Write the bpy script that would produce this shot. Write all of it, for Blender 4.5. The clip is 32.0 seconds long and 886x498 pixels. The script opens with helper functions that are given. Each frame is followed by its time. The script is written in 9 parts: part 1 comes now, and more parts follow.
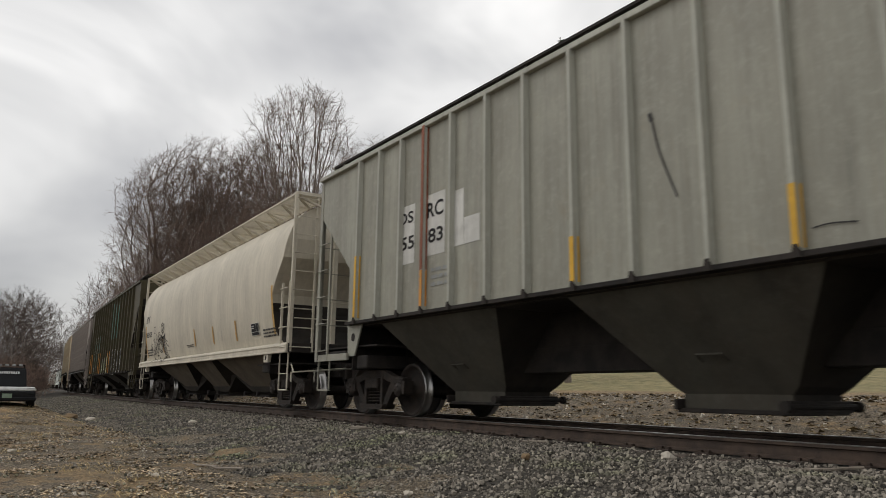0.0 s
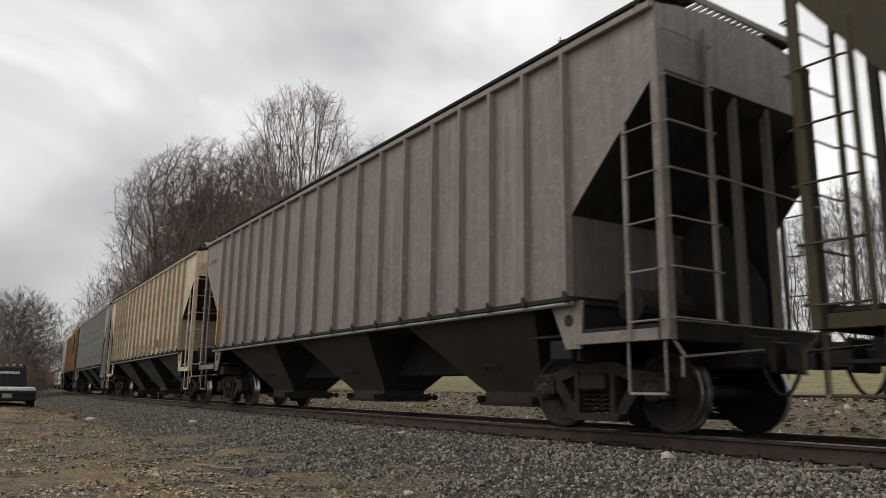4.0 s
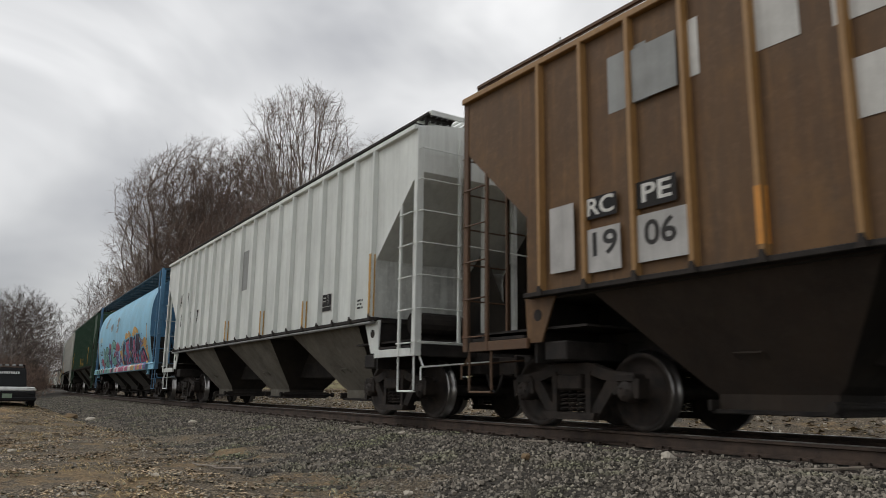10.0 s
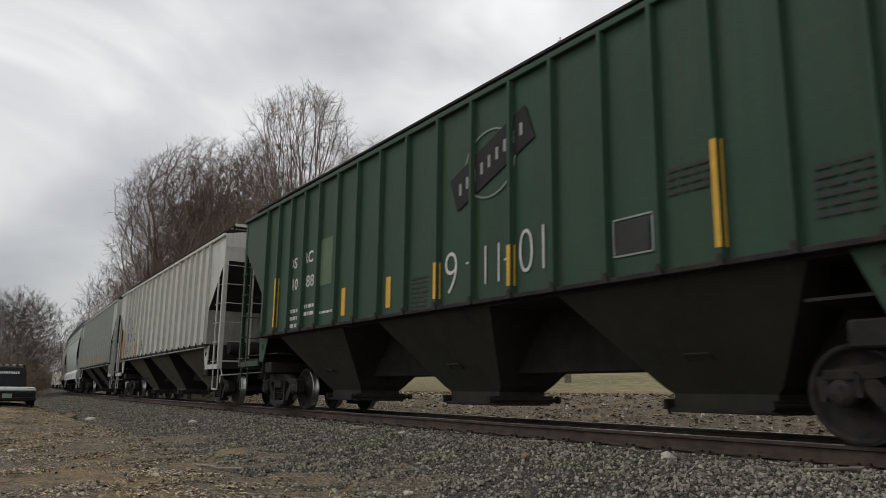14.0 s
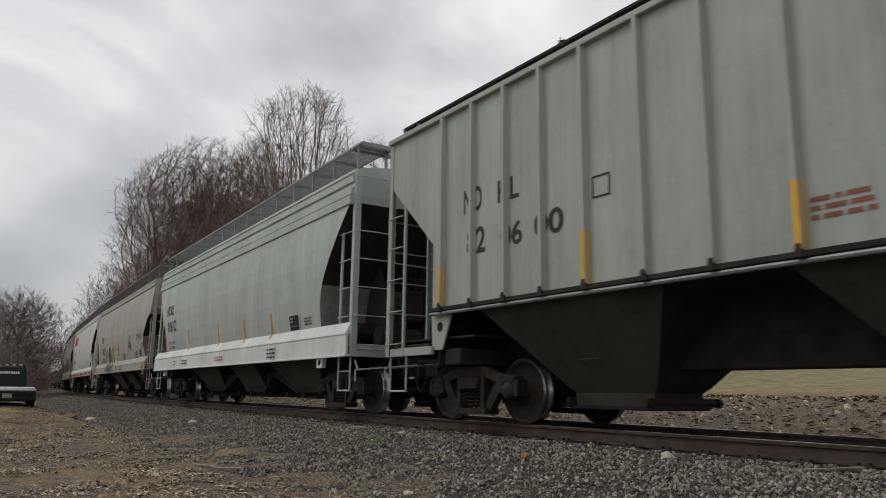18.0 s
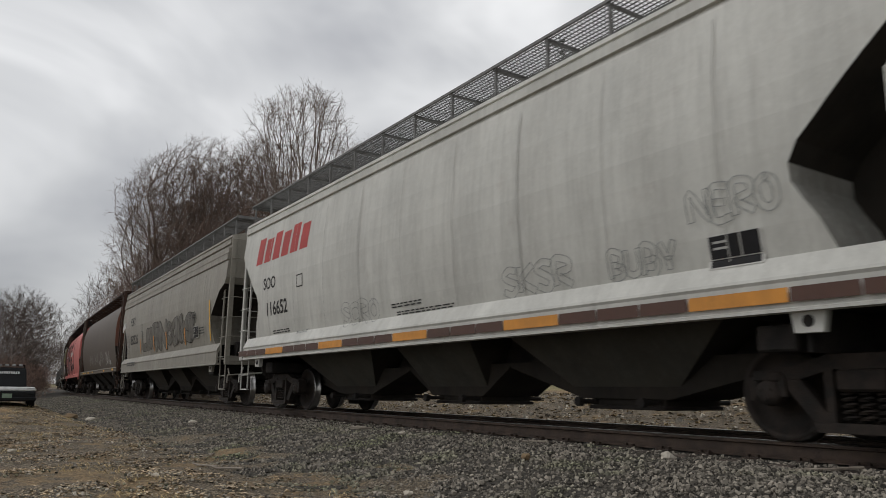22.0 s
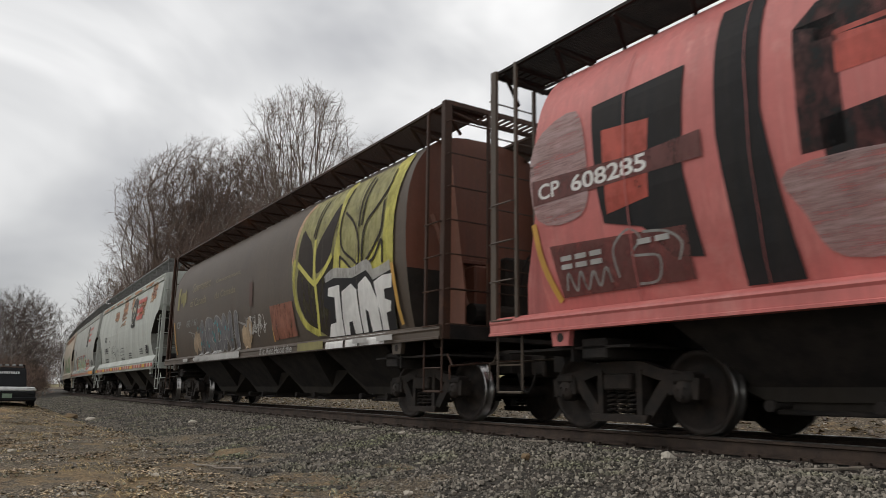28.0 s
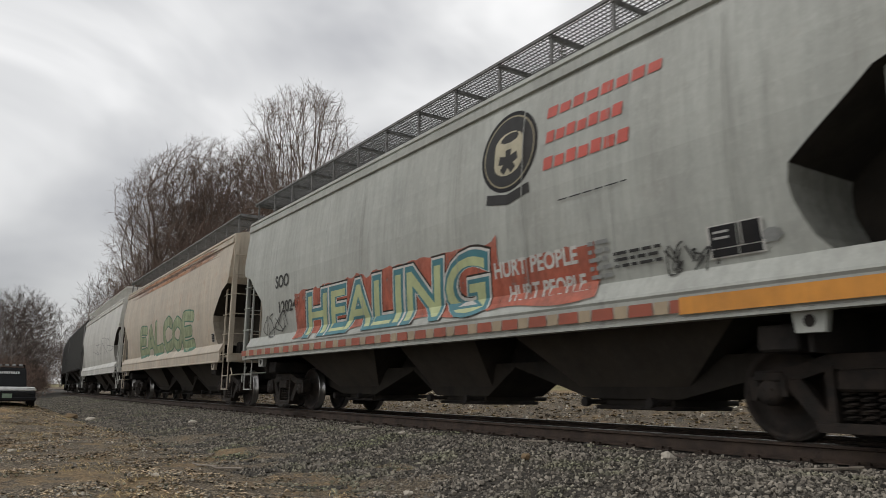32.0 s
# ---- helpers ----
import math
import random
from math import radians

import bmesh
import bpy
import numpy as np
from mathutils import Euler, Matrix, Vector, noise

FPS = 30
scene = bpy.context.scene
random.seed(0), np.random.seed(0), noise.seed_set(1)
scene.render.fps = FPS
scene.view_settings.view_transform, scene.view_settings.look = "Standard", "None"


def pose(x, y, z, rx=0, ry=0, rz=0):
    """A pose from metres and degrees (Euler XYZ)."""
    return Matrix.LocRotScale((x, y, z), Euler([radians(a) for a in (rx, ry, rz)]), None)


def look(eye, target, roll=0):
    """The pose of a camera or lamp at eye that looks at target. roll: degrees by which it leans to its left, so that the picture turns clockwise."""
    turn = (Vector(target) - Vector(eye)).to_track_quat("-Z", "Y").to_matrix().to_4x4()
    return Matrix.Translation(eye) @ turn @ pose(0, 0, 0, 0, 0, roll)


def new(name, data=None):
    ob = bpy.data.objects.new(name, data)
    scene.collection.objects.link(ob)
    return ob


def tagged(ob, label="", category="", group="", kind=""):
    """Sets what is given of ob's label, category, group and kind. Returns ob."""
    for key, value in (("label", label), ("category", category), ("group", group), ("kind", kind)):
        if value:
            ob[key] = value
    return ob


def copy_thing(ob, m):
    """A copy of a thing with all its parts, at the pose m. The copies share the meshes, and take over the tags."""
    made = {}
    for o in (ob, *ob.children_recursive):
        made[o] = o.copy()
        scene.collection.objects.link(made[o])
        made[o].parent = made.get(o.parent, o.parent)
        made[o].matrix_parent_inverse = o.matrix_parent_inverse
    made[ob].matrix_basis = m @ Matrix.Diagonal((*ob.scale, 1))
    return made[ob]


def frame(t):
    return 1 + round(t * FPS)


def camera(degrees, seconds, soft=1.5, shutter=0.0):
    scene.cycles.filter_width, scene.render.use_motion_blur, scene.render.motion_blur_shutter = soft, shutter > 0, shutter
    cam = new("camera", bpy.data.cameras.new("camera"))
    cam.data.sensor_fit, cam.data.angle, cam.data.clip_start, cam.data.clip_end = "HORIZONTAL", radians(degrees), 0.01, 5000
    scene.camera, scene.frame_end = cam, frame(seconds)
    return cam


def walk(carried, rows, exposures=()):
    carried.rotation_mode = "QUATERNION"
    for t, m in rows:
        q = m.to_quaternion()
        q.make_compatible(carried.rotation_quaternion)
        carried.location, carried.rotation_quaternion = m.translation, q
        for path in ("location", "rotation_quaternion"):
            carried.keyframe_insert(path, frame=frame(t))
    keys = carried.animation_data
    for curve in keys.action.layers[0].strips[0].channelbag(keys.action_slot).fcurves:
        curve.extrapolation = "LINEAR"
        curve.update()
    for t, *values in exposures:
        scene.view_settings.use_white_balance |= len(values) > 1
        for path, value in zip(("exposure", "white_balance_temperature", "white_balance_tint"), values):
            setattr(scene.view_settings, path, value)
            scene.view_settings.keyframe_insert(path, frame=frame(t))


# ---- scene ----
cam = camera(62.2, 32.0, soft=0.7, shutter=0.12)
# low stand beside a single track; the rail heads lie at z = 0 and the train runs towards +x
EYE = Vector((0.0, 0.0, 0.421))
YAW, PITCH, ROLL = 34.22, 11.04, 0.73
AIM = EYE + Vector((-math.cos(radians(YAW)) * math.cos(radians(PITCH)), math.sin(radians(YAW)) * math.cos(radians(PITCH)), math.sin(radians(PITCH))))
VIEW = look(EYE, AIM, ROLL)
# the camera's own metering: a little darker and cooler while pale cars fill the picture
METER = [(0.0, 0.10, 6500, 10), (3.0, 0.10, 6500, 10), (6.0, 0.08, 6480, 10), (9.0, 0.10, 6420, 10), (11.0, -0.08, 6330, 10), (12.0, -0.04, 6329, 10), (14.0, 0.00, 6328, 10), (17.0, 0.00, 6326, 10), (18.0, -0.05, 6325, 10), (20.0, -0.08, 6324, 10), (23.0, -0.09, 6321, 10), (25.0, -0.06, 6320, 10), (28.0, 0.08, 6430, 10), (32.0, 0.06, 6400, 10)]
walk(cam, [(0.0, VIEW), (32.0, VIEW)], METER)

# ---- world, sun, exposure ----
SUN_UP, SUN_TURN = radians(48), radians(250)
world = bpy.data.worlds.new("overcast_sky")
scene.world = world
world.use_nodes = True
wt = world.node_tree
wt.nodes.clear()


def wnode(kind, **values):
    n = wt.nodes.new(kind)
    for k, v in values.items():
        n.inputs[k].default_value = v
    return n


w_out = wnode("ShaderNodeOutputWorld")
w_bg = wnode("ShaderNodeBackground", Strength=1.0)
w_co = wnode("ShaderNodeTexCoord")
w_map = wnode("ShaderNodeMapping")
w_map.inputs["Scale"].default_value = (1.0, 1.0, 1.9)
w_map.inputs["Location"].default_value = (0.35, 0.1, 0.2)
w_n1 = wnode("ShaderNodeTexNoise", Scale=2.3, Detail=4.5, Roughness=0.48, Distortion=0.55)
w_ramp = wnode("ShaderNodeValToRGB")
w_ramp.color_ramp.elements[0].position = 0.33
w_ramp.color_ramp.elements[0].color = (0.47, 0.47, 0.48, 1)
w_ramp.color_ramp.elements[1].position = 0.64
w_ramp.color_ramp.elements[1].color = (1.02, 1.005, 0.98, 1)
w_mid = w_ramp.color_ramp.elements.new(0.47)
w_mid.color = (0.70, 0.695, 0.685, 1)
w_sky = wnode("ShaderNodeTexSky")
w_sky.sky_type = "NISHITA"
w_sky.sun_disc = False
w_sky.sun_elevation, w_sky.sun_rotation = SUN_UP, SUN_TURN
w_dim = wnode("ShaderNodeMix")
w_dim.data_type, w_dim.blend_type = "RGBA", "ADD"
w_dim.inputs[0].default_value = 0.006
wt.links.new(w_co.outputs["Generated"], w_map.inputs["Vector"])
wt.links.new(w_map.outputs[0], w_n1.inputs["Vector"])
wt.links.new(w_n1.outputs["Fac"], w_ramp.inputs[0])
# the cloud deck thickens towards the horizon
w_sep = wnode("ShaderNodeSeparateXYZ")
w_low = wnode("ShaderNodeMapRange")
w_low.inputs[1].default_value, w_low.inputs[2].default_value, w_low.inputs[3].default_value, w_low.inputs[4].default_value = 0.10, 0.40, 0.78, 1.0
w_mul = wnode("ShaderNodeMix")
w_mul.data_type, w_mul.blend_type = "RGBA", "MULTIPLY"
w_mul.inputs[0].default_value = 1.0
wt.links.new(w_co.outputs["Generated"], w_sep.inputs[0])
wt.links.new(w_sep.outputs[2], w_low.inputs[0])
wt.links.new(w_ramp.outputs[0], w_mul.inputs[6])
wt.links.new(w_low.outputs[0], w_mul.inputs[7])
wt.links.new(w_mul.outputs[2], w_dim.inputs[6])
wt.links.new(w_sky.outputs[0], w_dim.inputs[7])
wt.links.new(w_dim.outputs[2], w_bg.inputs["Color"])
wt.links.new(w_bg.outputs[0], w_out.inputs[0])

sun = new("sun", bpy.data.lights.new("sun", "SUN"))
sun.data.energy, sun.data.angle, sun.data.color = 0.7, radians(25), (1.0, 0.96, 0.9)
sun.matrix_world = look((0, 0, 60), Vector((0, 0, 60)) - Vector((-0.45, -0.5, 0.75)))


# ---- materials ----
def mat(name, c1, c2=None, scale=4.0, rough=0.7, metal=0.0, bump=0.0, bscale=40.0, stretch=(1, 1, 1), rust=0.0,
        rust_c=(0.16, 0.06, 0.025), grime=0.0, vary=0.0, spec=0.5, low=0.40, high=0.64):
    """A surface of two tones in a noise, with wear, rust patches, streaks of dirt and fine relief."""
    m = bpy.data.materials.new(name)
    m.use_nodes = True
    t = m.node_tree
    p = t.nodes["Principled BSDF"]
    link = t.links.new

    def node(kind, **v):
        n = t.nodes.new(kind)
        for k, val in v.items():
            n.inputs[k].default_value = val
        return n

    def noise_ramp(vec, sc, lo, hi, detail=6.0, rg=0.6):
        n = node("ShaderNodeTexNoise", Scale=sc, Detail=detail, Roughness=rg)
        link(vec, n.inputs["Vector"])
        r = node("ShaderNodeMapRange")
        r.inputs[1].default_value, r.inputs[2].default_value = lo, hi
        link(n.outputs["Fac"], r.inputs[0])
        return r.outputs[0], n

    def blend(fac, a, b):
        x = node("ShaderNodeMix")
        x.data_type = "RGBA"
        if isinstance(fac, float):
            x.inputs[0].default_value = fac
        else:
            link(fac, x.inputs[0])
        for slot, val in ((6, a), (7, b)):
            if isinstance(val, tuple):
                x.inputs[slot].default_value = (*val, 1)
            else:
                link(val, x.inputs[slot])
        return x.outputs[2]

    def times(a, k):
        x = node("ShaderNodeMath")
        x.operation = "MULTIPLY"
        link(a, x.inputs[0])
        x.inputs[1].default_value = k
        return x.outputs[0]

    co = node("ShaderNodeTexCoord")
    mp = node("ShaderNodeMapping")
    mp.inputs["Scale"].default_value = stretch
    link(co.outputs["Object"], mp.inputs["Vector"])
    c2 = c2 or tuple(c * 0.78 for c in c1)
    f, n1 = noise_ramp(mp.outputs[0], scale, low, high)
    col = blend(f, c1, c2)
    if grime:
        st = node("ShaderNodeMapping")
        st.inputs["Scale"].default_value = (3.2, 3.2, 0.22)
        link(co.outputs["Object"], st.inputs["Vector"])
        g, _ = noise_ramp(st.outputs[0], 2.4, 0.47, 0.78, 8.0, 0.7)
        col = blend(times(g, grime), col, (0.055, 0.045, 0.035))
        g2, _ = noise_ramp(co.outputs["Object"], 0.55, 0.45, 0.8)
        col = blend(times(g2, grime * 0.6), col, (0.09, 0.075, 0.06))
        run = node("ShaderNodeMapping")
        run.inputs["Scale"].default_value = (4.5, 4.5, 0.16)
        link(co.outputs["Object"], run.inputs["Vector"])
        g3, _ = noise_ramp(run.outputs[0], 2.0, 0.42, 0.72, 9.0, 0.75)
        col = blend(times(g3, min(1.0, grime * 0.9)), col, tuple(0.42 * c + 0.012 for c in c1))
        bay = node("ShaderNodeMapping")
        bay.inputs["Scale"].default_value = (1.0, 1.0, 0.05)
        link(co.outputs["Object"], bay.inputs["Vector"])
        g6, _ = noise_ramp(bay.outputs[0], 1.5, 0.45, 0.58, 3.0, 0.5)
        col = blend(times(g6, min(1.0, grime * 0.7)), col, tuple(0.62 * c + (0.030, 0.022, 0.014)[k] for k, c in enumerate(c1)))
        g4, _ = noise_ramp(co.outputs["Object"], 9.0, 0.5, 0.75, 9.0, 0.8)
        col = blend(times(g4, min(1.0, grime * 1.0)), col, tuple(min(0.9, 1.25 * c + 0.02) for c in c1))
        g5, _ = noise_ramp(co.outputs["Object"], 4.5, 0.60, 0.72, 10.0, 0.8)
        col = blend(times(g5, min(1.0, grime * 1.4)), col, tuple(0.5 * c + 0.01 for c in c1))
    if rust:
        r1, _ = noise_ramp(co.outputs["Object"], 1.3, 0.60 - 0.12 * rust, 0.72, 10.0, 0.72)
        st2 = node("ShaderNodeMapping")
        st2.inputs["Scale"].default_value = (4.5, 4.5, 0.35)
        link(co.outputs["Object"], st2.inputs["Vector"])
        r2, _ = noise_ramp(st2.outputs[0], 1.9, 0.62 - 0.1 * rust, 0.8, 8.0, 0.65)
        col = blend(times(r1, min(1.0, 0.75 * rust + 0.1)), col, rust_c)
        col = blend(times(r2, min(0.8, 0.6 * rust)), col, tuple(min(1.0, c * 1.5) for c in rust_c))
    if vary:
        info = node("ShaderNodeObjectInfo")
        hs = node("ShaderNodeHueSaturation")
        mr = node("ShaderNodeMapRange")
        mr.inputs[3].default_value, mr.inputs[4].default_value = 1 - vary, 1 + vary
        link(info.outputs["Random"], mr.inputs[0])
        link(mr.outputs[0], hs.inputs["Value"])
        link(col, hs.inputs["Color"])
        col = hs.outputs[0]
    link(col, p.inputs["Base Color"])
    p.inputs["Roughness"].default_value = rough
    p.inputs["Metallic"].default_value = metal
    p.inputs["Specular IOR Level"].default_value = spec
    if bump:
        bn = node("ShaderNodeTexNoise", Scale=bscale, Detail=5.0)
        link(co.outputs["Object"], bn.inputs["Vector"])
        b = node("ShaderNodeBump", Strength=min(1.0, bump), Distance=0.02)
        link(bn.outputs["Fac"], b.inputs["Height"])
        link(b.outputs[0], p.inputs["Normal"])
    return m


def island(m, vary=0.35):
    """Vary a material's brightness from piece to piece of one mesh."""
    t = m.node_tree
    p = t.nodes["Principled BSDF"]
    src = p.inputs["Base Color"].links[0].from_socket
    geo, hs, mr = (t.nodes.new(k) for k in ("ShaderNodeNewGeometry", "ShaderNodeHueSaturation", "ShaderNodeMapRange"))
    mr.inputs[3].default_value, mr.inputs[4].default_value = 1 - vary, 1 + vary
    t.links.new(geo.outputs["Random Per Island"], mr.inputs[0])
    t.links.new(mr.outputs[0], hs.inputs["Value"])
    t.links.new(src, hs.inputs["Color"])
    t.links.new(hs.outputs[0], p.inputs["Base Color"])
    return m


M_IRON = mat("truck_iron", (0.022, 0.019, 0.017), (0.042, 0.032, 0.026), 6, 0.75, 0.2, 0.4, 60, spec=0.25)
M_UNDER = mat("underframe_black", (0.022, 0.020, 0.019), (0.04, 0.034, 0.03), 3, 0.85, 0.0, 0.3, 30, spec=0.2)
M_WHEEL = mat("wheel_steel", (0.022, 0.019, 0.017), (0.045, 0.034, 0.028), 5, 0.7, 0.1, 0.3, 50, spec=0.25)
M_TREAD = mat("wheel_tread", (0.42, 0.41, 0.40), (0.3, 0.29, 0.28), 5, 0.28, 1.0)
M_RAIL = mat("rail_rust", (0.040, 0.027, 0.020), (0.075, 0.05, 0.036), 5, 0.8, 0.1, 0.4, 50)
M_HEAD = mat("rail_head_steel", (0.46, 0.45, 0.44), (0.33, 0.32, 0.31), 8, 0.3, 1.0)
M_TIE = mat("tie_wood", (0.05, 0.038, 0.03), (0.10, 0.08, 0.065), 6, 0.9, 0, 0.6, 30, (1, 4, 4), vary=0.3)
M_STONE = island(mat("ballast_stone", (0.20, 0.178, 0.146), (0.19, 0.192, 0.12), 0.9, 0.85, low=0.50, high=0.68), 0.85)
M_BED = mat("ballast_bed", (0.014, 0.012, 0.010), (0.085, 0.073, 0.056), 26, 0.95, 0, 1.0, 22, low=0.35, high=0.7)
M_BARK = mat("bark_grey", (0.15, 0.12, 0.10), (0.24, 0.20, 0.17), 5, 0.95, 0, 0.5, 30, vary=0.2)
M_TWIG = mat("twig_brown", (0.150, 0.104, 0.082), (0.235, 0.172, 0.140), 2, 0.95, vary=0.25)
M_TWIG3 = mat("twig_dark", (0.075, 0.056, 0.046), (0.13, 0.10, 0.084), 2, 0.95, vary=0.25)
M_TWIG2 = mat("twig_grey", (0.13, 0.094, 0.074), (0.20, 0.15, 0.12), 2, 0.95, vary=0.25)
M_GRATE = mat("grating_grey", (0.17, 0.17, 0.165), (0.11, 0.105, 0.10), 7, 0.6, 0.2)
M_GALV = mat("galvanised_grating", (0.30, 0.31, 0.31), (0.22, 0.225, 0.22), 7, 0.55, 0.5, grime=0.3)


def paint(name, c, dirt=0.35, rust=0.0, rust_c=(0.17, 0.065, 0.025), rough=0.55, tone=0.82, spec=0.5):
    return mat(name, c, tuple(v * tone for v in c), 0.9, rough, 0, 0.12, 14, (1, 1, 0.6), rust, rust_c, dirt, spec=spec)


# ---- the line of the track ----
TRACK_Y, BEND = 7.622, 1.3119e-3
LINE = [(0.0, 0.0, 0.0)]
for _i in range(600):
    # bends gently away up to 120 m out, then back again
    _x, _y, _a = LINE[-1]
    _k = BEND if _i < 120 else -0.0008 if _i < 360 else 0.0
    LINE.append((_x - math.cos(_a + _k / 2), _y + math.sin(_a + _k / 2), _a + _k))


def rail_line(s):
    """Place and heading (radians, turning from +x) on the track's middle line at s metres along it."""
    if s >= 0:
        return s, TRACK_Y, 0.0
    u = min(-s, 599.0)
    i = int(u)
    f = u - i
    (xa, ya, a), (xb, yb, c) = LINE[i], LINE[i + 1]
    return xa + (xb - xa) * f + min(0.0, s + 599.0), TRACK_Y + ya + (yb - ya) * f, -(a + (c - a) * f)


def beside(s, w):
    """The point w metres to the far side of the track's middle (negative: the camera's side)."""
    x, y, a = rail_line(s)
    return x - math.sin(a) * w, y + math.cos(a) * w


# ---- mesh helpers ----
def link_mesh(name, me, material, parent=None, label=""):
    ob = new(name, me)
    if material and not me.materials:
        me.materials.append(material)
    if parent:
        ob.parent = parent
    return tagged(ob, label) if label else ob


def part(name, bm, material, parent=None, label=""):
    me = bpy.data.meshes.new(name)
    bm.to_mesh(me)
    bm.free()
    return link_mesh(name, me, material, parent, label)


def mesh_of(name, bm, *materials):
    me = bpy.data.meshes.new(name)
    bm.to_mesh(me)
    bm.free()
    for m in materials:
        me.materials.append(m)
    return me


def box(bm, x0, x1, y0, y1, z0, z1, bevel=0.0):
    v = [bm.verts.new((x, y, z)) for z in (z0, z1) for x, y in ((x0, y0), (x1, y0), (x1, y1), (x0, y1))]
    fs = [bm.faces.new([v[i] for i in q]) for q in ((3, 2, 1, 0), (4, 5, 6, 7), (0, 1, 5, 4), (1, 2, 6, 5), (2, 3, 7, 6), (3, 0, 4, 7))]
    if bevel:
        es = list({e for f in fs for e in f.edges})
        bmesh.ops.bevel(bm, geom=es, offset=bevel, segments=1, affect="EDGES")


def beam(bm, a, b, r, sides=6, r2=None):
    """A round bar from a to b."""
    a, b = Vector(a), Vector(b)
    d = (b - a).normalized()
    u = d.orthogonal().normalized()
    w = d.cross(u)
    r2 = r if r2 is None else r2
    rings = []
    for p, q in ((a, r), (b, r2)):
        rings.append([bm.verts.new(p + (u * math.cos(i * math.tau / sides) + w * math.sin(i * math.tau / sides)) * q) for i in range(sides)])
    for i in range(sides):
        j = (i + 1) % sides
        bm.faces.new((rings[0][i], rings[0][j], rings[1][j], rings[1][i]))
    bm.faces.new(rings[0][::-1])
    bm.faces.new(rings[1])


def tube(bm, pts, r, sides=6):
    """A bent round bar through the points."""
    rings = []
    for i, p in enumerate(pts):
        d = (pts[min(len(pts) - 1, i + 1)] - pts[max(0, i - 1)]).normalized()
        u = d.cross(Vector((0.31, 0.2, 0.93))).normalized()
        w = d.cross(u)
        rings.append([bm.verts.new(p + (u * math.cos(k * math.tau / sides) + w * math.sin(k * math.tau / sides)) * r) for k in range(sides)])
    for a, c in zip(rings, rings[1:]):
        for k in range(sides):
            j = (k + 1) % sides
            bm.faces.new((a[k], a[j], c[j], c[k]))
    bm.faces.new(rings[0][::-1])
    bm.faces.new(rings[-1])


def plate(bm, pts, y0, y1):
    """A polygon given in (x, z), as thick as from y0 to y1."""
    a = [bm.verts.new((x, y0, z)) for x, z in pts]
    b = [bm.verts.new((x, y1, z)) for x, z in pts]
    bm.faces.new(a)
    bm.faces.new(b[::-1])
    for i in range(len(pts)):
        j = (i + 1) % len(pts)
        bm.faces.new((a[j], a[i], b[i], b[j]))


def lathe(bm, prof, y_sign=1, seg=32, mats=None):
    """Turn a profile of (radius, y) about the y axis."""
    rings = []
    for r, y in prof:
        rings.append([bm.verts.new((r * math.cos(i * math.tau / seg), y * y_sign, r * math.sin(i * math.tau / seg))) for i in range(seg)])
    for k in range(len(prof) - 1):
        for i in range(seg):
            j = (i + 1) % seg
            f = bm.faces.new((rings[k][i], rings[k][j], rings[k + 1][j], rings[k + 1][i]))
            f.smooth = True
            if mats:
                f.material_index = mats[k]


def raw_mesh(name, verts, faces, material, smooth=False):
    me = bpy.data.meshes.new(name)
    me.from_pydata(verts, [], faces)
    me.materials.append(material)
    if smooth:
        me.shade_smooth()
    return me


# ---- ground ----
def smooth(a, b, v):
    t = min(1.0, max(0.0, (v - a) / (b - a)))
    return t * t * (3 - 2 * t)


def ground_z(s, w):
    """Height of the soil at s along the track and w across it."""
    x, y = beside(s, w)
    if w < 0:
        z = -0.24 - 0.28 * smooth(1.6, 4.7, -w)
        z += 0.30 * smooth(12, 34, -s) * smooth(4.3, 6.0, -w)
        z += 0.16 * smooth(17, 24, -s) * smooth(4.4, 5.2, -w) * (1 - smooth(30, 44, -s))
        z -= 0.5 * smooth(7.5, 14, -w) * (1 - smooth(10, 25, -s))
    else:
        z = -0.24 - 0.16 * smooth(1.6, 3.0, w) + 0.75 * smooth(3.5, 9.5, w) + 2.6 * smooth(9, 50, w)
    far = 0.04 if abs(w) > 3 else 0.012
    z += far * noise.noise((x * 0.9, y * 0.9, 0.0)) + far * 0.7 * noise.noise((x * 3.1, y * 3.1, 4.0))
    return z


def knots(*spans):
    out = []
    for a, b, step in spans:
        n = max(1, round((b - a) / step))
        out += [a + (b - a) * i / n for i in range(n)]
    return out + [spans[-1][1]]


GS = knots((-900, -300, 100), (-300, -100, 20), (-100, -40, 3), (-40, 2, 0.3), (2, 30, 3), (30, 400, 60))
GW = knots((-500, -100, 80), (-100, -20, 10), (-20, -9, 1.2), (-9, 9, 0.25), (9, 50, 2.0), (50, 150, 20), (150, 560, 80))


def sheet(name, ss, ws, height, mask=None):
    verts, vals = [], []
    for s in ss:
        for w in ws:
            x, y = beside(s, w)
            verts.append((x, y, height(s, w)))
            vals.append(mask(s, w) if mask else 0.0)
    nw = len(ws)
    faces = [(i * nw + j, (i + 1) * nw + j, (i + 1) * nw + j + 1, i * nw + j + 1) for i in range(len(ss) - 1) for j in range(nw - 1)]
    me = bpy.data.meshes.new(name)
    me.from_pydata(verts, [], faces)
    me.attributes.new("cover", "FLOAT", "POINT").data.foreach_set("value", vals)
    me.shade_smooth()
    return me


def grass_share(s, w):
    if w > 0:
        return smooth(12.5, 16.5, w)
    return 0.16 * smooth(5.2, 9.5, -w) * smooth(9, 16, -s) + 0.38 * smooth(16, 26, -s) * smooth(4, 6, -w)


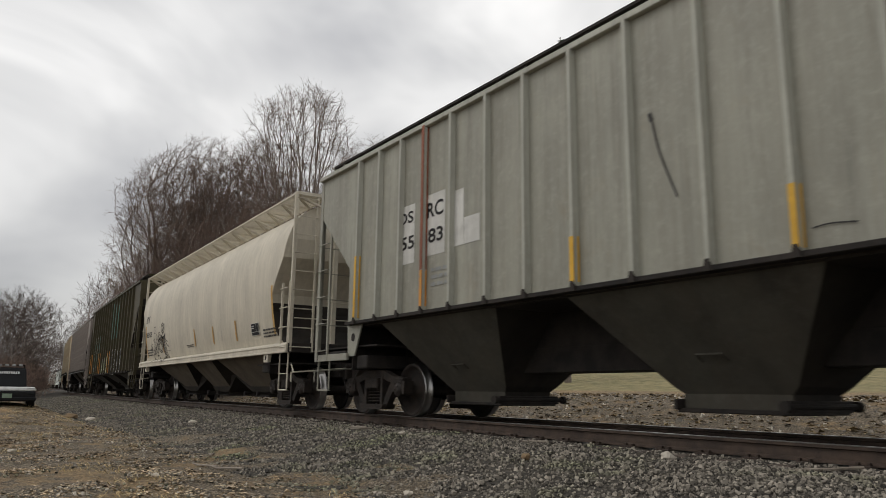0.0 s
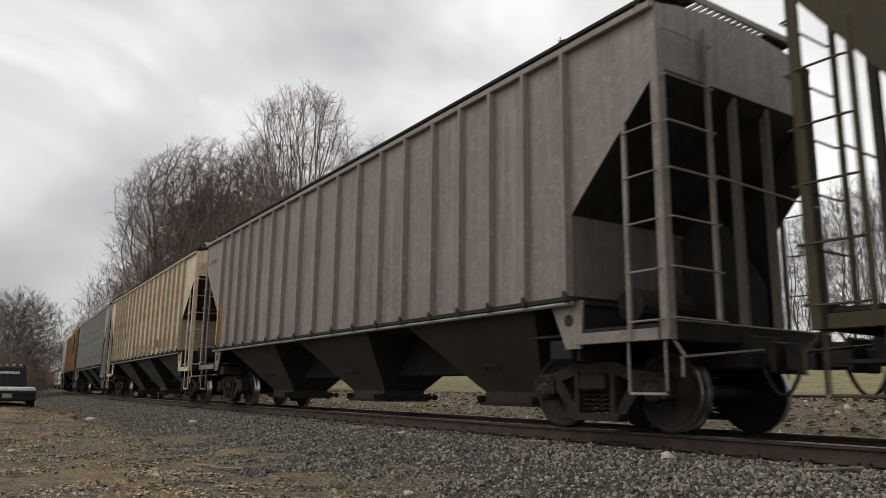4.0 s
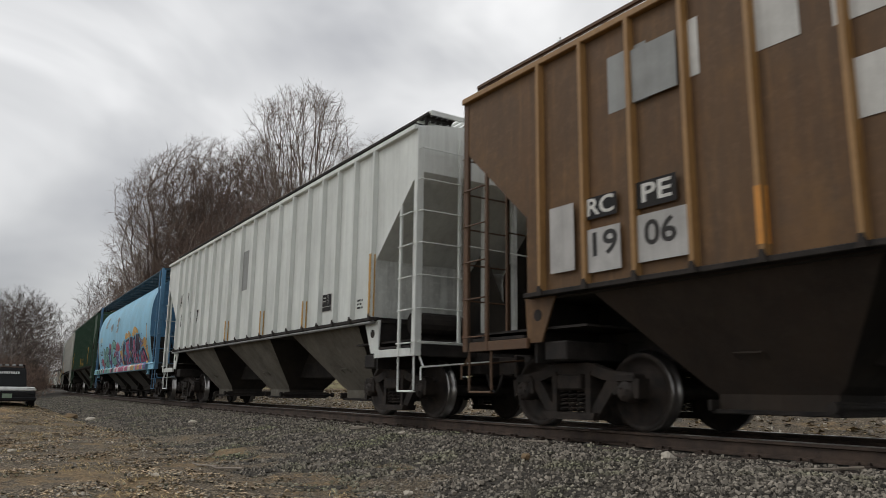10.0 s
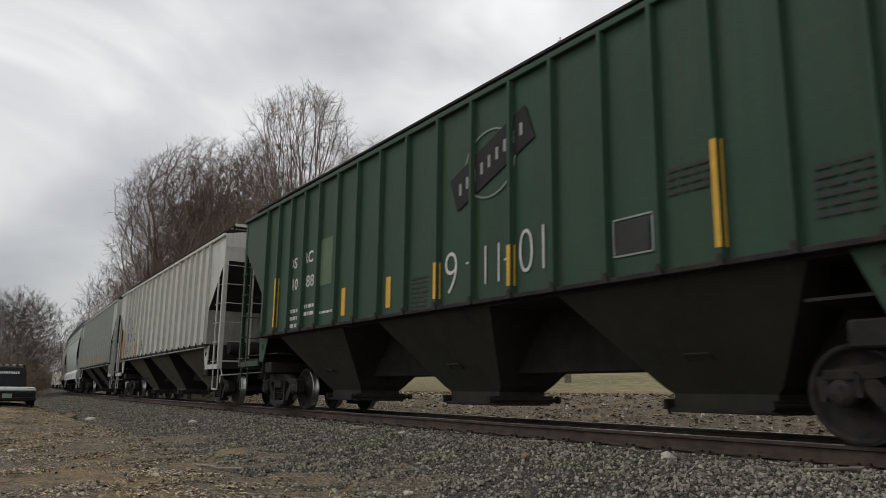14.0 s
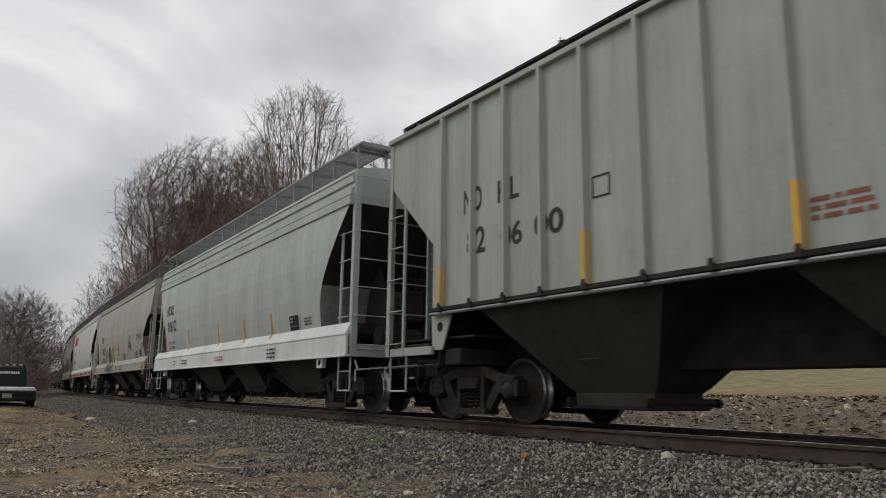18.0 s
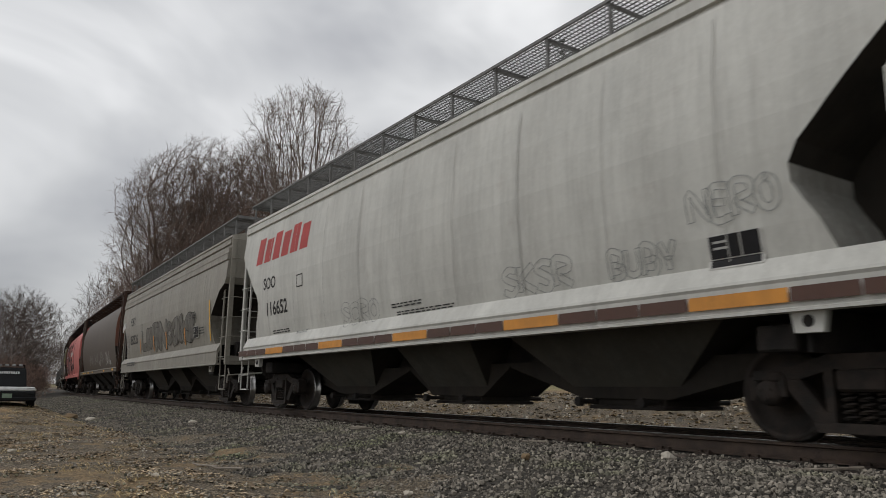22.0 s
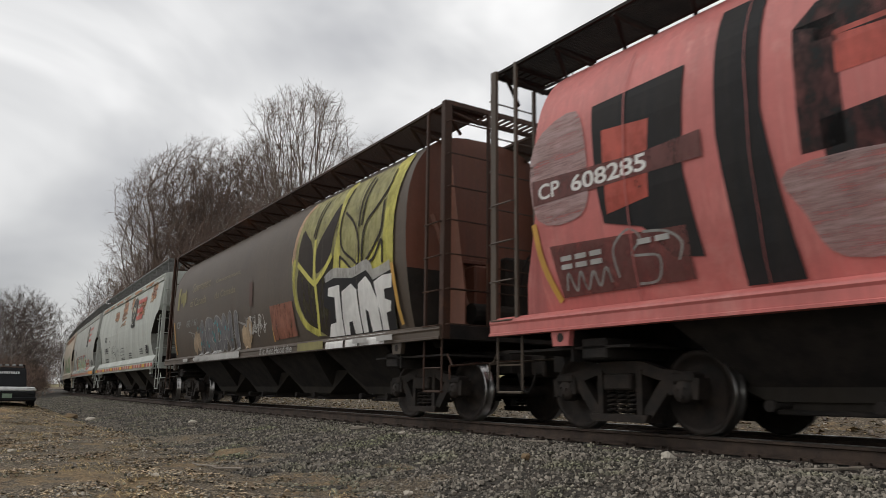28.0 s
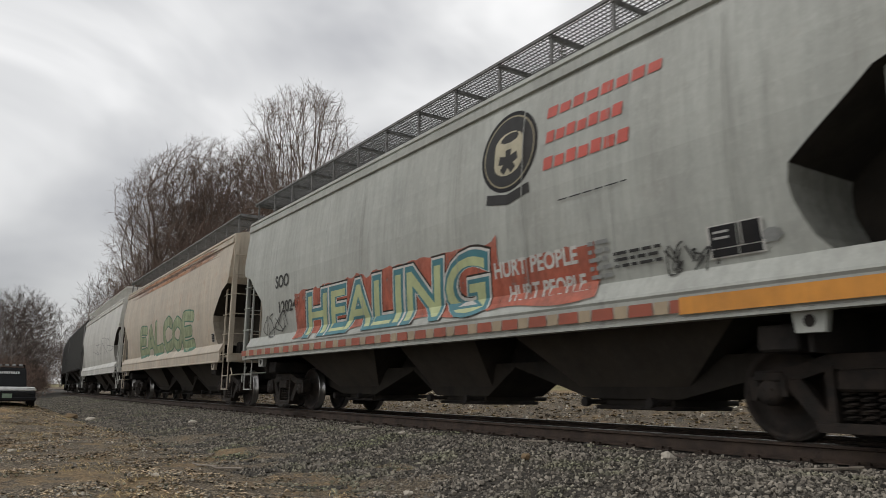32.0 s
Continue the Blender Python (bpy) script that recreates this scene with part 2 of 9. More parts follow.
def soil_material():
    m = bpy.data.materials.new("soil_leaf_litter")
    m.use_nodes = True
    t = m.node_tree
    p = t.nodes["Principled BSDF"]
    link = t.links.new
    co = t.nodes.new("ShaderNodeTexCoord")

    def ns(scale, detail=6, rough=0.6):
        n = t.nodes.new("ShaderNodeTexNoise")
        n.inputs["Scale"].default_value, n.inputs["Detail"].default_value, n.inputs["Roughness"].default_value = scale, detail, rough
        link(co.outputs["Object"], n.inputs["Vector"])
        return n.outputs["Fac"]

    def ramp(fac, *stops):
        r = t.nodes.new("ShaderNodeValToRGB")
        e = r.color_ramp.elements
        e[0].position, e[0].color = stops[0][0], (*stops[0][1], 1)
        e[1].position, e[1].color = stops[-1][0], (*stops[-1][1], 1)
        for pos, c in stops[1:-1]:
            e.new(pos).color = (*c, 1)
        link(fac, r.inputs[0])
        return r.outputs[0]

    def mixed(fac, a, b):
        x = t.nodes.new("ShaderNodeMix")
        x.data_type = "RGBA"
        link(fac, x.inputs[0])
        link(a, x.inputs[6])
        link(b, x.inputs[7])
        return x.outputs[2]

    litter = ramp(ns(34, 9, 0.75), (0.38, (0.016, 0.013, 0.010)), (0.47, (0.075, 0.058, 0.038)), (0.55, (0.18, 0.142, 0.095)), (0.65, (0.50, 0.43, 0.33)))
    grass = ramp(ns(20, 9, 0.8), (0.36, (0.04, 0.028, 0.016)), (0.5, (0.21, 0.14, 0.068)), (0.64, (0.46, 0.33, 0.18)))
    lawn = ramp(ns(1.4, 8, 0.7), (0.34, (0.11, 0.11, 0.045)), (0.5, (0.21, 0.18, 0.085)), (0.66, (0.32, 0.26, 0.13)))
    patch = t.nodes.new("ShaderNodeMapRange")
    patch.inputs[1].default_value, patch.inputs[2].default_value = 0.46, 0.60
    link(ns(0.9, 7, 0.7), patch.inputs[0])
    at = t.nodes.new("ShaderNodeAttribute")
    at.attribute_name = "cover"
    blur = t.nodes.new("ShaderNodeMath")
    blur.operation = "MULTIPLY_ADD"
    link(patch.outputs[0], blur.inputs[0])
    blur.inputs[1].default_value = 0.9
    link(at.outputs["Fac"], blur.inputs[2])
    k = t.nodes.new("ShaderNodeMapRange")
    k.inputs[1].default_value, k.inputs[2].default_value = 0.55, 1.0
    link(blur.outputs[0], k.inputs[0])
    k2 = t.nodes.new("ShaderNodeMapRange")
    k2.inputs[1].default_value, k2.inputs[2].default_value = 0.8, 1.0
    link(at.outputs["Fac"], k2.inputs[0])
    link(mixed(k2.outputs[0], mixed(k.outputs[0], litter, grass), lawn), p.inputs["Base Color"])
    p.inputs["Roughness"].default_value = 1.0
    b = t.nodes.new("ShaderNodeBump")
    b.inputs["Strength"].default_value, b.inputs["Distance"].default_value = 0.9, 0.03
    link(ns(28, 8, 0.7), b.inputs["Height"])
    link(b.outputs[0], p.inputs["Normal"])
    return m


M_SOIL = soil_material()
ground = tagged(link_mesh("ground", sheet("ground", GS, GW, ground_z, grass_share), M_SOIL), "bare soil with leaf litter and dry grass", "ground", kind="structure")


def bed_z(s, w):
    x, y = beside(s, w)
    a = abs(w)
    z = -0.185 - 0.02 * smooth(0.9, 1.4, a)
    if w < 0:
        z -= 0.345 * smooth(1.5, 5.0, a) + 0.03 * smooth(4.5, 5.2, a)
        z += 0.27 * smooth(14, 36, -s) * smooth(3.6, 5.2, a)
    else:
        z -= 0.28 * smooth(1.5, 3.4, a)
    edge = 0.05 * noise.noise((x * 1.7, y * 1.7, 9.0))
    return z + 0.018 * noise.noise((x * 5, y * 5, 2.0)) + edge * smooth(2.0, 4.0, a)


BS = knots((-300, -100, 20), (-100, -40, 2), (-40, 2, 0.25), (2, 60, 4))
BW = knots((-5.0, -1.5, 0.2), (-1.5, 1.5, 0.25), (1.5, 3.2, 0.2))
tagged(link_mesh("ballast_bed", sheet("ballast_bed", BS, BW, bed_z), M_BED), "bed of crushed grey stone under the track", "ballast", kind="structure")

# ---- track: ties and two rails ----
RAIL_PROF = [(-0.07, -0.17), (0.07, -0.17), (0.07, -0.158), (0.012, -0.135), (0.010, -0.048), (0.036, -0.036), (0.037, -0.008), (0.028, 0.0),
             (-0.028, 0.0), (-0.037, -0.008), (-0.036, -0.036), (-0.010, -0.048), (-0.012, -0.135), (-0.07, -0.158)]
RS = knots((-330, -100, 6), (-100, 0, 2.0), (0, 60, 6))
for side in (-1, 1):
    bm = bmesh.new()
    rings = []
    for s in RS:
        rings.append([bm.verts.new((*beside(s, side * 0.754 + n), z)) for n, z in RAIL_PROF])
    for a, b in zip(rings, rings[1:]):
        for i in range(len(a)):
            j = (i + 1) % len(a)
            f = bm.faces.new((a[i], a[j], b[j], b[i]))
            f.material_index = 1 if i in (6, 7, 8) else 0
    rail = tagged(part("rail", bm, M_RAIL), "rusty steel rail with a worn bright head", "rail", kind="structure")
    rail.data.materials.append(M_HEAD)

bm = bmesh.new()
box(bm, -0.115, 0.115, -1.3, 1.3, -0.36, -0.175, 0.012)
tie_mesh = mesh_of("tie", bm, M_TIE)
bm = bmesh.new()
for y in (0.0,):
    box(bm, -0.09, 0.09, y - 0.17, y + 0.17, -0.176, -0.160, 0.004)
    for dx, dy in ((-0.05, 0.095), (0.05, -0.095), (0.05, 0.095), (-0.05, -0.095)):
        box(bm, dx - 0.012, dx + 0.012, y + dy - 0.02, y + dy + 0.02, -0.165, -0.135)
plate_mesh = mesh_of("tie_plate", bm, M_RAIL)
for i in range(190):
    s = 4 - 0.53 * i
    x, y, a = rail_line(s)
    tie = tagged(new("tie", tie_mesh), "weathered dark wooden railway tie", "tie", "ties under the rails")
    tie.matrix_basis = pose(x, y, 0.012 * random.uniform(-1, 0), 0, 0, math.degrees(a) + random.uniform(-1.2, 1.2))
    if s > -45:
        for k in (-0.754, 0.754):
            pl = new("tie_plate", plate_mesh)
            pl.parent = tie
            pl.matrix_basis = pose(0, k, 0)


def rocks(name, count, area, size, material, seed, sink=0.3, height=bed_z):
    """Many angular stones in one mesh, strewn over area(rng) -> (s, w)."""
    rng = np.random.default_rng(seed)
    base = np.array([(-1, -1, -1), (1, -1, -1), (1, 1, -1), (-1, 1, -1), (-1, -1, 1), (1, -1, 1), (1, 1, 1), (-1, 1, 1)], float) * 0.62
    quads = np.array([(3, 2, 1, 0), (4, 5, 6, 7), (0, 1, 5, 4), (1, 2, 6, 5), (2, 3, 7, 6), (3, 0, 4, 7)])
    vs, fs = [], []
    for i in range(count):
        s, w = area(rng)
        r = size[0] + (size[1] - size[0]) * rng.random() ** 2
        v = base * (1 + 0.45 * (rng.random((8, 3)) - 0.5)) * r * (0.5 + 0.95 * rng.random(3)) * 0.5
        q = Euler(rng.random(3) * 6.28).to_matrix()
        v = v @ np.array(q)
        x, y = beside(s, w)
        vs.append(v + (x, y, height(s, w) + r * (0.5 - sink)))
        fs.append(quads + 8 * i)
    me = bpy.data.meshes.new(name)
    me.from_pydata(np.concatenate(vs).tolist(), [], np.concatenate(fs).tolist())
    me.materials.append(material)
    return me


def near_bed(rng):
    s = -1.0 - 60 * rng.random() ** 2.4
    w = -5.2 + 4.2 * rng.random()
    return s, w + 0.45 * rng.standard_normal() * (w < -4.2)


def far_bed(rng):
    return -3 - 40 * rng.random(), 1.0 + 2.4 * rng.random()


tagged(new("ballast_stones", rocks("ballast_stones", 105000, near_bed, (0.013, 0.047), M_STONE, 3)), "loose grey crushed stones beside the rails", "ballast", kind="stuff")
tagged(new("ballast_stones", rocks("ballast_stones", 3500, far_bed, (0.03, 0.09), M_STONE, 5)), "loose grey crushed stones beyond the rails", "ballast", kind="stuff")
M_LITTER_FAR = island(mat("dead_leaf_dark", (0.11, 0.075, 0.038), (0.25, 0.19, 0.095), 1.2, 0.9), 0.9)
M_LITTER = island(mat("dead_leaf", (0.20, 0.142, 0.082), (0.46, 0.37, 0.25), 1.6, 0.9), 0.9)


def litter_near(rng):
    """Leaves gather in drifts between barer spots."""
    while True:
        s, w = -4 - 34 * rng.random() ** 1.4, -4.4 - 4.6 * rng.random()
        x, y = beside(s, w)
        if noise.noise((x * 1.1, y * 1.1, 3.0)) + 0.5 * noise.noise((x * 3.3, y * 3.3, 5.0)) > rng.random() * 0.55 - 0.12:
            return s, w


def litter_far(rng):
    return 2 - 45 * rng.random(), 2.2 + 10 * rng.random() ** 1.5


def leaves(name, count, area, size, seed, material, lift=0.006):
    rng = np.random.default_rng(seed)
    vs, fs = [], []
    for i in range(count):
        s, w = area(rng)
        x, y = beside(s, w)
        z = ground_z(s, w) + lift
        r = size[0] + (size[1] - size[0]) * rng.random()
        a = rng.random() * 6.28
        t = (rng.random(2) - 0.5) * 1.8
        c, d = math.cos(a) * r, math.sin(a) * r
        pts = [(c, d), (-d * 0.75, c * 0.75), (-c, -d), (d * 0.75, -c * 0.75)]
        vs += [(x + p, y + q, z + abs(p * t[0]) + abs(q * t[1]) + r * 0.45 * (k % 2)) for k, (p, q) in enumerate(pts)]
        fs += [(4 * i, 4 * i + 1, 4 * i + 2), (4 * i, 4 * i + 2, 4 * i + 3)]
    return raw_mesh(name, vs, fs, material)


tagged(new("leaf_litter", leaves("leaf_litter", 26000, litter_near, (0.010, 0.036), 8, M_LITTER)), "pale dead leaves lying on bare soil", "leaves", kind="stuff")
tagged(new("leaf_litter", leaves("leaf_litter", 15000, litter_far, (0.025, 0.085), 9, M_LITTER_FAR)), "brown dead leaves on the bank beyond the track", "leaves", kind="stuff")


M_STRAW = island(mat("dry_grass", (0.40, 0.29, 0.12), (0.52, 0.40, 0.20), 3, 0.9), 0.5)


def straw(name, count, area, seed):
    """Short flattened blades of dry grass."""
    rng = np.random.default_rng(seed)
    vs, fs = [], []
    for i in range(count):
        s, w = area(rng)
        x, y = beside(s, w)
        z = ground_z(s, w)
        L, a, up = rng.uniform(0.03, 0.10), rng.random() * 6.28, rng.uniform(0.1, 0.7)
        c, d = math.cos(a), math.sin(a)
        vs += [(x - d * 0.005, y + c * 0.005, z), (x + d * 0.005, y - c * 0.005, z), (x + c * L, y + d * L, z + L * up)]
        fs.append((3 * i, 3 * i + 1, 3 * i + 2))
    return raw_mesh(name, vs, fs, M_STRAW)


def tufts(rng):
    """Dry grass grows in patches on the near soil, thickest on the hump before the pickup."""
    while True:
        s, w = -5 - 24 * rng.random(), -4.3 - 4.2 * rng.random()
        x, y = beside(s, w)
        hump = smooth(13, 19, -s) * 0.35
        if noise.noise((x * 0.9, y * 0.9, 7.0)) + hump > 0.24:
            return s, w


tagged(new("dry_grass", straw("dry_grass", 14000, tufts, 21)), "yellow dry grass tufts on bare soil", "grass", kind="stuff")


M_FLECK = island(mat("pale_chip", (0.46, 0.42, 0.35), (0.30, 0.27, 0.23), 4, 0.85), 0.6)
tagged(new("stone_chips", rocks("stone_chips", 9000, litter_near, (0.010, 0.045), M_FLECK, 31, 0.3, ground_z)), "pale stone chips strewn on bare soil", "gravel", kind="stuff")
tagged(new("stone_chips", rocks("stone_chips", 9000, litter_near, (0.012, 0.042), M_STONE, 33, 0.3, ground_z)), "grey stone chips strewn on bare soil", "gravel", kind="stuff")
tagged(new("stone_chips", rocks("stone_chips", 4500, litter_far, (0.03, 0.12), M_FLECK, 32, 0.3, ground_z)), "pale stone chips beyond the track", "gravel", kind="stuff")

# ---- bare trees ----
def grow(rng, count, low, width, belly, stretch, fork, lean, thrift):
    """Limbs of a bare tree one unit tall: points strewn in an uneven crown, each joined to the limb that serves it best.
    low: where the crown begins; stretch: how much limbs prefer to climb; thrift: how straight they run from the trunk."""
    pts = []
    seed = rng.random() * 90
    while len(pts) < count:
        z = low + (1 - low) * rng.random()
        up = (z - belly) / ((1.0 - belly) if z > belly else (belly - low) * 1.15)
        a, r = rng.random() * math.tau, rng.random() ** 0.5
        lump = 1 + 0.42 * noise.noise((math.cos(a) * 1.6, math.sin(a) * 1.6, z * 6 + seed)) + 0.2 * noise.noise((math.cos(a) * 4, math.sin(a) * 4, z * 14 + seed))
        reach = width * lump * max(0.0, 1 - up * up) ** 0.55
        if r * width * 1.3 < reach:
            pts.append((r * width * 1.3 * math.cos(a) + lean * z, r * width * 1.3 * math.sin(a), z))
    stem = [(lean * fork * k / 6 + 0.004 * math.sin(k * 2.0), 0.004 * math.cos(k * 3.0), fork * k / 6) for k in range(7)]
    xyz = np.array(stem + pts)
    flat = xyz * (1, 1, stretch)
    n, m = len(xyz), len(stem)
    parent = np.zeros(n, int)
    cost = np.full(n, 1e9)
    path = np.zeros(n)
    done = np.zeros(n, bool)
    order = []

    def take(i):
        done[i] = True
        order.append(i)
        d = np.sqrt(((flat - flat[i]) ** 2).sum(1))
        d = d + 0.9 * np.maximum(0, xyz[i, 2] - xyz[:, 2])
        c = d + thrift * (path[i] + d)
        better = (c < cost) & ~done
        cost[better] = c[better]
        parent[better] = i
    for i in range(m):
        parent[i] = max(0, i - 1)
        path[i] = xyz[i, 2] * stretch * 0.6
        take(i)
    while not done.all():
        i = int(np.argmin(np.where(done, 1e9, cost)))
        path[i] = path[parent[i]] + math.dist(flat[i], flat[parent[i]])
        take(i)
    load = np.ones(n)
    for i in reversed(order):
        if i:
            load[parent[i]] += load[i]
    # ease the kinks out of the limbs
    heir = np.zeros(n, int)
    for i in order[1:]:
        if heir[parent[i]] == 0 or load[i] > load[heir[parent[i]]]:
            heir[parent[i]] = i
    inner = np.array([i for i in range(m, n) if heir[i]])
    for _ in range(4):
        xyz[inner] = 0.4 * xyz[inner] + 0.3 * xyz[parent[inner]] + 0.3 * xyz[heir[inner]]
    out = []
    for i in order[1:]:
        p = parent[i]
        a, b = Vector(xyz[p]), Vector(xyz[i])
        ra, rb = 0.00042 * min(load[i] * 1.25, load[p]) ** 0.45, 0.00042 * load[i] ** 0.45
        lev = 0 if load[i] > 60 else 1 if load[i] > 14 else 2
        L = (b - a).length
        mid = (a + b) / 2 + Vector(rng.normal(0, 0.025 * L, 3))
        out += [(a, mid, lev, ra, (ra + rb) / 2), (mid, b, lev, (ra + rb) / 2, rb)]
        if load[i] <= 4:
            d = (b - mid).normalized()
            for q in (b, b, mid, (b + mid) / 2):
                e = (d + Vector(rng.normal(0, 0.70, 3)) + Vector((0, 0, 0.15))).normalized()
                tip = q + e * (0.020 + 0.034 * rng.random())
                out.append((q, tip, 4, 0.00042, 0.0))
                for u in (0.35, 0.65):
                    k = (e + Vector(rng.normal(0, 0.8, 3))).normalized()
                    out.append((q.lerp(tip, u), q.lerp(tip, u) + k * (0.010 + 0.016 * rng.random()), 4, 0.00032, 0.0))
    return out


def tubes(name, segs, sides, material, least):
    """Tapered limbs; the finest end in a point."""
    vs, fs = [], []
    ang = [(math.cos(i * math.tau / sides), math.sin(i * math.tau / sides)) for i in range(sides)]
    for a, b, lev, ra, rb in segs:
        d = (b - a).normalized()
        u = d.orthogonal().normalized()
        w = d.cross(u)
        n = len(vs)
        ra, rb = max(least, ra), max(least * 0.8, rb)
        vs += [tuple(a + (u * c + w * s) * ra) for c, s in ang]
        if lev >= 4:
            vs.append(tuple(b))
            fs += [(n + i, n + (i + 1) % sides, n + sides) for i in range(sides)]
        else:
            vs += [tuple(b + (u * c + w * s) * rb) for c, s in ang]
            fs += [(n + i, n + (i + 1) % sides, n + sides + (i + 1) % sides, n + sides + i) for i in range(sides)]
    return raw_mesh(name, vs, fs, material)


def tree(name, seed, count, low, width, belly, stretch, fork, twig, label, category="tree", lean=0.0, thrift=0.36, least=0.0003):
    segs = grow(np.random.default_rng(seed), count, low, width, belly, stretch, fork, lean, thrift)
    kz = 1.0 / max(g[1].z for g in segs)
    segs = [(Vector((a.x, a.y, a.z * kz - 0.01)), Vector((b.x, b.y, b.z * kz - 0.01)), lev, u, v) for a, b, lev, u, v in segs]
    root = tagged(new(name), label, category)
    link_mesh("trunk", tubes("trunk", [g for g in segs if g[2] < 2], 5, M_BARK, least), None, root)
    link_mesh("crown", tubes("crown", [g for g in segs if g[2] >= 2], 3, twig, least), None, root)
    return root


TREES = {
    "tall": tree("bare_tree", 11, 1500, 0.46, 0.185, 0.76, 0.60, 0.34, M_TWIG2, "tall bare grey tree with a vase of upright branches", thrift=1.1),
    "spread": tree("bare_tree", 12, 1900, 0.30, 0.205, 0.62, 1.15, 0.26, M_TWIG2, "bare tree with a spreading grey-brown crown", thrift=0.45),
    "thicket": tree("bare_tree", 13, 1500, 0.10, 0.22, 0.55, 1.2, 0.16, M_TWIG, "bare tree with dense reddish-brown twigs", thrift=0.4),
    "thicket2": tree("bare_tree", 17, 1500, 0.08, 0.235, 0.52, 1.2, 0.12, M_TWIG, "bare tree with a tangled reddish-brown crown", thrift=0.4),
    "fan": tree("bare_tree", 14, 1300, 0.06, 0.36, 0.62, 0.8, 0.10, M_TWIG3, "bare grey-brown tree fanning out from its foot", least=0.0007),
    "lean": tree("bare_tree", 16, 1400, 0.26, 0.28, 0.62, 1.25, 0.22, M_TWIG, "bare tree leaning out over the track", lean=-0.14),
    "brush": tree("brush", 15, 700, 0.02, 0.62, 0.45, 0.60, 0.03, M_TWIG, "leafless brown undergrowth shrub", "shrub", least=0.0026),
}


def soil_under(x, y):
    s = x
    for _ in range(3):
        px, py, a = rail_line(s)
        s += (x - px) * math.cos(a) + (y - py) * math.sin(a)
    px, py, a = rail_line(s)
    return ground_z(s, -(x - px) * math.sin(a) + (y - py) * math.cos(a))


def plant(kind, x, y, top, turn=None, slim=1.0):
    """A tree of that kind whose crown reaches up to the height top."""
    z = soil_under(x, y)
    size = top - z
    ob = copy_thing(TREES[kind], pose(x, y, z, 0, 0, random.uniform(0, 360) if turn is None else turn))
    ob.scale = (size * slim, size * slim, size)
    return ob


# the wood along the far side of the track, the wood that closes the view behind, and the wood beyond the field
for kind, x, y, top in (
        ("tall", -43.3, 18.2, 21.4), ("spread", -51.0, 27.6, 21.7), ("spread", -51.7, 18.8, 19.8), ("spread", -57.9, 19.3, 21.5), ("spread", -57.5, 17.2, 21.1), ("spread", -56.1, 14.9, 20.4),
        ("spread", -60.3, 14.2, 20.7), ("lean", -57.9, 15.6, 18.2), ("thicket", -48.7, 18.2, 16.3), ("thicket2", -51.2, 17.2, 16.4), ("thicket", -52.7, 15.8, 16.3), ("thicket2", -55.0, 14.8, 16.3),
        ("thicket", -52.0, 14.6, 13.0), ("thicket2", -46.6, 15.0, 12.7), ("thicket", -44.3, 15.7, 12.9), ("thicket2", -46.5, 18.4, 15.0), ("thicket", -68.3, 15.3, 15.7), ("thicket2", -62.3, 14.6, 13.0),
        ("thicket", -76.3, 16.1, 14.9), ("thicket2", -82.3, 16.6, 14.9), ("fan", -108.0, 20.8, 17.9), ("thicket", -122.9, 22.8, 18.7), ("fan", -147.7, 26.2, 20.6), ("thicket2", -167.6, 28.2, 20.6),
        ("fan", -200.6, 31.3, 20.1), ("fan", -215.6, 32.5, 18.5), ("fan", -227.5, 33.6, 15.4), ("fan", -85.8, 6.5, 10.9), ("fan", -81.9, 4.8, 9.9), ("fan", -91.6, 8.2, 10.5),
        ("fan", -83.9, 3.3, 9.5), ("fan", -111.4, 11.3, 9.8), ("fan", -98.7, 8.1, 11.8), ("fan", -75.8, 5.4, 8.1), ("fan", -71.9, 4.1, 6.9),
        ("fan", -300.0, 24.0, 19.0), ("fan", -330.0, 30.0, 20.0), ("fan", -350.0, 40.0, 21.0), ("fan", -380.0, 36.0, 22.0), ("fan", -380.0, 48.0, 22.0), ("fan", -420.0, 42.0, 24.0), ("fan", -300.0, 46.0, 17.0), ("fan", -420.0, 54.0, 24.0),
        ("fan", -38.7, 58.3, 16.1), ("fan", -36.8, 64.2, 17.1), ("fan", -28.5, 57.3, 16.7), ("fan", -24.8, 54.6, 16.7), ("fan", -48.9, 63.3, 16.9),
        ("fan", -56.0, 62.6, 17.3), ("fan", -60.6, 58.2, 16.8), ("fan", -64.9, 53.3, 17.6), ("fan", -68.9, 48.1, 19.6), ("fan", -24.8, 61.2, 17.5), ("fan", -23.5, 65.9, 17.1), ("fan", -71.8, 43.7, 19.5)):
    plant(kind, x, y, top, 40 if kind == "tall" else 56 if kind == "lean" else None)
for i in range(40):
    s = -44 - 70 * random.random()
    x, y = beside(s, 5.5 + 7 * random.random())
    plant("brush", x, y, soil_under(x, y) + random.uniform(2.0, 4.5))
for i in range(40):
    x, y = beside(random.uniform(-135, -76), -random.uniform(4.6, 8.0))
    plant("brush", x, y, soil_under(x, y) + random.uniform(2.6, 4.2))
for i in range(40):
    x, y = random.uniform(-100, -60), random.uniform(-4, 7.0)
    plant("brush", x, y, soil_under(x, y) + random.uniform(2.2, 4.2))
for k in TREES.values():
    for o in (*k.children, k):
        bpy.data.objects.remove(o)


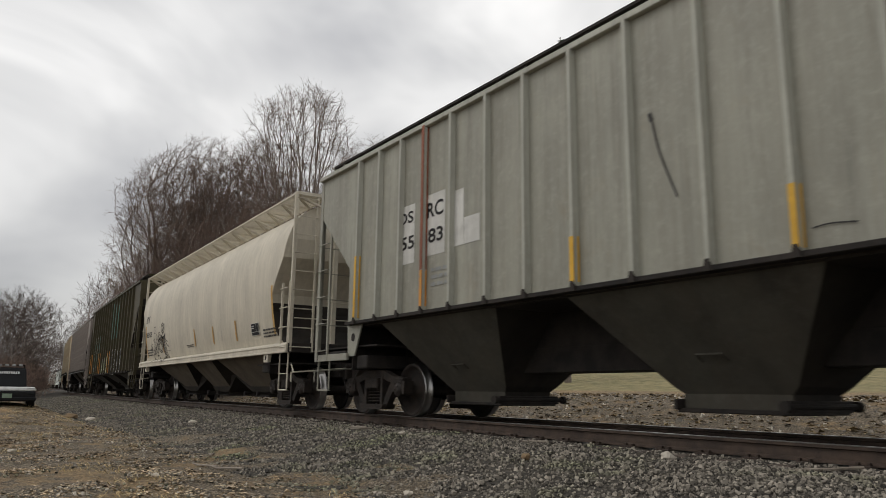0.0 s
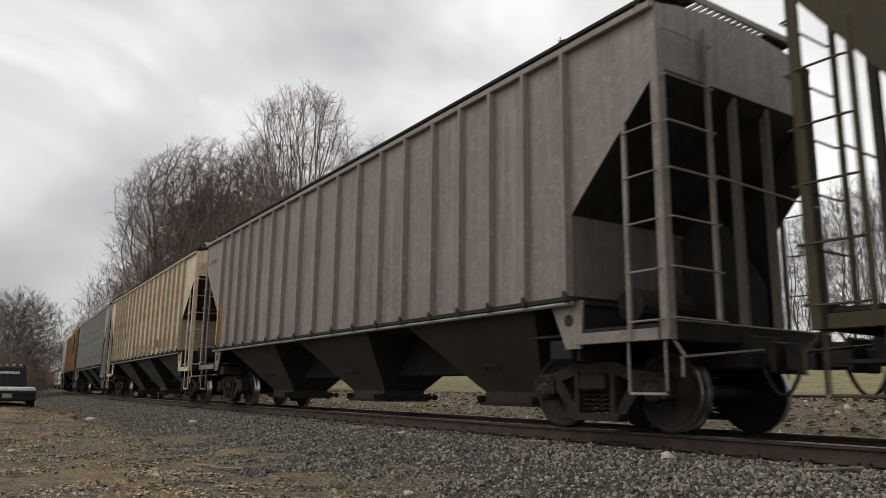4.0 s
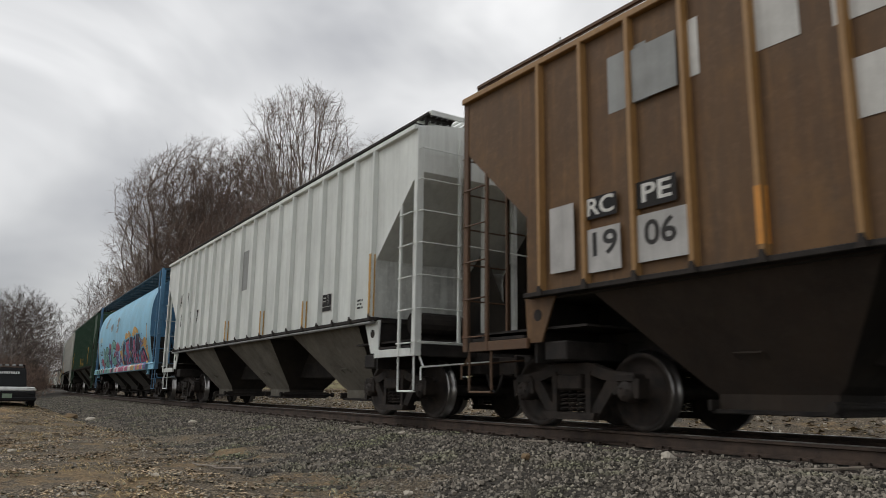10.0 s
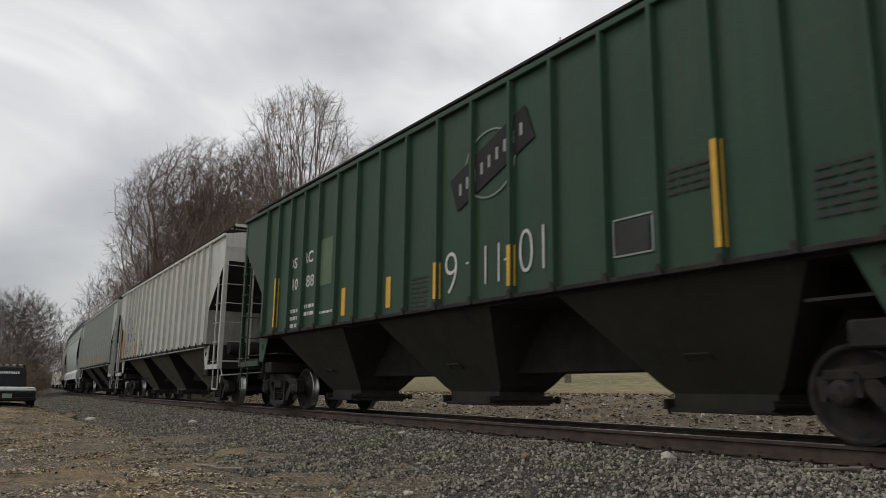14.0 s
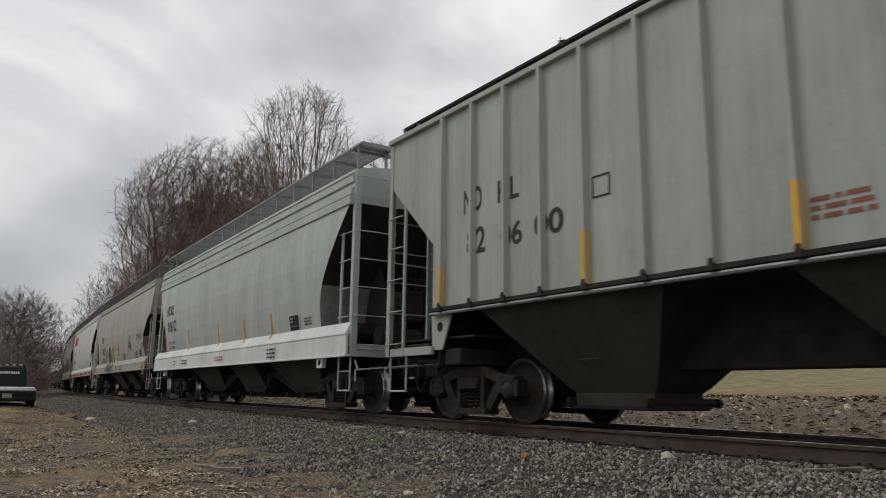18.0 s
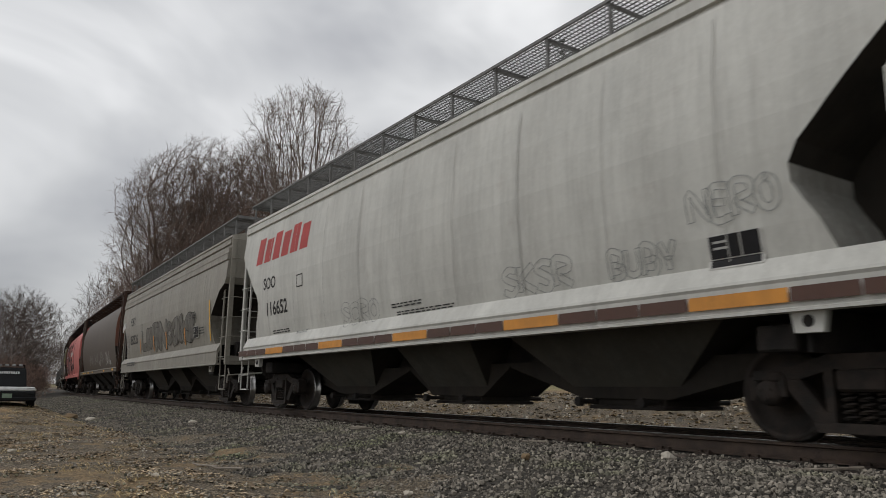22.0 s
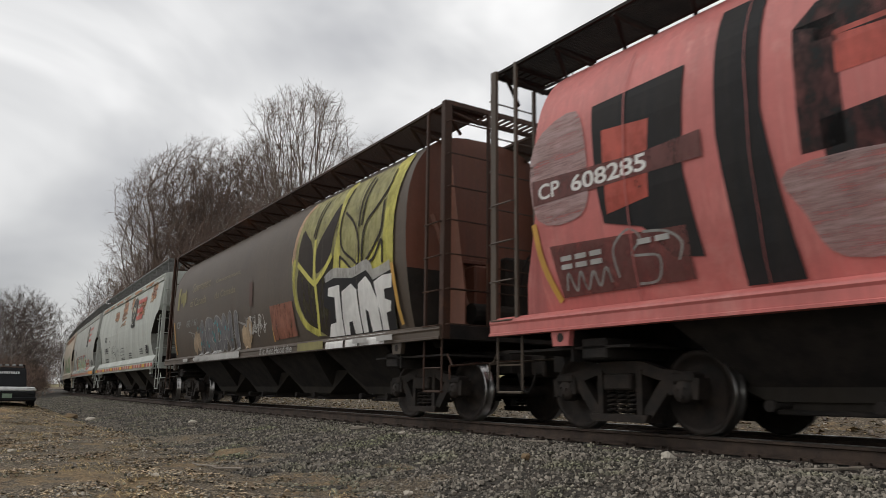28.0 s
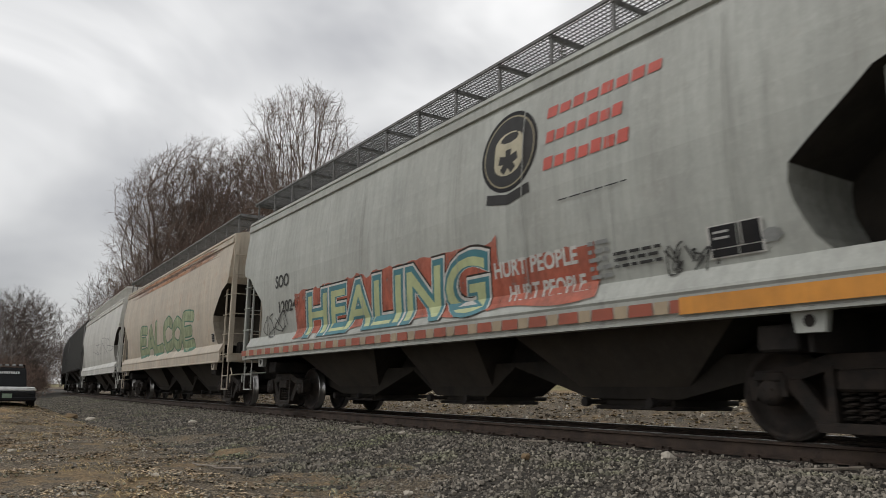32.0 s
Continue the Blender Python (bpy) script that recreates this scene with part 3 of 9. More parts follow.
def conifer(x, y, top, seed):
    """A spruce: a straight stem, drooping whorls, and needle sprays along each bough."""
    rng = random.Random(seed)
    z0 = soil_under(x, y)
    H = top - z0
    root = tagged(new("spruce"), "dark green spruce standing behind the bare trees", "tree")
    root.matrix_basis = pose(x, y, z0)
    bm = bmesh.new()
    beam(bm, (0, 0, -0.2), (0, 0, H * 0.97), 0.22, 8, 0.02)
    part("trunk", bm, M_BARK, root)
    vs, fs = [], []
    z = H * 0.18
    while z < H:
        reach = (H - z) * 0.20 + 0.12
        for k in range(7):
            a = rng.random() * math.tau
            L = reach * rng.uniform(0.7, 1.1)
            steps = max(3, int(L / 0.16))
            for q in range(steps):
                u = (q + 1) / steps
                px, py, pz = L * u * math.cos(a), L * u * math.sin(a), z + 0.10 * L * u - 0.35 * L * u * u + 0.12 * (q == steps - 1)
                for w in range(4):
                    b, l, r = a + rng.uniform(-1.3, 1.3), rng.uniform(0.12, 0.30), rng.uniform(0.015, 0.035)
                    c, d, n = math.cos(b), math.sin(b), len(vs)
                    vs += [(px - d * r, py + c * r, pz), (px + d * r, py - c * r, pz + 0.02), (px + c * l, py + d * l, pz + rng.uniform(-0.10, 0.06))]
                    fs.append((n, n + 1, n + 2))
        z += 0.34
    n = len(vs)
    link_mesh("crown", raw_mesh("crown", vs, fs, mat("spruce_needles", (0.028, 0.045, 0.022), (0.05, 0.07, 0.035), 3, 0.9)), None, root)


conifer(-33.2, 31.9, 23.7, 4)



# ---- the parked pickup, loose stones and sticks ----
def pickup():
    """A parked pickup, its front towards +x; width, cab and light bar as seen end on."""
    car = tagged(new("pickup_truck"), "parked white pickup truck with a black cab and roof lights", "truck")
    white, black, glass = mat("pickup_white", (0.62, 0.63, 0.62), None, 3, 0.35, grime=0.2), mat("pickup_black", (0.012, 0.012, 0.013), None, 4, 0.6, spec=0.15), mat("pickup_glass", (0.008, 0.009, 0.010), None, 3, 0.35, spec=0.15)
    bm = bmesh.new()
    box(bm, -4.6, -0.02, -0.94, 0.94, 0.67, 0.77, 0.03)
    box(bm, -1.7, -0.05, -0.90, 0.90, 0.74, 0.83, 0.04)
    part("body", bm, white, car)
    bm = bmesh.new()
    rings = [[bm.verts.new((x, y, z)) for x, y in ((-1.6 - k, -w), (-1.6 - k, w), (-3.0, w), (-3.0, -w))] for k, w, z in ((0.0, 0.64, 0.80), (0.35, 0.57, 1.50), (0.45, 0.51, 1.58))]
    for a, b in zip(rings, rings[1:]):
        for i in range(4):
            bm.faces.new((a[i], a[(i + 1) % 4], b[(i + 1) % 4], b[i])[::-1])
    bm.faces.new(rings[-1][::-1])
    bmesh.ops.recalc_face_normals(bm, faces=bm.faces)
    cab = part("cab", bm, black, car, "black painted cab")
    bm = bmesh.new()
    v = [bm.verts.new(p) for p in ((-1.60, -0.56, 0.86), (-1.60, 0.56, 0.86), (-1.90, 0.50, 1.44), (-1.90, -0.50, 1.44))]
    bm.faces.new(v)
    bmesh.ops.translate(bm, vec=(0.02, 0, 0.01), verts=bm.verts)
    part("windscreen", bm, glass, cab)
    bm = bmesh.new()
    for i in range(9):
        y = -0.36 + 0.08 * i
        box(bm, -1.80, -1.79, y, y + 0.06, 1.33, 1.42)
    part("banner", bm, white, cab, "strip of pale unreadable lettering")
    bm = bmesh.new()
    box(bm, -2.15, -2.08, -0.52, 0.52, 1.66, 1.69)
    for y in (-0.5, 0.5):
        box(bm, -2.14, -2.09, y - 0.02, y + 0.02, 1.56, 1.66)
    rack = part("light_bar", bm, black, car)
    for y in (-0.36, -0.12, 0.12, 0.36):
        bm = bmesh.new()
        box(bm, -2.08, -2.02, y - 0.07, y + 0.07, 1.62, 1.71, 0.02)
        part("lamp", bm, M_GALV, rack)
    bm = bmesh.new()
    box(bm, -4.5, 0.03, -0.92, 0.92, 0.36, 0.66, 0.03)
    part("grille", bm, black, car)
    for y in (-0.78, 0.78):
        bm = bmesh.new()
        box(bm, 0.0, 0.05, y - 0.10, y + 0.10, 0.55, 0.62, 0.02)
        part("headlight", bm, glass, car)
    bm = bmesh.new()
    box(bm, -0.08, 0.10, -0.96, 0.96, 0.30, 0.46, 0.04)
    part("bumper", bm, black, car)
    bm = bmesh.new()
    box(bm, 0.10, 0.115, -0.16, 0.16, 0.42, 0.58)
    part("number_plate", bm, COAT_PLATE, car)
    for x in (-0.9, -3.7):
        for y in (-0.82, 0.82):
            bm = bmesh.new()
            lathe(bm, [(0.0, -0.1), (0.18, -0.11), (0.22, -0.12), (0.36, -0.10), (0.37, 0.0), (0.36, 0.10), (0.22, 0.12), (0.0, 0.1)], 1, 20)
            w = part("wheel", bm, black, car)
            w.matrix_basis = pose(x, y, 0.37)
    return car


COAT_PLATE = mat("plate_green", (0.22, 0.30, 0.22), None, 6, 0.5)
pk = pickup()
pk.matrix_basis = pose(-25.6, 1.86, -0.24, 0, 0, -4)
pk.scale = (0.8, 0.8, 0.8)

M_PALE = mat("pale_stone", (0.55, 0.50, 0.42), (0.42, 0.37, 0.3), 6, 0.8, 0, 0.4, 30, vary=0.2)
M_BROWN = mat("brown_stone", (0.22, 0.15, 0.08), (0.14, 0.09, 0.05), 6, 0.85, 0, 0.5, 30)
M_WOOD = mat("grey_stick", (0.30, 0.26, 0.21), (0.18, 0.15, 0.12), 6, 0.9, 0, 0.4, 30, (1, 8, 8))


def loose_stone(x, y, r, m, label, flat=0.7):
    bm = bmesh.new()
    bmesh.ops.create_icosphere(bm, subdivisions=2, radius=r)
    for v in bm.verts:
        v.co *= 1 + 0.45 * noise.noise(v.co * (1.3 / r) + Vector((x * 7, y * 3, 0)))
        v.co.z *= flat
        v.co.x *= 1.25
    for f in bm.faces:
        f.smooth = False
    ob = tagged(part("stone", bm, m), label, "stone")
    px, py, a = rail_line(x)
    ob.matrix_basis = pose(x, y, max(bed_z(x, y - py), ground_z(x, y - py)) + r * flat * 0.65, 0, 0, random.uniform(0, 180))


loose_stone(-4.92, 6.05, 0.07, M_PALE, "smooth pale stone lying on the ballast")
loose_stone(-6.06, 5.2, 0.05, M_BROWN, "brown stone lying on the ballast", 0.9)
loose_stone(-5.79, 3.6, 0.035, M_PALE, "small pale stone on the ballast")
loose_stone(-8.55, 2.1, 0.04, M_PALE, "pale stone on bare soil")
loose_stone(-17.1, 4.9, 0.085, M_PALE, "pale stone on the ballast", 0.5)
loose_stone(-12.5, 1.05, 0.055, M_PALE, "pale stone on bare soil", 0.6)
loose_stone(-23.7, 3.35, 0.20, M_BROWN, "dark stone by the track", 0.45)
loose_stone(-22.9, 3.75, 0.13, M_PALE, "pale stone by the track", 0.5)
loose_stone(-9.7, 5.9, 0.045, M_PALE, "small pale stone on the ballast")
for x, y, L, turn in ((-8.9, 3.0, 0.5, 20), (-11.0, 5.9, 0.35, 70), (-11.3, 6.0, 0.45, 10), (-3.4, 6.3, 0.5, 55), (-3.6, 6.2, 0.35, 100), (-9.5, 2.9, 0.7, 5), (-10.5, 3.3, 0.4, -20), (-7.2, 6.35, 0.4, 12), (-14.0, 2.2, 0.6, 30)):
    bm = bmesh.new()
    pts = [Vector((L * (u - 0.5), 0.03 * math.sin(5 * u + x), 0.015 + 0.02 * u)) for u in (i / 4 for i in range(5))]
    for p, q in zip(pts, pts[1:]):
        beam(bm, p, q, 0.016, 6, 0.013)
    st = tagged(part("stick", bm, M_WOOD), "weathered broken stick on the ground", "stick")
    _, py, _ = rail_line(x)
    st.matrix_basis = pose(x, y, max(bed_z(x, y - py), ground_z(x, y - py)) + 0.01, 0, 0, turn)


# ---- railway cars: shared pieces ----
WHEEL_R, AXLE = 0.457, 0.889


def wheelset_mesh():
    bm = bmesh.new()
    for sg in (-1, 1):
        # outer hub, dished plate, rim, tread, flange, inner face
        prof = [(0.0, 0.90), (0.10, 0.90), (0.12, 0.84), (0.15, 0.78), (0.30, 0.735), (0.385, 0.79), (0.40, 0.825), (0.450, 0.825), (0.457, 0.80),
                (0.459, 0.715), (0.487, 0.70), (0.480, 0.68), (0.40, 0.68), (0.385, 0.72), (0.15, 0.70), (0.09, 0.66), (0.085, 0.0)]
        lathe(bm, prof, sg, 36, [0, 0, 0, 0, 0, 0, 0, 1, 1, 1, 1, 0, 0, 0, 0, 0])
        lathe(bm, [(0.0, 1.13), (0.06, 1.13), (0.075, 1.12), (0.115, 1.11), (0.125, 1.07), (0.125, 0.95), (0.10, 0.90)], sg, 16)
        for i in range(3):
            a = i * math.tau / 3
            beam(bm, (0.055 * math.cos(a), sg * 1.12, 0.055 * math.sin(a)), (0.055 * math.cos(a), sg * 1.145, 0.055 * math.sin(a)), 0.016, 6)
    return mesh_of("wheelset", bm, M_WHEEL, M_TREAD)


def side_frame_mesh(sg):
    """A cast truck side frame, with its two windows, column guides and spring seat."""
    bm = bmesh.new()
    y0, y1 = (0.94, 1.08)
    z = 0.0
    top = [(-1.06, 0.56), (-1.00, 0.66), (-0.62, 0.70), (-0.30, 0.80), (0.30, 0.80), (0.62, 0.70), (1.00, 0.66), (1.06, 0.56), (0.74, 0.575), (0.55, 0.585), (0.28, 0.665), (-0.28, 0.665), (-0.55, 0.585), (-0.74, 0.575)]
    plate(bm, top[:8][::-1] + top[8:][::-1] if False else top, y0, y1)
    for k in (-1, 1):
        diag = [(0.80 * k, 0.60), (0.60 * k, 0.60), (0.24 * k, 0.145), (0.42 * k, 0.145)]
        plate(bm, diag, y0 + 0.01, y1 - 0.01)
        col = [(0.335 * k, 0.70), (0.255 * k, 0.70), (0.255 * k, 0.18), (0.335 * k, 0.18)]
        plate(bm, col, y0 - 0.03, y1 + 0.015)
        jaw = [(1.10 * k, 0.60), (0.98 * k, 0.60), (1.02 * k, 0.38), (1.08 * k, 0.38)]
        plate(bm, jaw, y0 - 0.02, y1 + 0.02)
        jaw = [(0.80 * k, 0.62), (0.72 * k, 0.62), (0.70 * k, 0.42), (0.76 * k, 0.42)]
        plate(bm, jaw, y0 - 0.02, y1 + 0.02)
        box(bm, 0.74 * k - (0.0 if k > 0 else 0.30), 0.74 * k + (0.30 if k > 0 else 0.0), y0 - 0.03, y1 + 0.03, 0.555, 0.66, 0.02)
    plate(bm, [(-0.44, 0.20), (0.44, 0.20), (0.40, 0.115), (-0.40, 0.115)], y0 - 0.06, y1 + 0.06)
    box(bm, -0.21, 0.21, y0 - 0.10, y1 + 0.06, 0.47, 0.66, 0.02)
    if sg < 0:
        bmesh.ops.scale(bm, vec=(1, -1, 1), verts=bm.verts)
        bmesh.ops.reverse_faces(bm, faces=bm.faces)
    bmesh.ops.recalc_face_normals(bm, faces=bm.faces)
    return mesh_of("side_frame", bm, M_IRON)


def spring_mesh(sg):
    bm = bmesh.new()
    for x in (-0.15, 0.0, 0.15):
        n = 48
        pts = [Vector((x + 0.058 * math.cos(i * 0.65), sg * 1.03 + 0.058 * math.sin(i * 0.65), 0.205 + 0.265 * i / n)) for i in range(n + 1)]
        tube(bm, pts, 0.016, 4)
    return mesh_of("spring_nest", bm, M_IRON)


def bolster_mesh():
    bm = bmesh.new()
    box(bm, -0.2, 0.2, -0.95, 0.95, 0.40, 0.68, 0.03)
    beam(bm, (0, 0, 0.66), (0, 0, 0.80), 0.22, 16)
    for k in (-1, 1):
        box(bm, 0.36 * k - 0.05, 0.36 * k + 0.05, -0.78, 0.78, 0.32, 0.42, 0.015)
        for sg in (-1, 1):
            plate(bm, [(0.40 * k, 0.28), (0.45 * k, 0.28), (0.45 * k, 0.50), (0.42 * k, 0.52)], sg * 0.76 - 0.05, sg * 0.76 + 0.05)
    bmesh.ops.recalc_face_normals(bm, faces=bm.faces)
    return mesh_of("truck", bm, M_IRON)


def coupler_mesh():
    bm = bmesh.new()
    box(bm, -0.35, 0.36, -0.075, 0.075, 0.74, 0.90, 0.015)
    plate(bm, [(0.30, 0.70), (0.62, 0.70), (0.62, 0.98), (0.30, 0.98)], -0.15, -0.02)
    plate(bm, [(0.30, 0.72), (0.50, 0.72), (0.50, 0.96), (0.30, 0.96)], -0.02, 0.17)
    beam(bm, (0.52, 0.10, 0.70), (0.52, 0.10, 0.98), 0.06, 10)
    box(bm, 0.18, 0.26, -0.28, 0.28, 0.66, 1.0, 0.02)
    bmesh.ops.recalc_face_normals(bm, faces=bm.faces)
    return mesh_of("coupler", bm, M_IRON)


def hose_mesh():
    bm = bmesh.new()
    pts = [Vector((0.1 + 0.42 * u, -0.25, 0.72 - 1.55 * u * (1 - u) * 0.75)) for u in (i / 8 for i in range(9))]
    tube(bm, pts, 0.022)
    return mesh_of("air_hose", bm, M_UNDER)


ME_WHEELS, ME_BOLSTER, ME_COUPLER, ME_HOSE = wheelset_mesh(), bolster_mesh(), coupler_mesh(), hose_mesh()
ME_FRAME = {s: side_frame_mesh(s) for s in (-1, 1)}
ME_SPRING = {s: spring_mesh(s) for s in (-1, 1)}
ME_CACHE = {}


def cached(key, make):
    if key not in ME_CACHE:
        ME_CACHE[key] = make()
    return ME_CACHE[key]


def rung_mesh(axis, span, out, m):
    bm = bmesh.new()
    d = Vector((1, 0, 0)) if axis == "x" else Vector((0, 1, 0))
    o = Vector((0, -out, 0)) if axis == "x" else Vector((out, 0, 0))
    beam(bm, o - d * span / 2, o + d * span / 2, 0.013, 6)
    for k in (-1, 1):
        beam(bm, d * k * span / 2, o + d * k * span / 2, 0.013, 5)
    return mesh_of("rung", bm, m)


def ladder(parent, axis, at, span, z0, z1, m, name, label="", out=0.06, rails=True, step=0.40):
    """Two stiles and their rungs. axis: the way the rungs run; at: the middle of the ladder's plane."""
    x, y = at
    bm = bmesh.new()
    for k in (-1, 1):
        if axis == "x":
            box(bm, x + k * span / 2 - 0.022, x + k * span / 2 + 0.022, y - 0.024, y + 0.024, z0, z1)
        else:
            box(bm, x - 0.024, x + 0.024, y + k * span / 2 - 0.022, y + k * span / 2 + 0.022, z0, z1)
    ob = part("ladder", bm, m, parent, label)
    sgn = (1 if y < 0 else -1) if axis == "x" else (1 if x > 0 else -1)
    me = cached(("rung", axis, span, sgn, name), lambda: rung_mesh(axis, span, out * sgn, m))
    n = max(2, int((z1 - z0 - 0.15) / step) + 1)
    for i in range(n):
        r = new("rung", me)
        r.parent = ob
        r.matrix_basis = pose(x, y, z0 + 0.1 + i * (z1 - z0 - 0.25) / (n - 1))
    return ob


def grating_mesh(half, n0, n1, z, m, supports, drop, zig):
    """A roof walkway of steel grating from n0 to n1 across, with its brackets."""
    bm = bmesh.new()
    dense = m.name in ("grating_blue", "ladder_dark_rust", "underframe_black")
    rows = 20 if dense else 9
    for i in range(rows + 1):
        y = n0 + (n1 - n0) * i / rows
        t = 0.018 if i in (0, rows) else 0.004
        h = 0.02 if dense or i in (0, rows) else 0.008
        box(bm, -half, half, y - t, y + t, z - h, z + h)
    k = int(half * 2 / 0.07)
    for i in range(k + 1):
        x = -half + 2 * half * i / k
        box(bm, x - 0.004, x + 0.004, n0, n1, z - 0.008, z + 0.012)
    for i in range(supports + 1):
        x = -half + 0.15 + (2 * half - 0.3) * i / supports
        box(bm, x - 0.03, x + 0.03, n0, n1, z - 0.06, z - 0.02)
        if zig:
            for dx in (-0.28, 0.28):
                beam(bm, (x, n1 - 0.04, z - 0.04), (x + dx, n0 + 0.25, z - drop), 0.03, 5)
        else:
            for y in (n0 + 0.03, n1 - 0.03):
                box(bm, x - 0.02, x + 0.02, y - 0.02, y + 0.02, z - drop, z - 0.02)
    return mesh_of("running_board", bm, m)


def profile(kind, zb, zt):
    """Half cross-section of a car body, from the lower edge of its side up to the middle of its roof, as (half width, height)."""
    if kind == "ribbed":
        pts = [(1.50, zb), (1.50, zt - 0.06), (1.50, zt), (1.1, zt + 0.08), (0.5, zt + 0.15), (0.0, zt + 0.17)]
    elif kind == "smooth":
        pts = [(1.48, zb), (1.535, zb + 0.3), (1.58, zb + 0.65), (1.61, zb + 1.0), (1.625, zb + 1.3), (1.62, zb + 1.6), (1.60, zb + 1.95), (1.565, zb + 2.3), (1.525, zt - 0.34), (1.505, zt - 0.26), (1.55, zt - 0.25), (1.55, zt - 0.13),
               (1.505, zt - 0.12), (1.49, zt - 0.07), (1.52, zt - 0.06), (1.51, zt), (1.15, zt + 0.09), (0.6, zt + 0.16), (0.0, zt + 0.18)]
    else:
        pts = [(1.38, zb), (1.47, zb + 0.35), (1.54, zb + 0.75), (1.585, zb + 1.15), (1.60, zb + 1.55)]
        pts += [(1.60 * max(0.0, math.cos(a * math.pi / 24)) ** 0.66, zb + 1.62 + 1.66 * math.sin(a * math.pi / 24) ** 0.82) for a in range(1, 13)]
        k = (zt - zb) / 3.28
        pts = [(n, zb + (z - zb) * k) for n, z in pts]
    fine = [pts[0]]
    for (n0, z0), (n1, z1) in zip(pts, pts[1:]):
        m = max(1, int(abs(z1 - z0) / 0.14))
        fine += [(n0 + (n1 - n0) * i / m, z0 + (z1 - z0) * i / m) for i in range(1, m + 1)]
    return fine


def end_line(kind, zb, zt, tall=0):
    """How far the shell's end lies inside the car's end, at a height z."""
    if kind == "ribbed":
        knees = [(zb, 1.38), (zb + 1.0, 1.38), (zt - 0.80, 0.0), (zt + 1, 0.0)]
    elif kind == "smooth" and tall == 2:
        knees = [(zb, 1.05), (zb + 0.33, 1.18), (zb + 0.60, 1.36), (zb + 0.76, 1.40), (zb + 0.95, 1.33), (zb + 1.15, 1.11), (zb + 1.47, 0.78), (zb + 1.73, 0.49), (zb + 2.10, 0.08), (zt + 1, 0.05)]
    elif kind == "smooth" and tall:
        knees = [(zb, 1.43), (zb + 0.5, 1.36), (zb + 0.80, 1.24), (zb + 1.0, 1.10), (zb + 1.5, 0.70), (zb + 2.32, 0.06), (zt + 1, 0.05)]
    elif kind == "smooth":
        knees = [(zb, 1.10), (zb + 0.15, 1.24), (zb + 0.45, 1.38), (zb + 0.70, 1.42), (zb + 0.84, 1.38), (zb + 1.38, 0.66), (zb + 1.52, 0.52), (zb + 1.61, 0.10), (zb + 1.70, 0.06), (zt + 1, 0.05)]
    elif kind == "rounded":
        knees = [(zb, 0.55), (zb + 0.25, 0.95), (zb + 0.8, 1.05), (zb + 1.2, 0.95), (zt - 1.35, 0.35), (zt - 0.9, 0.30), (zt + 1, 0.50)]
    else:
        knees = [(zb, 1.0), (zt + 1, 1.0)]

    def inset(z):
        for (z0, a), (z1, b) in zip(knees, knees[1:]):
            if z <= z1:
                return a + (b - a) * max(0.0, (z - z0) / (z1 - z0))
        return knees[-1][1]
    return inset


def rigged_truck(car, x):
    t = new("truck", ME_BOLSTER)
    t.parent = car
    t.matrix_basis = pose(x, 0, 0)
    for sg in (-1, 1):
        for me, nm in ((ME_FRAME[sg], "side_frame"), (ME_SPRING[sg], "spring_nest")):
            o = new(nm, me)
            o.parent = t
    for k in (-1, 1):
        w = tagged(new("wheelset", ME_WHEELS), "steel wheelset with bright worn treads")
        w.parent = t
        w.matrix_basis = pose(k * AXLE, 0, WHEEL_R)
        WHEELSETS.append((w, car, x + k * AXLE, k * AXLE))
    return t


WHEELSETS, FLEET, MIDS = [], [], {}


# near-black tone: deep shade of end recesses and undersides put into the colour
M_SHADE = mat("shade_dark_sheet", (0.022, 0.020, 0.018), (0.042, 0.036, 0.030), 1.6, 0.9, grime=0.3, spec=0.2)


DUSTED = {}


def dusted(body):
    """The end wall's coat: the car's own paint under a film of grey road dust."""
    if body.name not in DUSTED:
        c = body.node_tree.nodes["Mix"].inputs[6].default_value
        share = 0.85 if body is P[7] else 0.50
        film = tuple(share * c[k] + (0.040, 0.036, 0.030)[k] for k in range(3))
        DUSTED[body.name] = mat("dusty_" + body.name, film, tuple(0.6 * v for v in film), 1.1, 0.85, grime=0.6, spec=0.2)
    return DUSTED[body.name]


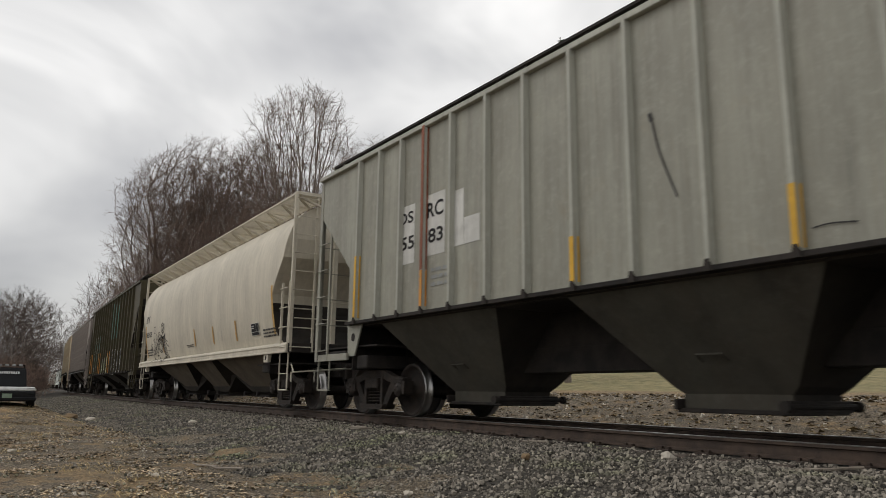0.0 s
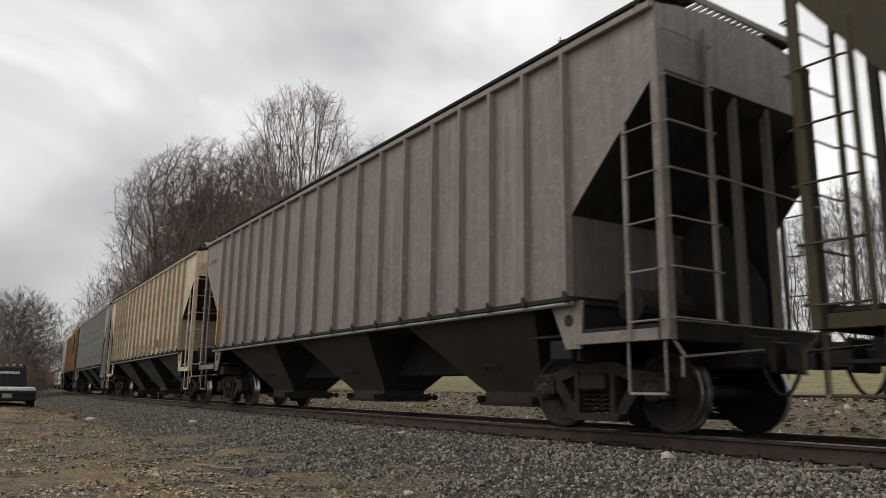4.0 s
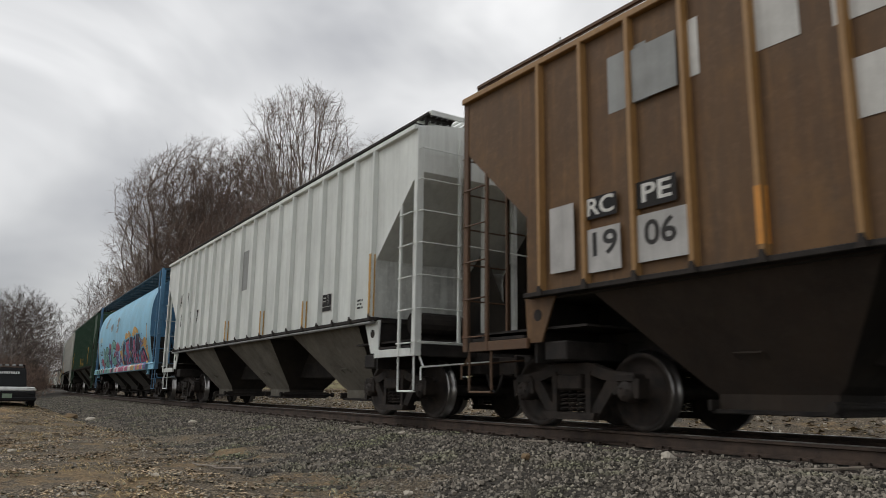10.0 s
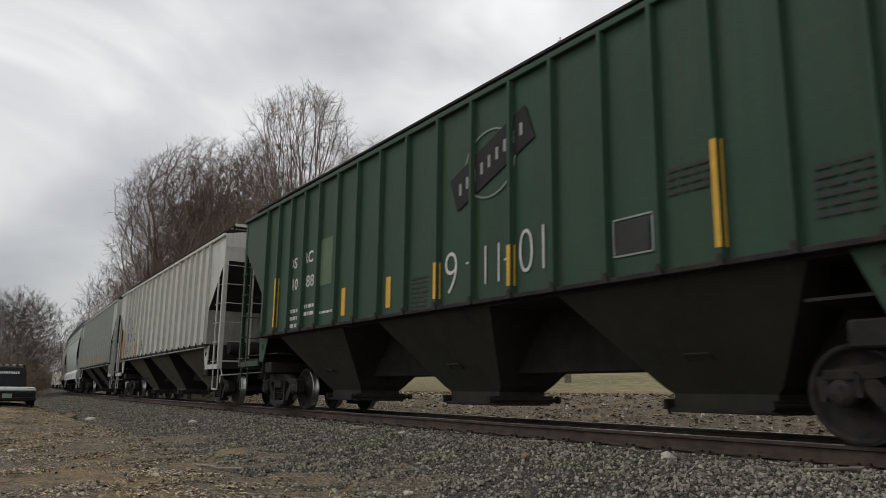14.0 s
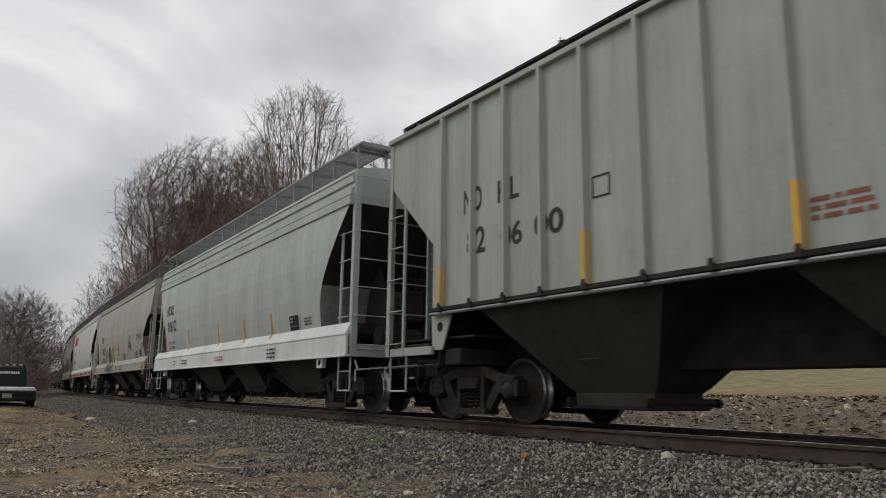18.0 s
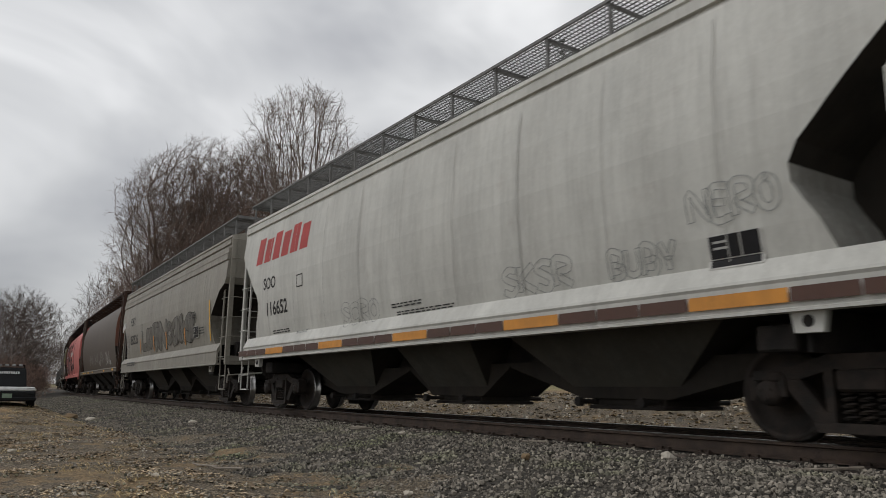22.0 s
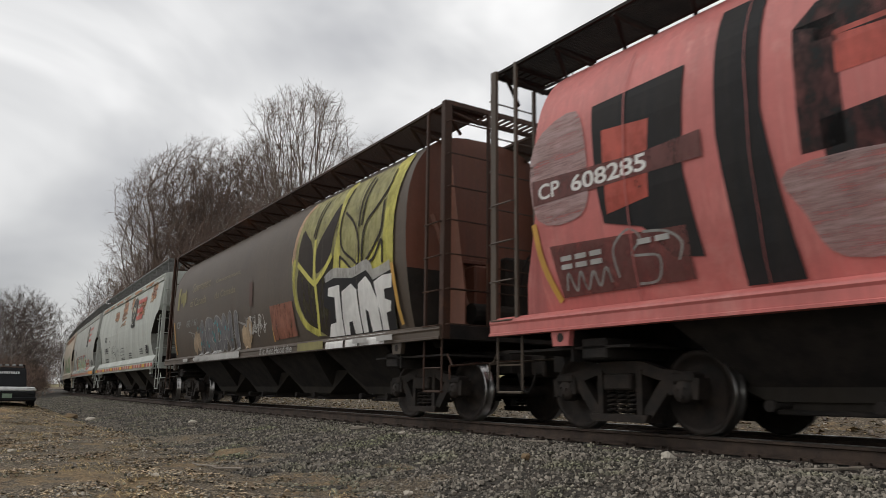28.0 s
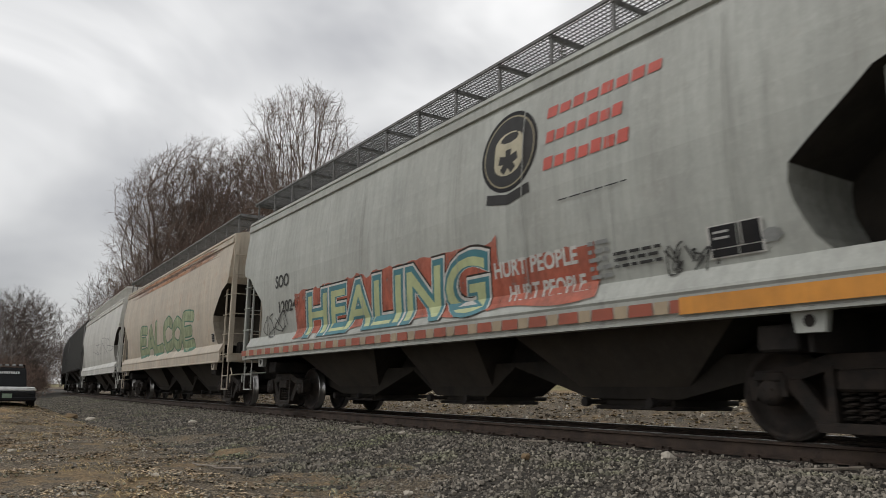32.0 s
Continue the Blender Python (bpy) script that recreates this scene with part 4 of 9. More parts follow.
def shell(car, kind, hb, zb, zt, body, slope, dusty, tall):
    prof = profile(kind, zb, zt) if kind != "rounded" else profile("cylinder", zb, zt)
    inset = end_line(kind, zb, zt, tall)
    smooth_on = kind in ("cylinder", "rounded")
    # two side sheets and a roof
    iz = next((i for i, (n, z) in enumerate(prof) if z >= zt - 1e-4), len(prof) - 1) if kind in ("ribbed", "smooth") else \
        next(i for i, (n, z) in enumerate(prof) if n < 1.2 and z > zb + 1.5)
    for sg in (-1, 1):
        bm = bmesh.new()
        for wall, flip in ((0.0, False), (0.02, True)):
            rows = [[bm.verts.new((e * (hb - inset(z)), sg * (n - wall), z)) for e in (-1, 1)] for n, z in prof[:iz + 1]]
            for a, b in zip(rows, rows[1:]):
                f = bm.faces.new((a[0], a[1], b[1], b[0]) if (sg < 0) != flip else (b[0], b[1], a[1], a[0]))
                f.smooth = smooth_on
        part("side_sheet", bm, body, car)
    bm = bmesh.new()
    rows = []
    for sg in (-1, 1):
        seq = prof[iz:] if sg < 0 else prof[iz:-1][::-1]
        rows += [[bm.verts.new((e * (hb - inset(z)), sg * n, z)) for e in (-1, 1)] for n, z in seq]
    for a, b in zip(rows, rows[1:]):
        f = bm.faces.new((a[0], a[1], b[1], b[0]))
        f.smooth = smooth_on
    part("roof", bm, body, car)
    for e in (-1, 1):
        bm = bmesh.new()
        rows = [[bm.verts.new((e * (hb - inset(z)), y, z)) for y in (-n, n)] for n, z in prof if n > 0.05]
        if smooth_on:
            rows[-1:] = [[bm.verts.new((e * (hb - inset(prof[-1][1])), y, prof[-1][1])) for y in (-0.03, 0.03)]]
        for a, b in zip(rows, rows[1:]):
            bm.faces.new((a[0], a[1], b[1], b[0]) if e < 0 else (a[1], a[0], b[0], b[1]))
        # upright upper sheet, slope with its shade in the colour, dusty wall at the foot
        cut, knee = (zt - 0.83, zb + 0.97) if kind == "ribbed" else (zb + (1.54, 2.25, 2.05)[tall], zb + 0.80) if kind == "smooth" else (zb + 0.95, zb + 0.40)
        # round cars carry the shade tone on the foot wall too
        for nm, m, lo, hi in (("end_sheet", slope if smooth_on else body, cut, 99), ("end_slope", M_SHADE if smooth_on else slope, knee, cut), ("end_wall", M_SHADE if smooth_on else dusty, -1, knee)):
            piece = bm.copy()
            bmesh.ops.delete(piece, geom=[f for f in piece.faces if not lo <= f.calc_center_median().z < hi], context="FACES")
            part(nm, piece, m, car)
        bm.free()
    return prof, inset


def side_n(prof, z):
    for (n0, z0), (n1, z1) in zip(prof, prof[1:]):
        if z <= z1:
            return n0 + (n1 - n0) * max(0.0, (z - z0) / max(1e-6, z1 - z0))
    return prof[-1][0]


def hopper_bays(car, centres, top, ztop, n_top, m, z_low=0.28):
    """Funnel-shaped discharge bays below the body, each with its outlet and gate; top: half the length of a bay's upper edge."""
    for c in centres:
        bm = bmesh.new()
        low = 0.46 * top
        lv = [(top, n_top, ztop), (low, 0.52, 0.52), (low - 0.10, 0.46, 0.44), (low - 0.10, 0.46, z_low)]
        rings = [[bm.verts.new(p) for p in ((c - h, -n, z), (c + h, -n, z), (c + h, n, z), (c - h, n, z))] for h, n, z in lv]
        for r0, r1 in zip(rings, rings[1:]):
            for k in range(4):
                j = (k + 1) % 4
                bm.faces.new((r0[k], r0[j], r1[j], r1[k])[::-1])
        bm.faces.new(rings[-1][::-1])
        bm.faces.new(rings[0])
        bmesh.ops.recalc_face_normals(bm, faces=bm.faces)
        # faces turned along the car get their shade as a darker material
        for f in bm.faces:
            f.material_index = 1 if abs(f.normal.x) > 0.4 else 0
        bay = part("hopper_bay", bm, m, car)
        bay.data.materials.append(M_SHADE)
        w = low - 0.10
        bm = bmesh.new()
        box(bm, c - w - 0.05, c + w + 0.05, -0.54, 0.54, z_low - 0.05, z_low, 0.01)
        for k in (-1, 1):
            box(bm, c + k * (w + 0.03) - 0.025, c + k * (w + 0.03) + 0.025, -0.60, 0.60, z_low - 0.02, z_low + 0.10, 0.01)
        part("outlet_gate", bm, M_UNDER, bay)
        bm = bmesh.new()
        beam(bm, (c + w + 0.05, -0.66, z_low + 0.04), (c + w + 0.05, 0.66, z_low + 0.04), 0.03, 8)
        for sg in (-1, 1):
            beam(bm, (c + w + 0.05, sg * 0.66, z_low + 0.04), (c + w + 0.05, sg * 0.72, z_low + 0.04), 0.06, 10)
        part("gate_shaft", bm, M_UNDER, bay)
        bm = bmesh.new()
        y, z = -(0.52 + (n_top - 0.52) * 0.30) - 0.02, 0.52 + (ztop - 0.52) * 0.30
        tube(bm, [Vector((c + 0.16, y + 0.03, z - 0.07)), Vector((c + 0.16, y - 0.07, z)), Vector((c - 0.16, y - 0.07, z)), Vector((c - 0.16, y + 0.03, z - 0.07))], 0.014, 5)
        part("grab_iron", bm, m, bay)


def flank_ladder(car, e, sg, hb, base, top, metal, highest=9.0):
    """One stile in the cut-out, with rungs across to the corner post."""
    bm = bmesh.new()
    box(bm, *sorted((e * (hb - 0.545), e * (hb - 0.49))), *sorted((sg * 1.47, sg * 1.51)), base, top - 0.05, 0.004)
    beam(bm, (e * (hb - 0.515), sg * 1.49, top - 0.06), (e * (hb - 0.46), sg * 1.46, top + 0.04), 0.022, 6)
    lad = part("ladder", bm, metal, car)
    z = base + 0.20
    while z < min(highest, top - 0.12):
        bm = bmesh.new()
        tube(bm, [Vector((e * (hb - k), sg * y, z + 0.01 * (y < 1.52))) for k, y in ((0.50, 1.51), (0.49, 1.56), (0.06, 1.56), (0.05, 1.51))], 0.012, 5)
        part("rung", bm, metal, lad)
        z += 0.53


def end_ladder(car, e, hb, base, zt, metal):
    """The near end ladder: one stile, the corner post for the other, rungs up to the roof."""
    bm = bmesh.new()
    box(bm, *sorted((e * hb, e * (hb + 0.05))), -0.705, -0.655, base + 0.22, zt - 0.10, 0.004)
    lad = part("ladder", bm, metal, car)
    z = base + 0.22
    while z < zt - 0.12:
        bm = bmesh.new()
        tube(bm, [Vector((e * (hb + k), y, z)) for k, y in ((0.02, -1.47), (0.09, -1.47), (0.09, -0.66), (0.04, -0.66))], 0.012, 5)
        part("rung", bm, metal, lad)
        z += 0.53


def end_gear(car, kind, e, hb, zb, zt, body, metal, sill_h, slope_mat):
    """Platform, posts, ladders, coupler and steps at one end (e: +1 front, -1 rear)."""
    base = 0.98 if kind == "ribbed" else zb - sill_h
    bm = bmesh.new()
    box(bm, *sorted((e * (hb - 0.14), e * hb)), -1.5, 1.5, base, base + 0.22, 0.01)
    box(bm, *sorted((e * (hb - 1.25), e * (hb - 0.14))), -1.46, 1.46, base + 0.14, base + 0.18)
    part("end_platform", bm, metal if kind == "smooth" else M_UNDER, car)
    for sg in (-1, 1):
        # far-side corner posts are near-black: their backlit shade is in the colour
        top = zt - 0.02 if kind in ("ribbed", "smooth") else zt + 0.12
        bm = bmesh.new()
        if kind in ("ribbed", "smooth"):
            box(bm, *sorted((e * (hb - 0.09), e * hb)), *sorted((sg * 1.47, sg * 1.512)), base, top, 0.004)
            box(bm, *sorted((e * hb, e * (hb + 0.018))), *sorted((sg * 1.39, sg * 1.512)), base, top, 0.004)
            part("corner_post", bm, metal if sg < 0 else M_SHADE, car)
            flank_ladder(car, e, sg, hb, base, zt - 1.20 if kind == "ribbed" else zb + (2.2 if car.name.endswith("012") else 1.50), metal)
            if sg < 0:
                end_ladder(car, e, hb, base, zt, metal)
        elif kind == "cylinder":
            box(bm, *sorted((e * (hb - 0.10), e * hb)), *sorted((sg * 1.46, sg * 1.51)), base, top, 0.005)
            box(bm, *sorted((e * hb, e * (hb + 0.018))), *sorted((sg * 1.38, sg * 1.51)), base, top, 0.004)
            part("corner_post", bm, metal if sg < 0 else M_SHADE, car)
            flank_ladder(car, e, sg, hb, base, top - 0.04, metal, 3.4)
            if sg < 0:
                end_ladder(car, e, hb, base, zt + 0.15, metal)
        else:
            box(bm, *sorted((e * (hb - 0.07), e * hb)), *sorted((sg * 1.42, sg * 1.50)), base + 0.2, top, 0.006)
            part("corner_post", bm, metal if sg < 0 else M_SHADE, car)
            ladder(car, "x", (e * (hb - 0.30), sg * 1.49), 0.46, base + 0.02, zb + 1.35, metal, car.name)
            if sg < 0:
                ladder(car, "y", (e * (hb - 0.02), sg * 1.20), 0.50, base + 0.02, top, metal, car.name)
        # step below the sill
        bm = bmesh.new()
        tube(bm, [Vector((e * (hb - k), sg * 1.46, z)) for k, z in ((0.58, base + 0.06), (0.58, 0.46), (0.57, 0.43), (0.09, 0.43), (0.08, 0.46), (0.08, base + 0.06))], 0.017, 6)
        box(bm, *sorted((e * (hb - 0.57), e * (hb - 0.09))), *sorted((sg * 1.42, sg * 1.48)), 0.42, 0.435)
        if base > 1.0:
            beam(bm, (e * (hb - 0.58), sg * 1.46, 0.78), (e * (hb - 0.08), sg * 1.46, 0.78), 0.012, 5)
        part("step", bm, metal, car)
    bm = bmesh.new()
    box(bm, *sorted((e * (hb - 1.44), e * (hb - 1.40))), -1.40, 1.40, 0.80, zb + 0.02)
    box(bm, *sorted((e * (hb - 2.3), e * (hb - 0.1))), -1.38, 1.38, zb - 0.46, zb - 0.43)
    part("bulkhead", bm, M_UNDER, car)
    if kind in ("ribbed", "smooth"):
        for y in ((-0.5, 0.5) if kind == "smooth" else (0.5,)):
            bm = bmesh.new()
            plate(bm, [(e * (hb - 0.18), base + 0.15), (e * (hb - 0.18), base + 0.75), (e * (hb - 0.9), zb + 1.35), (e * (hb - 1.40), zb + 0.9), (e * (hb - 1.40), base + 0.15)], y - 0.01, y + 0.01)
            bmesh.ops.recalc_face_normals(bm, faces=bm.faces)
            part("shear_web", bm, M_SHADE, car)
        # plate added on the far side to darken the gap between cars
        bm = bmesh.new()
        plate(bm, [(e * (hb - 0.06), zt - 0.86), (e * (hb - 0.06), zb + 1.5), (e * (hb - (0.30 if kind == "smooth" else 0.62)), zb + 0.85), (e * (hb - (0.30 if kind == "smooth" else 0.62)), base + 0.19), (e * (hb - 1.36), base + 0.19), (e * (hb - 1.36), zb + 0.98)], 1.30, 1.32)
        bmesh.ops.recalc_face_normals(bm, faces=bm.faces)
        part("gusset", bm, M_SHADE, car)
    if kind == "smooth" and e > 0:
        bm = bmesh.new()
        box(bm, hb - 0.55, hb - 0.12, 0.15, 0.75, base + 0.2, base + 0.95, 0.04)
        beam(bm, (hb - 0.3, -0.8, base + 0.42), (hb - 0.3, 0.1, base + 0.42), 0.19, 12)
        box(bm, hb - 0.30, hb - 0.10, -0.35, 0.10, base + 0.72, base + 1.30, 0.03)
        part("brake_gear", bm, M_SHADE, car)
        bm = bmesh.new()
        ring = [(hb - 0.06, -0.12 + 0.28 * math.cos(k * math.tau / 16), base + 1.55 + 0.28 * math.sin(k * math.tau / 16)) for k in range(17)]
        for a, b in zip(ring, ring[1:]):
            beam(bm, a, b, 0.018, 5)
        for k in (0, 4, 8, 12):
            beam(bm, ring[k], (hb - 0.06, -0.12, base + 1.55), 0.014, 5)
        beam(bm, (hb - 0.2, -0.12, base + 1.55), (hb - 0.05, -0.12, base + 1.55), 0.04, 8)
        part("brake_wheel", bm, M_UNDER, car)
        for k, (y0, y1) in enumerate(((-0.6, -0.25), (0.2, 0.5), (0.55, 0.95))):
            bm = bmesh.new()
            pts = [(hb + 0.02 + 0.10 * math.sin(q * 0.45), y0 + (y1 - y0) * q / 7, base + 0.15 - 0.42 * math.sin(q * 0.45) + 0.5 * (q == 0)) for q in range(8)]
            for a, b in zip(pts, pts[1:]):
                beam(bm, a, b, 0.024, 6)
            part("brake_hose", bm, M_UNDER, car)
    for y, w in (((-0.10, 0.035), (0.55, 0.035)) if kind == "ribbed" else ((0.28, 0.085),) if kind == "smooth" else ((-0.45, 0.05), (0.45, 0.05))):
        bm = bmesh.new()
        box(bm, *sorted((e * (hb - 0.12), e * (hb - 0.02))), y - w, y + w, base + 0.2, zt - 0.5 if kind == "ribbed" else zt - 0.7, 0.005)
        # the pale car's rear posts have shade put into their colour
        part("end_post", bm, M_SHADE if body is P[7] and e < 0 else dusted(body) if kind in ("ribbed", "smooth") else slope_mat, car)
    if kind == "cylinder":
        for y, near, low_out, high_out in ((-0.98, 0.86, 0.16, 0.62), (1.46, 1.02, 0.10, 0.20)):
            # upright webs between the head and the end sill
            bm = bmesh.new()
            plate(bm, [(e * (hb - near), base + 0.2), (e * (hb - low_out), base + 0.2), (e * (hb - low_out), base + 0.75), (e * (hb - high_out), zt - (0.42 if y < 0 else 0.10)), (e * (hb - near), zt - (0.42 if y < 0 else 0.10))], y - 0.012, y + 0.012)
            bmesh.ops.recalc_face_normals(bm, faces=bm.faces)
            part("shear_web", bm, slope_mat, car)
        for sg in (-1, 1):
            bm = bmesh.new()
            beam(bm, (e * (hb - 0.90), sg * 1.15, zb + 1.9), (e * (hb - 0.45), sg * 0.55, zb - 0.1), 0.06, 6)
            part("head_brace", bm, slope_mat, car)
        bm = bmesh.new()
        box(bm, *sorted((e * (hb - 1.00), e * (hb - 0.90))), -0.85, 0.85, zb + 1.15, zb + 1.22, 0.01)
        box(bm, *sorted((e * (hb - 1.02), e * (hb - 0.70))), -0.42, 0.42, zb + 0.10, zb + 1.10, 0.03)
        part("head_frame", bm, slope_mat, car)
        bm = bmesh.new()
        box(bm, *sorted((e * (hb - 0.90), e * (hb - 0.45))), 0.05, 0.80, base + 0.2, zb + 1.25, 0.04)
        beam(bm, (e * (hb - 0.35), -0.75, base + 0.45), (e * (hb - 0.35), 0.1, base + 0.45), 0.17, 12)
        part("brake_reservoir", bm, M_SHADE, car)
        bm = bmesh.new()
        for k in range(10):
            a0, a1 = math.pi * k / 10, math.pi * (k + 1) / 10
            beam(bm, (e * (hb - 0.2), 0.45 - 0.3 * math.cos(a0), zb + 0.6 + 0.7 * math.sin(a0)), (e * (hb - 0.2), 0.45 - 0.3 * math.cos(a1), zb + 0.6 + 0.7 * math.sin(a1)), 0.02, 5)
        part("brake_pipe", bm, M_UNDER, car)
    c = new("coupler", ME_COUPLER)
    c.parent = car
    c.matrix_basis = pose(e * (hb + 0.12), 0, 0, 0, 0, 0 if e > 0 else 180)
    h = new("air_hose", ME_HOSE)
    h.parent = car
    h.matrix_basis = pose(e * (hb + 0.12), 0, 0, 0, 0, 0 if e > 0 else 180)
    bm = bmesh.new()
    beam(bm, (e * (hb + 0.12), -1.45, 0.80), (e * (hb + 0.16), -0.15, 0.92), 0.016, 5)
    beam(bm, (e * (hb + 0.12), -1.45, 0.80), (e * (hb + 0.12), -1.45, 0.60), 0.016, 5)
    beam(bm, (e * (hb + 0.12), -1.40, 0.80), (e * (hb - 0.02), -1.40, 0.98), 0.016, 5)
    part("uncoupling_lever", bm, metal, car)
    bm = bmesh.new()
    for z in ((2.84, 1.18) if kind in ("ribbed", "smooth") else (base + 0.75, base + 1.15)):
        beam(bm, (e * (hb + 0.05), -0.68 if z > 2 else -1.42, z), (e * (hb + 0.05), 1.42, z - 0.06 * (z > 2)), 0.013, 5)
    part("grab_iron", bm, metal, car)


def brake_gear(car, hb, zb, metal):
    """Brake wheel, its housing and the air cylinder on the rear platform."""
    bm = bmesh.new()
    e = -1
    for i in range(20):
        a, b = i * math.tau / 20, (i + 1) * math.tau / 20
        beam(bm, (e * (hb + 0.06), 0.7 + 0.27 * math.cos(a), zb + 0.85 + 0.27 * math.sin(a)), (e * (hb + 0.06), 0.7 + 0.27 * math.cos(b), zb + 0.85 + 0.27 * math.sin(b)), 0.018, 5)
    for i in range(5):
        a = i * math.tau / 5
        beam(bm, (e * (hb + 0.04), 0.7, zb + 0.85), (e * (hb + 0.06), 0.7 + 0.27 * math.cos(a), zb + 0.85 + 0.27 * math.sin(a)), 0.014, 5)
    part("brake_wheel", bm, M_UNDER, car)
    bm = bmesh.new()
    box(bm, -hb, -hb + 0.2, 0.52, 0.88, zb + 0.6, zb + 1.1, 0.03)
    part("brake_housing", bm, M_UNDER, car)
    bm = bmesh.new()
    beam(bm, (hb - 1.0, -0.95, zb - 0.10), (hb - 1.0, 0.0, zb - 0.10), 0.20, 14)
    part("air_cylinder", bm, M_UNDER, car)
    bm = bmesh.new()
    beam(bm, (-hb + 1.0, -0.95, zb - 0.10), (-hb + 1.0, 0.2, zb - 0.10), 0.17, 14)
    part("air_cylinder", bm, M_UNDER, car)


def rib_places(count, shift):
    """Side posts: eighteen that stand closer towards the ends, or sixteen evenly spaced."""
    half = (0.48, 1.39, 2.28, 3.12, 4.00, 4.76, 5.50, 6.25, 7.02) if count == 18 else [0.453 + 0.906 * k for k in range(count // 2)]
    return [shift - h for h in reversed(half)] + [shift + h for h in half]


def rail_car(kind, index, body, zb, zt, label, ribs=18, mid=0.0, hb=8.60, shift=0.12, metal=None, rib_mat=None, bays=3, bay_mat=None, slope=None, walkway=None, sill_mat=None, jack=None, sill_h=0.50):
    """One covered hopper car. It returns the car with the means to lay marks on its side."""
    front, rear = ENDS[index], ENDS[index + 1]
    half = (front - rear) / 2
    hb = hb if kind == "ribbed" else half - (0.60 if kind == "smooth" else 0.58 if kind == "cylinder" else 0.70)
    MIDS[index] = mid
    car = tagged(new("hopper_car"), label, "railway car", "cars of the freight train")
    metal, walkway, slope, bay_mat, sill_mat, rib_mat, jack = metal or body, walkway or metal or body, slope or (M_SHADE if kind in ("ribbed", "smooth") else body), bay_mat or body, sill_mat or body, rib_mat or body, jack or body
    dusty = dusted(body)
    prof, inset = shell(car, kind, hb, zb, zt, body, slope, dusty, {12: 1, 14: 2}.get(index, 0))
    if kind == "ribbed":
        lo = hb - 1.36
        bm = bmesh.new()
        plate(bm, [(-0.045, zb - 0.02), (0.045, zb - 0.02), (0.045, zt - 0.05), (-0.045, zt - 0.05)], 1.50, 1.585)
        for v in bm.verts:
            if v.co.y > 1.55:
                v.co.x *= 0.6
        bmesh.ops.recalc_face_normals(bm, faces=bm.faces)
        me = mesh_of("rib", bm, rib_mat)
        bm = bmesh.new()
        plate(bm, [(-0.05, zb - 0.06), (0.05, zb - 0.06), (0.02, zb + 0.06), (-0.02, zb + 0.06)], 1.50, 1.60)
        foot = mesh_of("rib_foot", bm, M_UNDER)
        for sg in (-1, 1):
            for x in rib_places(ribs, shift):
                r = new("rib", me)
                r.parent = car
                r.matrix_basis = pose(x, 0, 0, 0, 0, 0 if sg > 0 else 180)
                if sg < 0:
                    f = new("foot", foot)
                    f.parent = r
            bm = bmesh.new()
            box(bm, -hb, hb, *sorted((sg * 1.49, sg * 1.575)), zt - 0.075, zt + 0.012, 0.01)
            part("top_chord", bm, rib_mat, car)
            bm = bmesh.new()
            box(bm, -lo, lo, *sorted((sg * 1.40, sg * 1.56)), zb - 0.06, zb, 0.008)
            sill = part("side_sill", bm, M_UNDER if sill_mat is body else sill_mat, car)
            if index in (3, 4, 5, 7, 10, 11):
                bm = bmesh.new()
                beam(bm, (-lo, sg * 1.53, zb - 0.09), (lo, sg * 1.53, zb - 0.09), 0.028, 8)
                part("sill_pipe", bm, M_GALV, sill)
            for e in (-1, 1):
                # jacking plate with its round hole, and the sill stub along the platform
                bm = bmesh.new()
                c = e * (lo - 0.22)
                plate(bm, [(c - 0.26 * e, zb - 0.05), (c + 0.30 * e, zb - 0.05), (c + 0.26 * e, zb - 0.62), (c + 0.0 * e, zb - 0.62)], *sorted((sg * 1.42, sg * 1.45)))
                bmesh.ops.recalc_face_normals(bm, faces=bm.faces)
                jp = part("jacking_plate", bm, jack, car)
                bm = bmesh.new()
                beam(bm, (c + 0.06 * e, sg * 1.44, zb - 0.28), (c + 0.06 * e, sg * 1.455, zb - 0.28), 0.075, 14)
                part("hole", bm, M_UNDER, jp)
                bm = bmesh.new()
                box(bm, *sorted((e * lo, e * (hb - 0.02))), *sorted((sg * 1.44, sg * 1.50)), 0.98, 1.11, 0.006)
                part("end_rail", bm, metal, car)
        hopper_bays(car, (-4.55, 0.10, 4.75), 1.66, zb - 0.03, 1.43, bay_mat)
    else:
        lo = hb - 1.36
        ledge = 0.18 if kind == "smooth" else 0.04
        for sg in (-1, 1):
            bm = bmesh.new()
            low = zb - sill_h
            ring = [(1.40, zb + 0.01), (1.45, zb + 0.01), (1.55, zb - ledge), (1.56, zb - ledge - 0.03), (1.545, zb - ledge - 0.06), (1.545, low + 0.04), (1.565, low + 0.03), (1.565, low), (1.42, low), (1.42, low + 0.03), (1.50, low + 0.05), (1.50, zb - ledge - 0.08), (1.40, zb - 0.05)]
            reach = hb - (0.53 if kind == "smooth" and index != 12 else 0.02)
            if kind == "smooth":
                ring = [(n + 0.05, z) for n, z in ring]
            ends = [[bm.verts.new((x, sg * n, z)) for n, z in ring] for x in (-reach, reach)]
            for i in range(len(ring)):
                j = (i + 1) % len(ring)
                bm.faces.new((ends[0][i], ends[0][j], ends[1][j], ends[1][i]))
            bm.faces.new(ends[0])
            bm.faces.new(ends[1][::-1])
            bmesh.ops.recalc_face_normals(bm, faces=bm.faces)
            part("side_sill", bm, sill_mat, car)
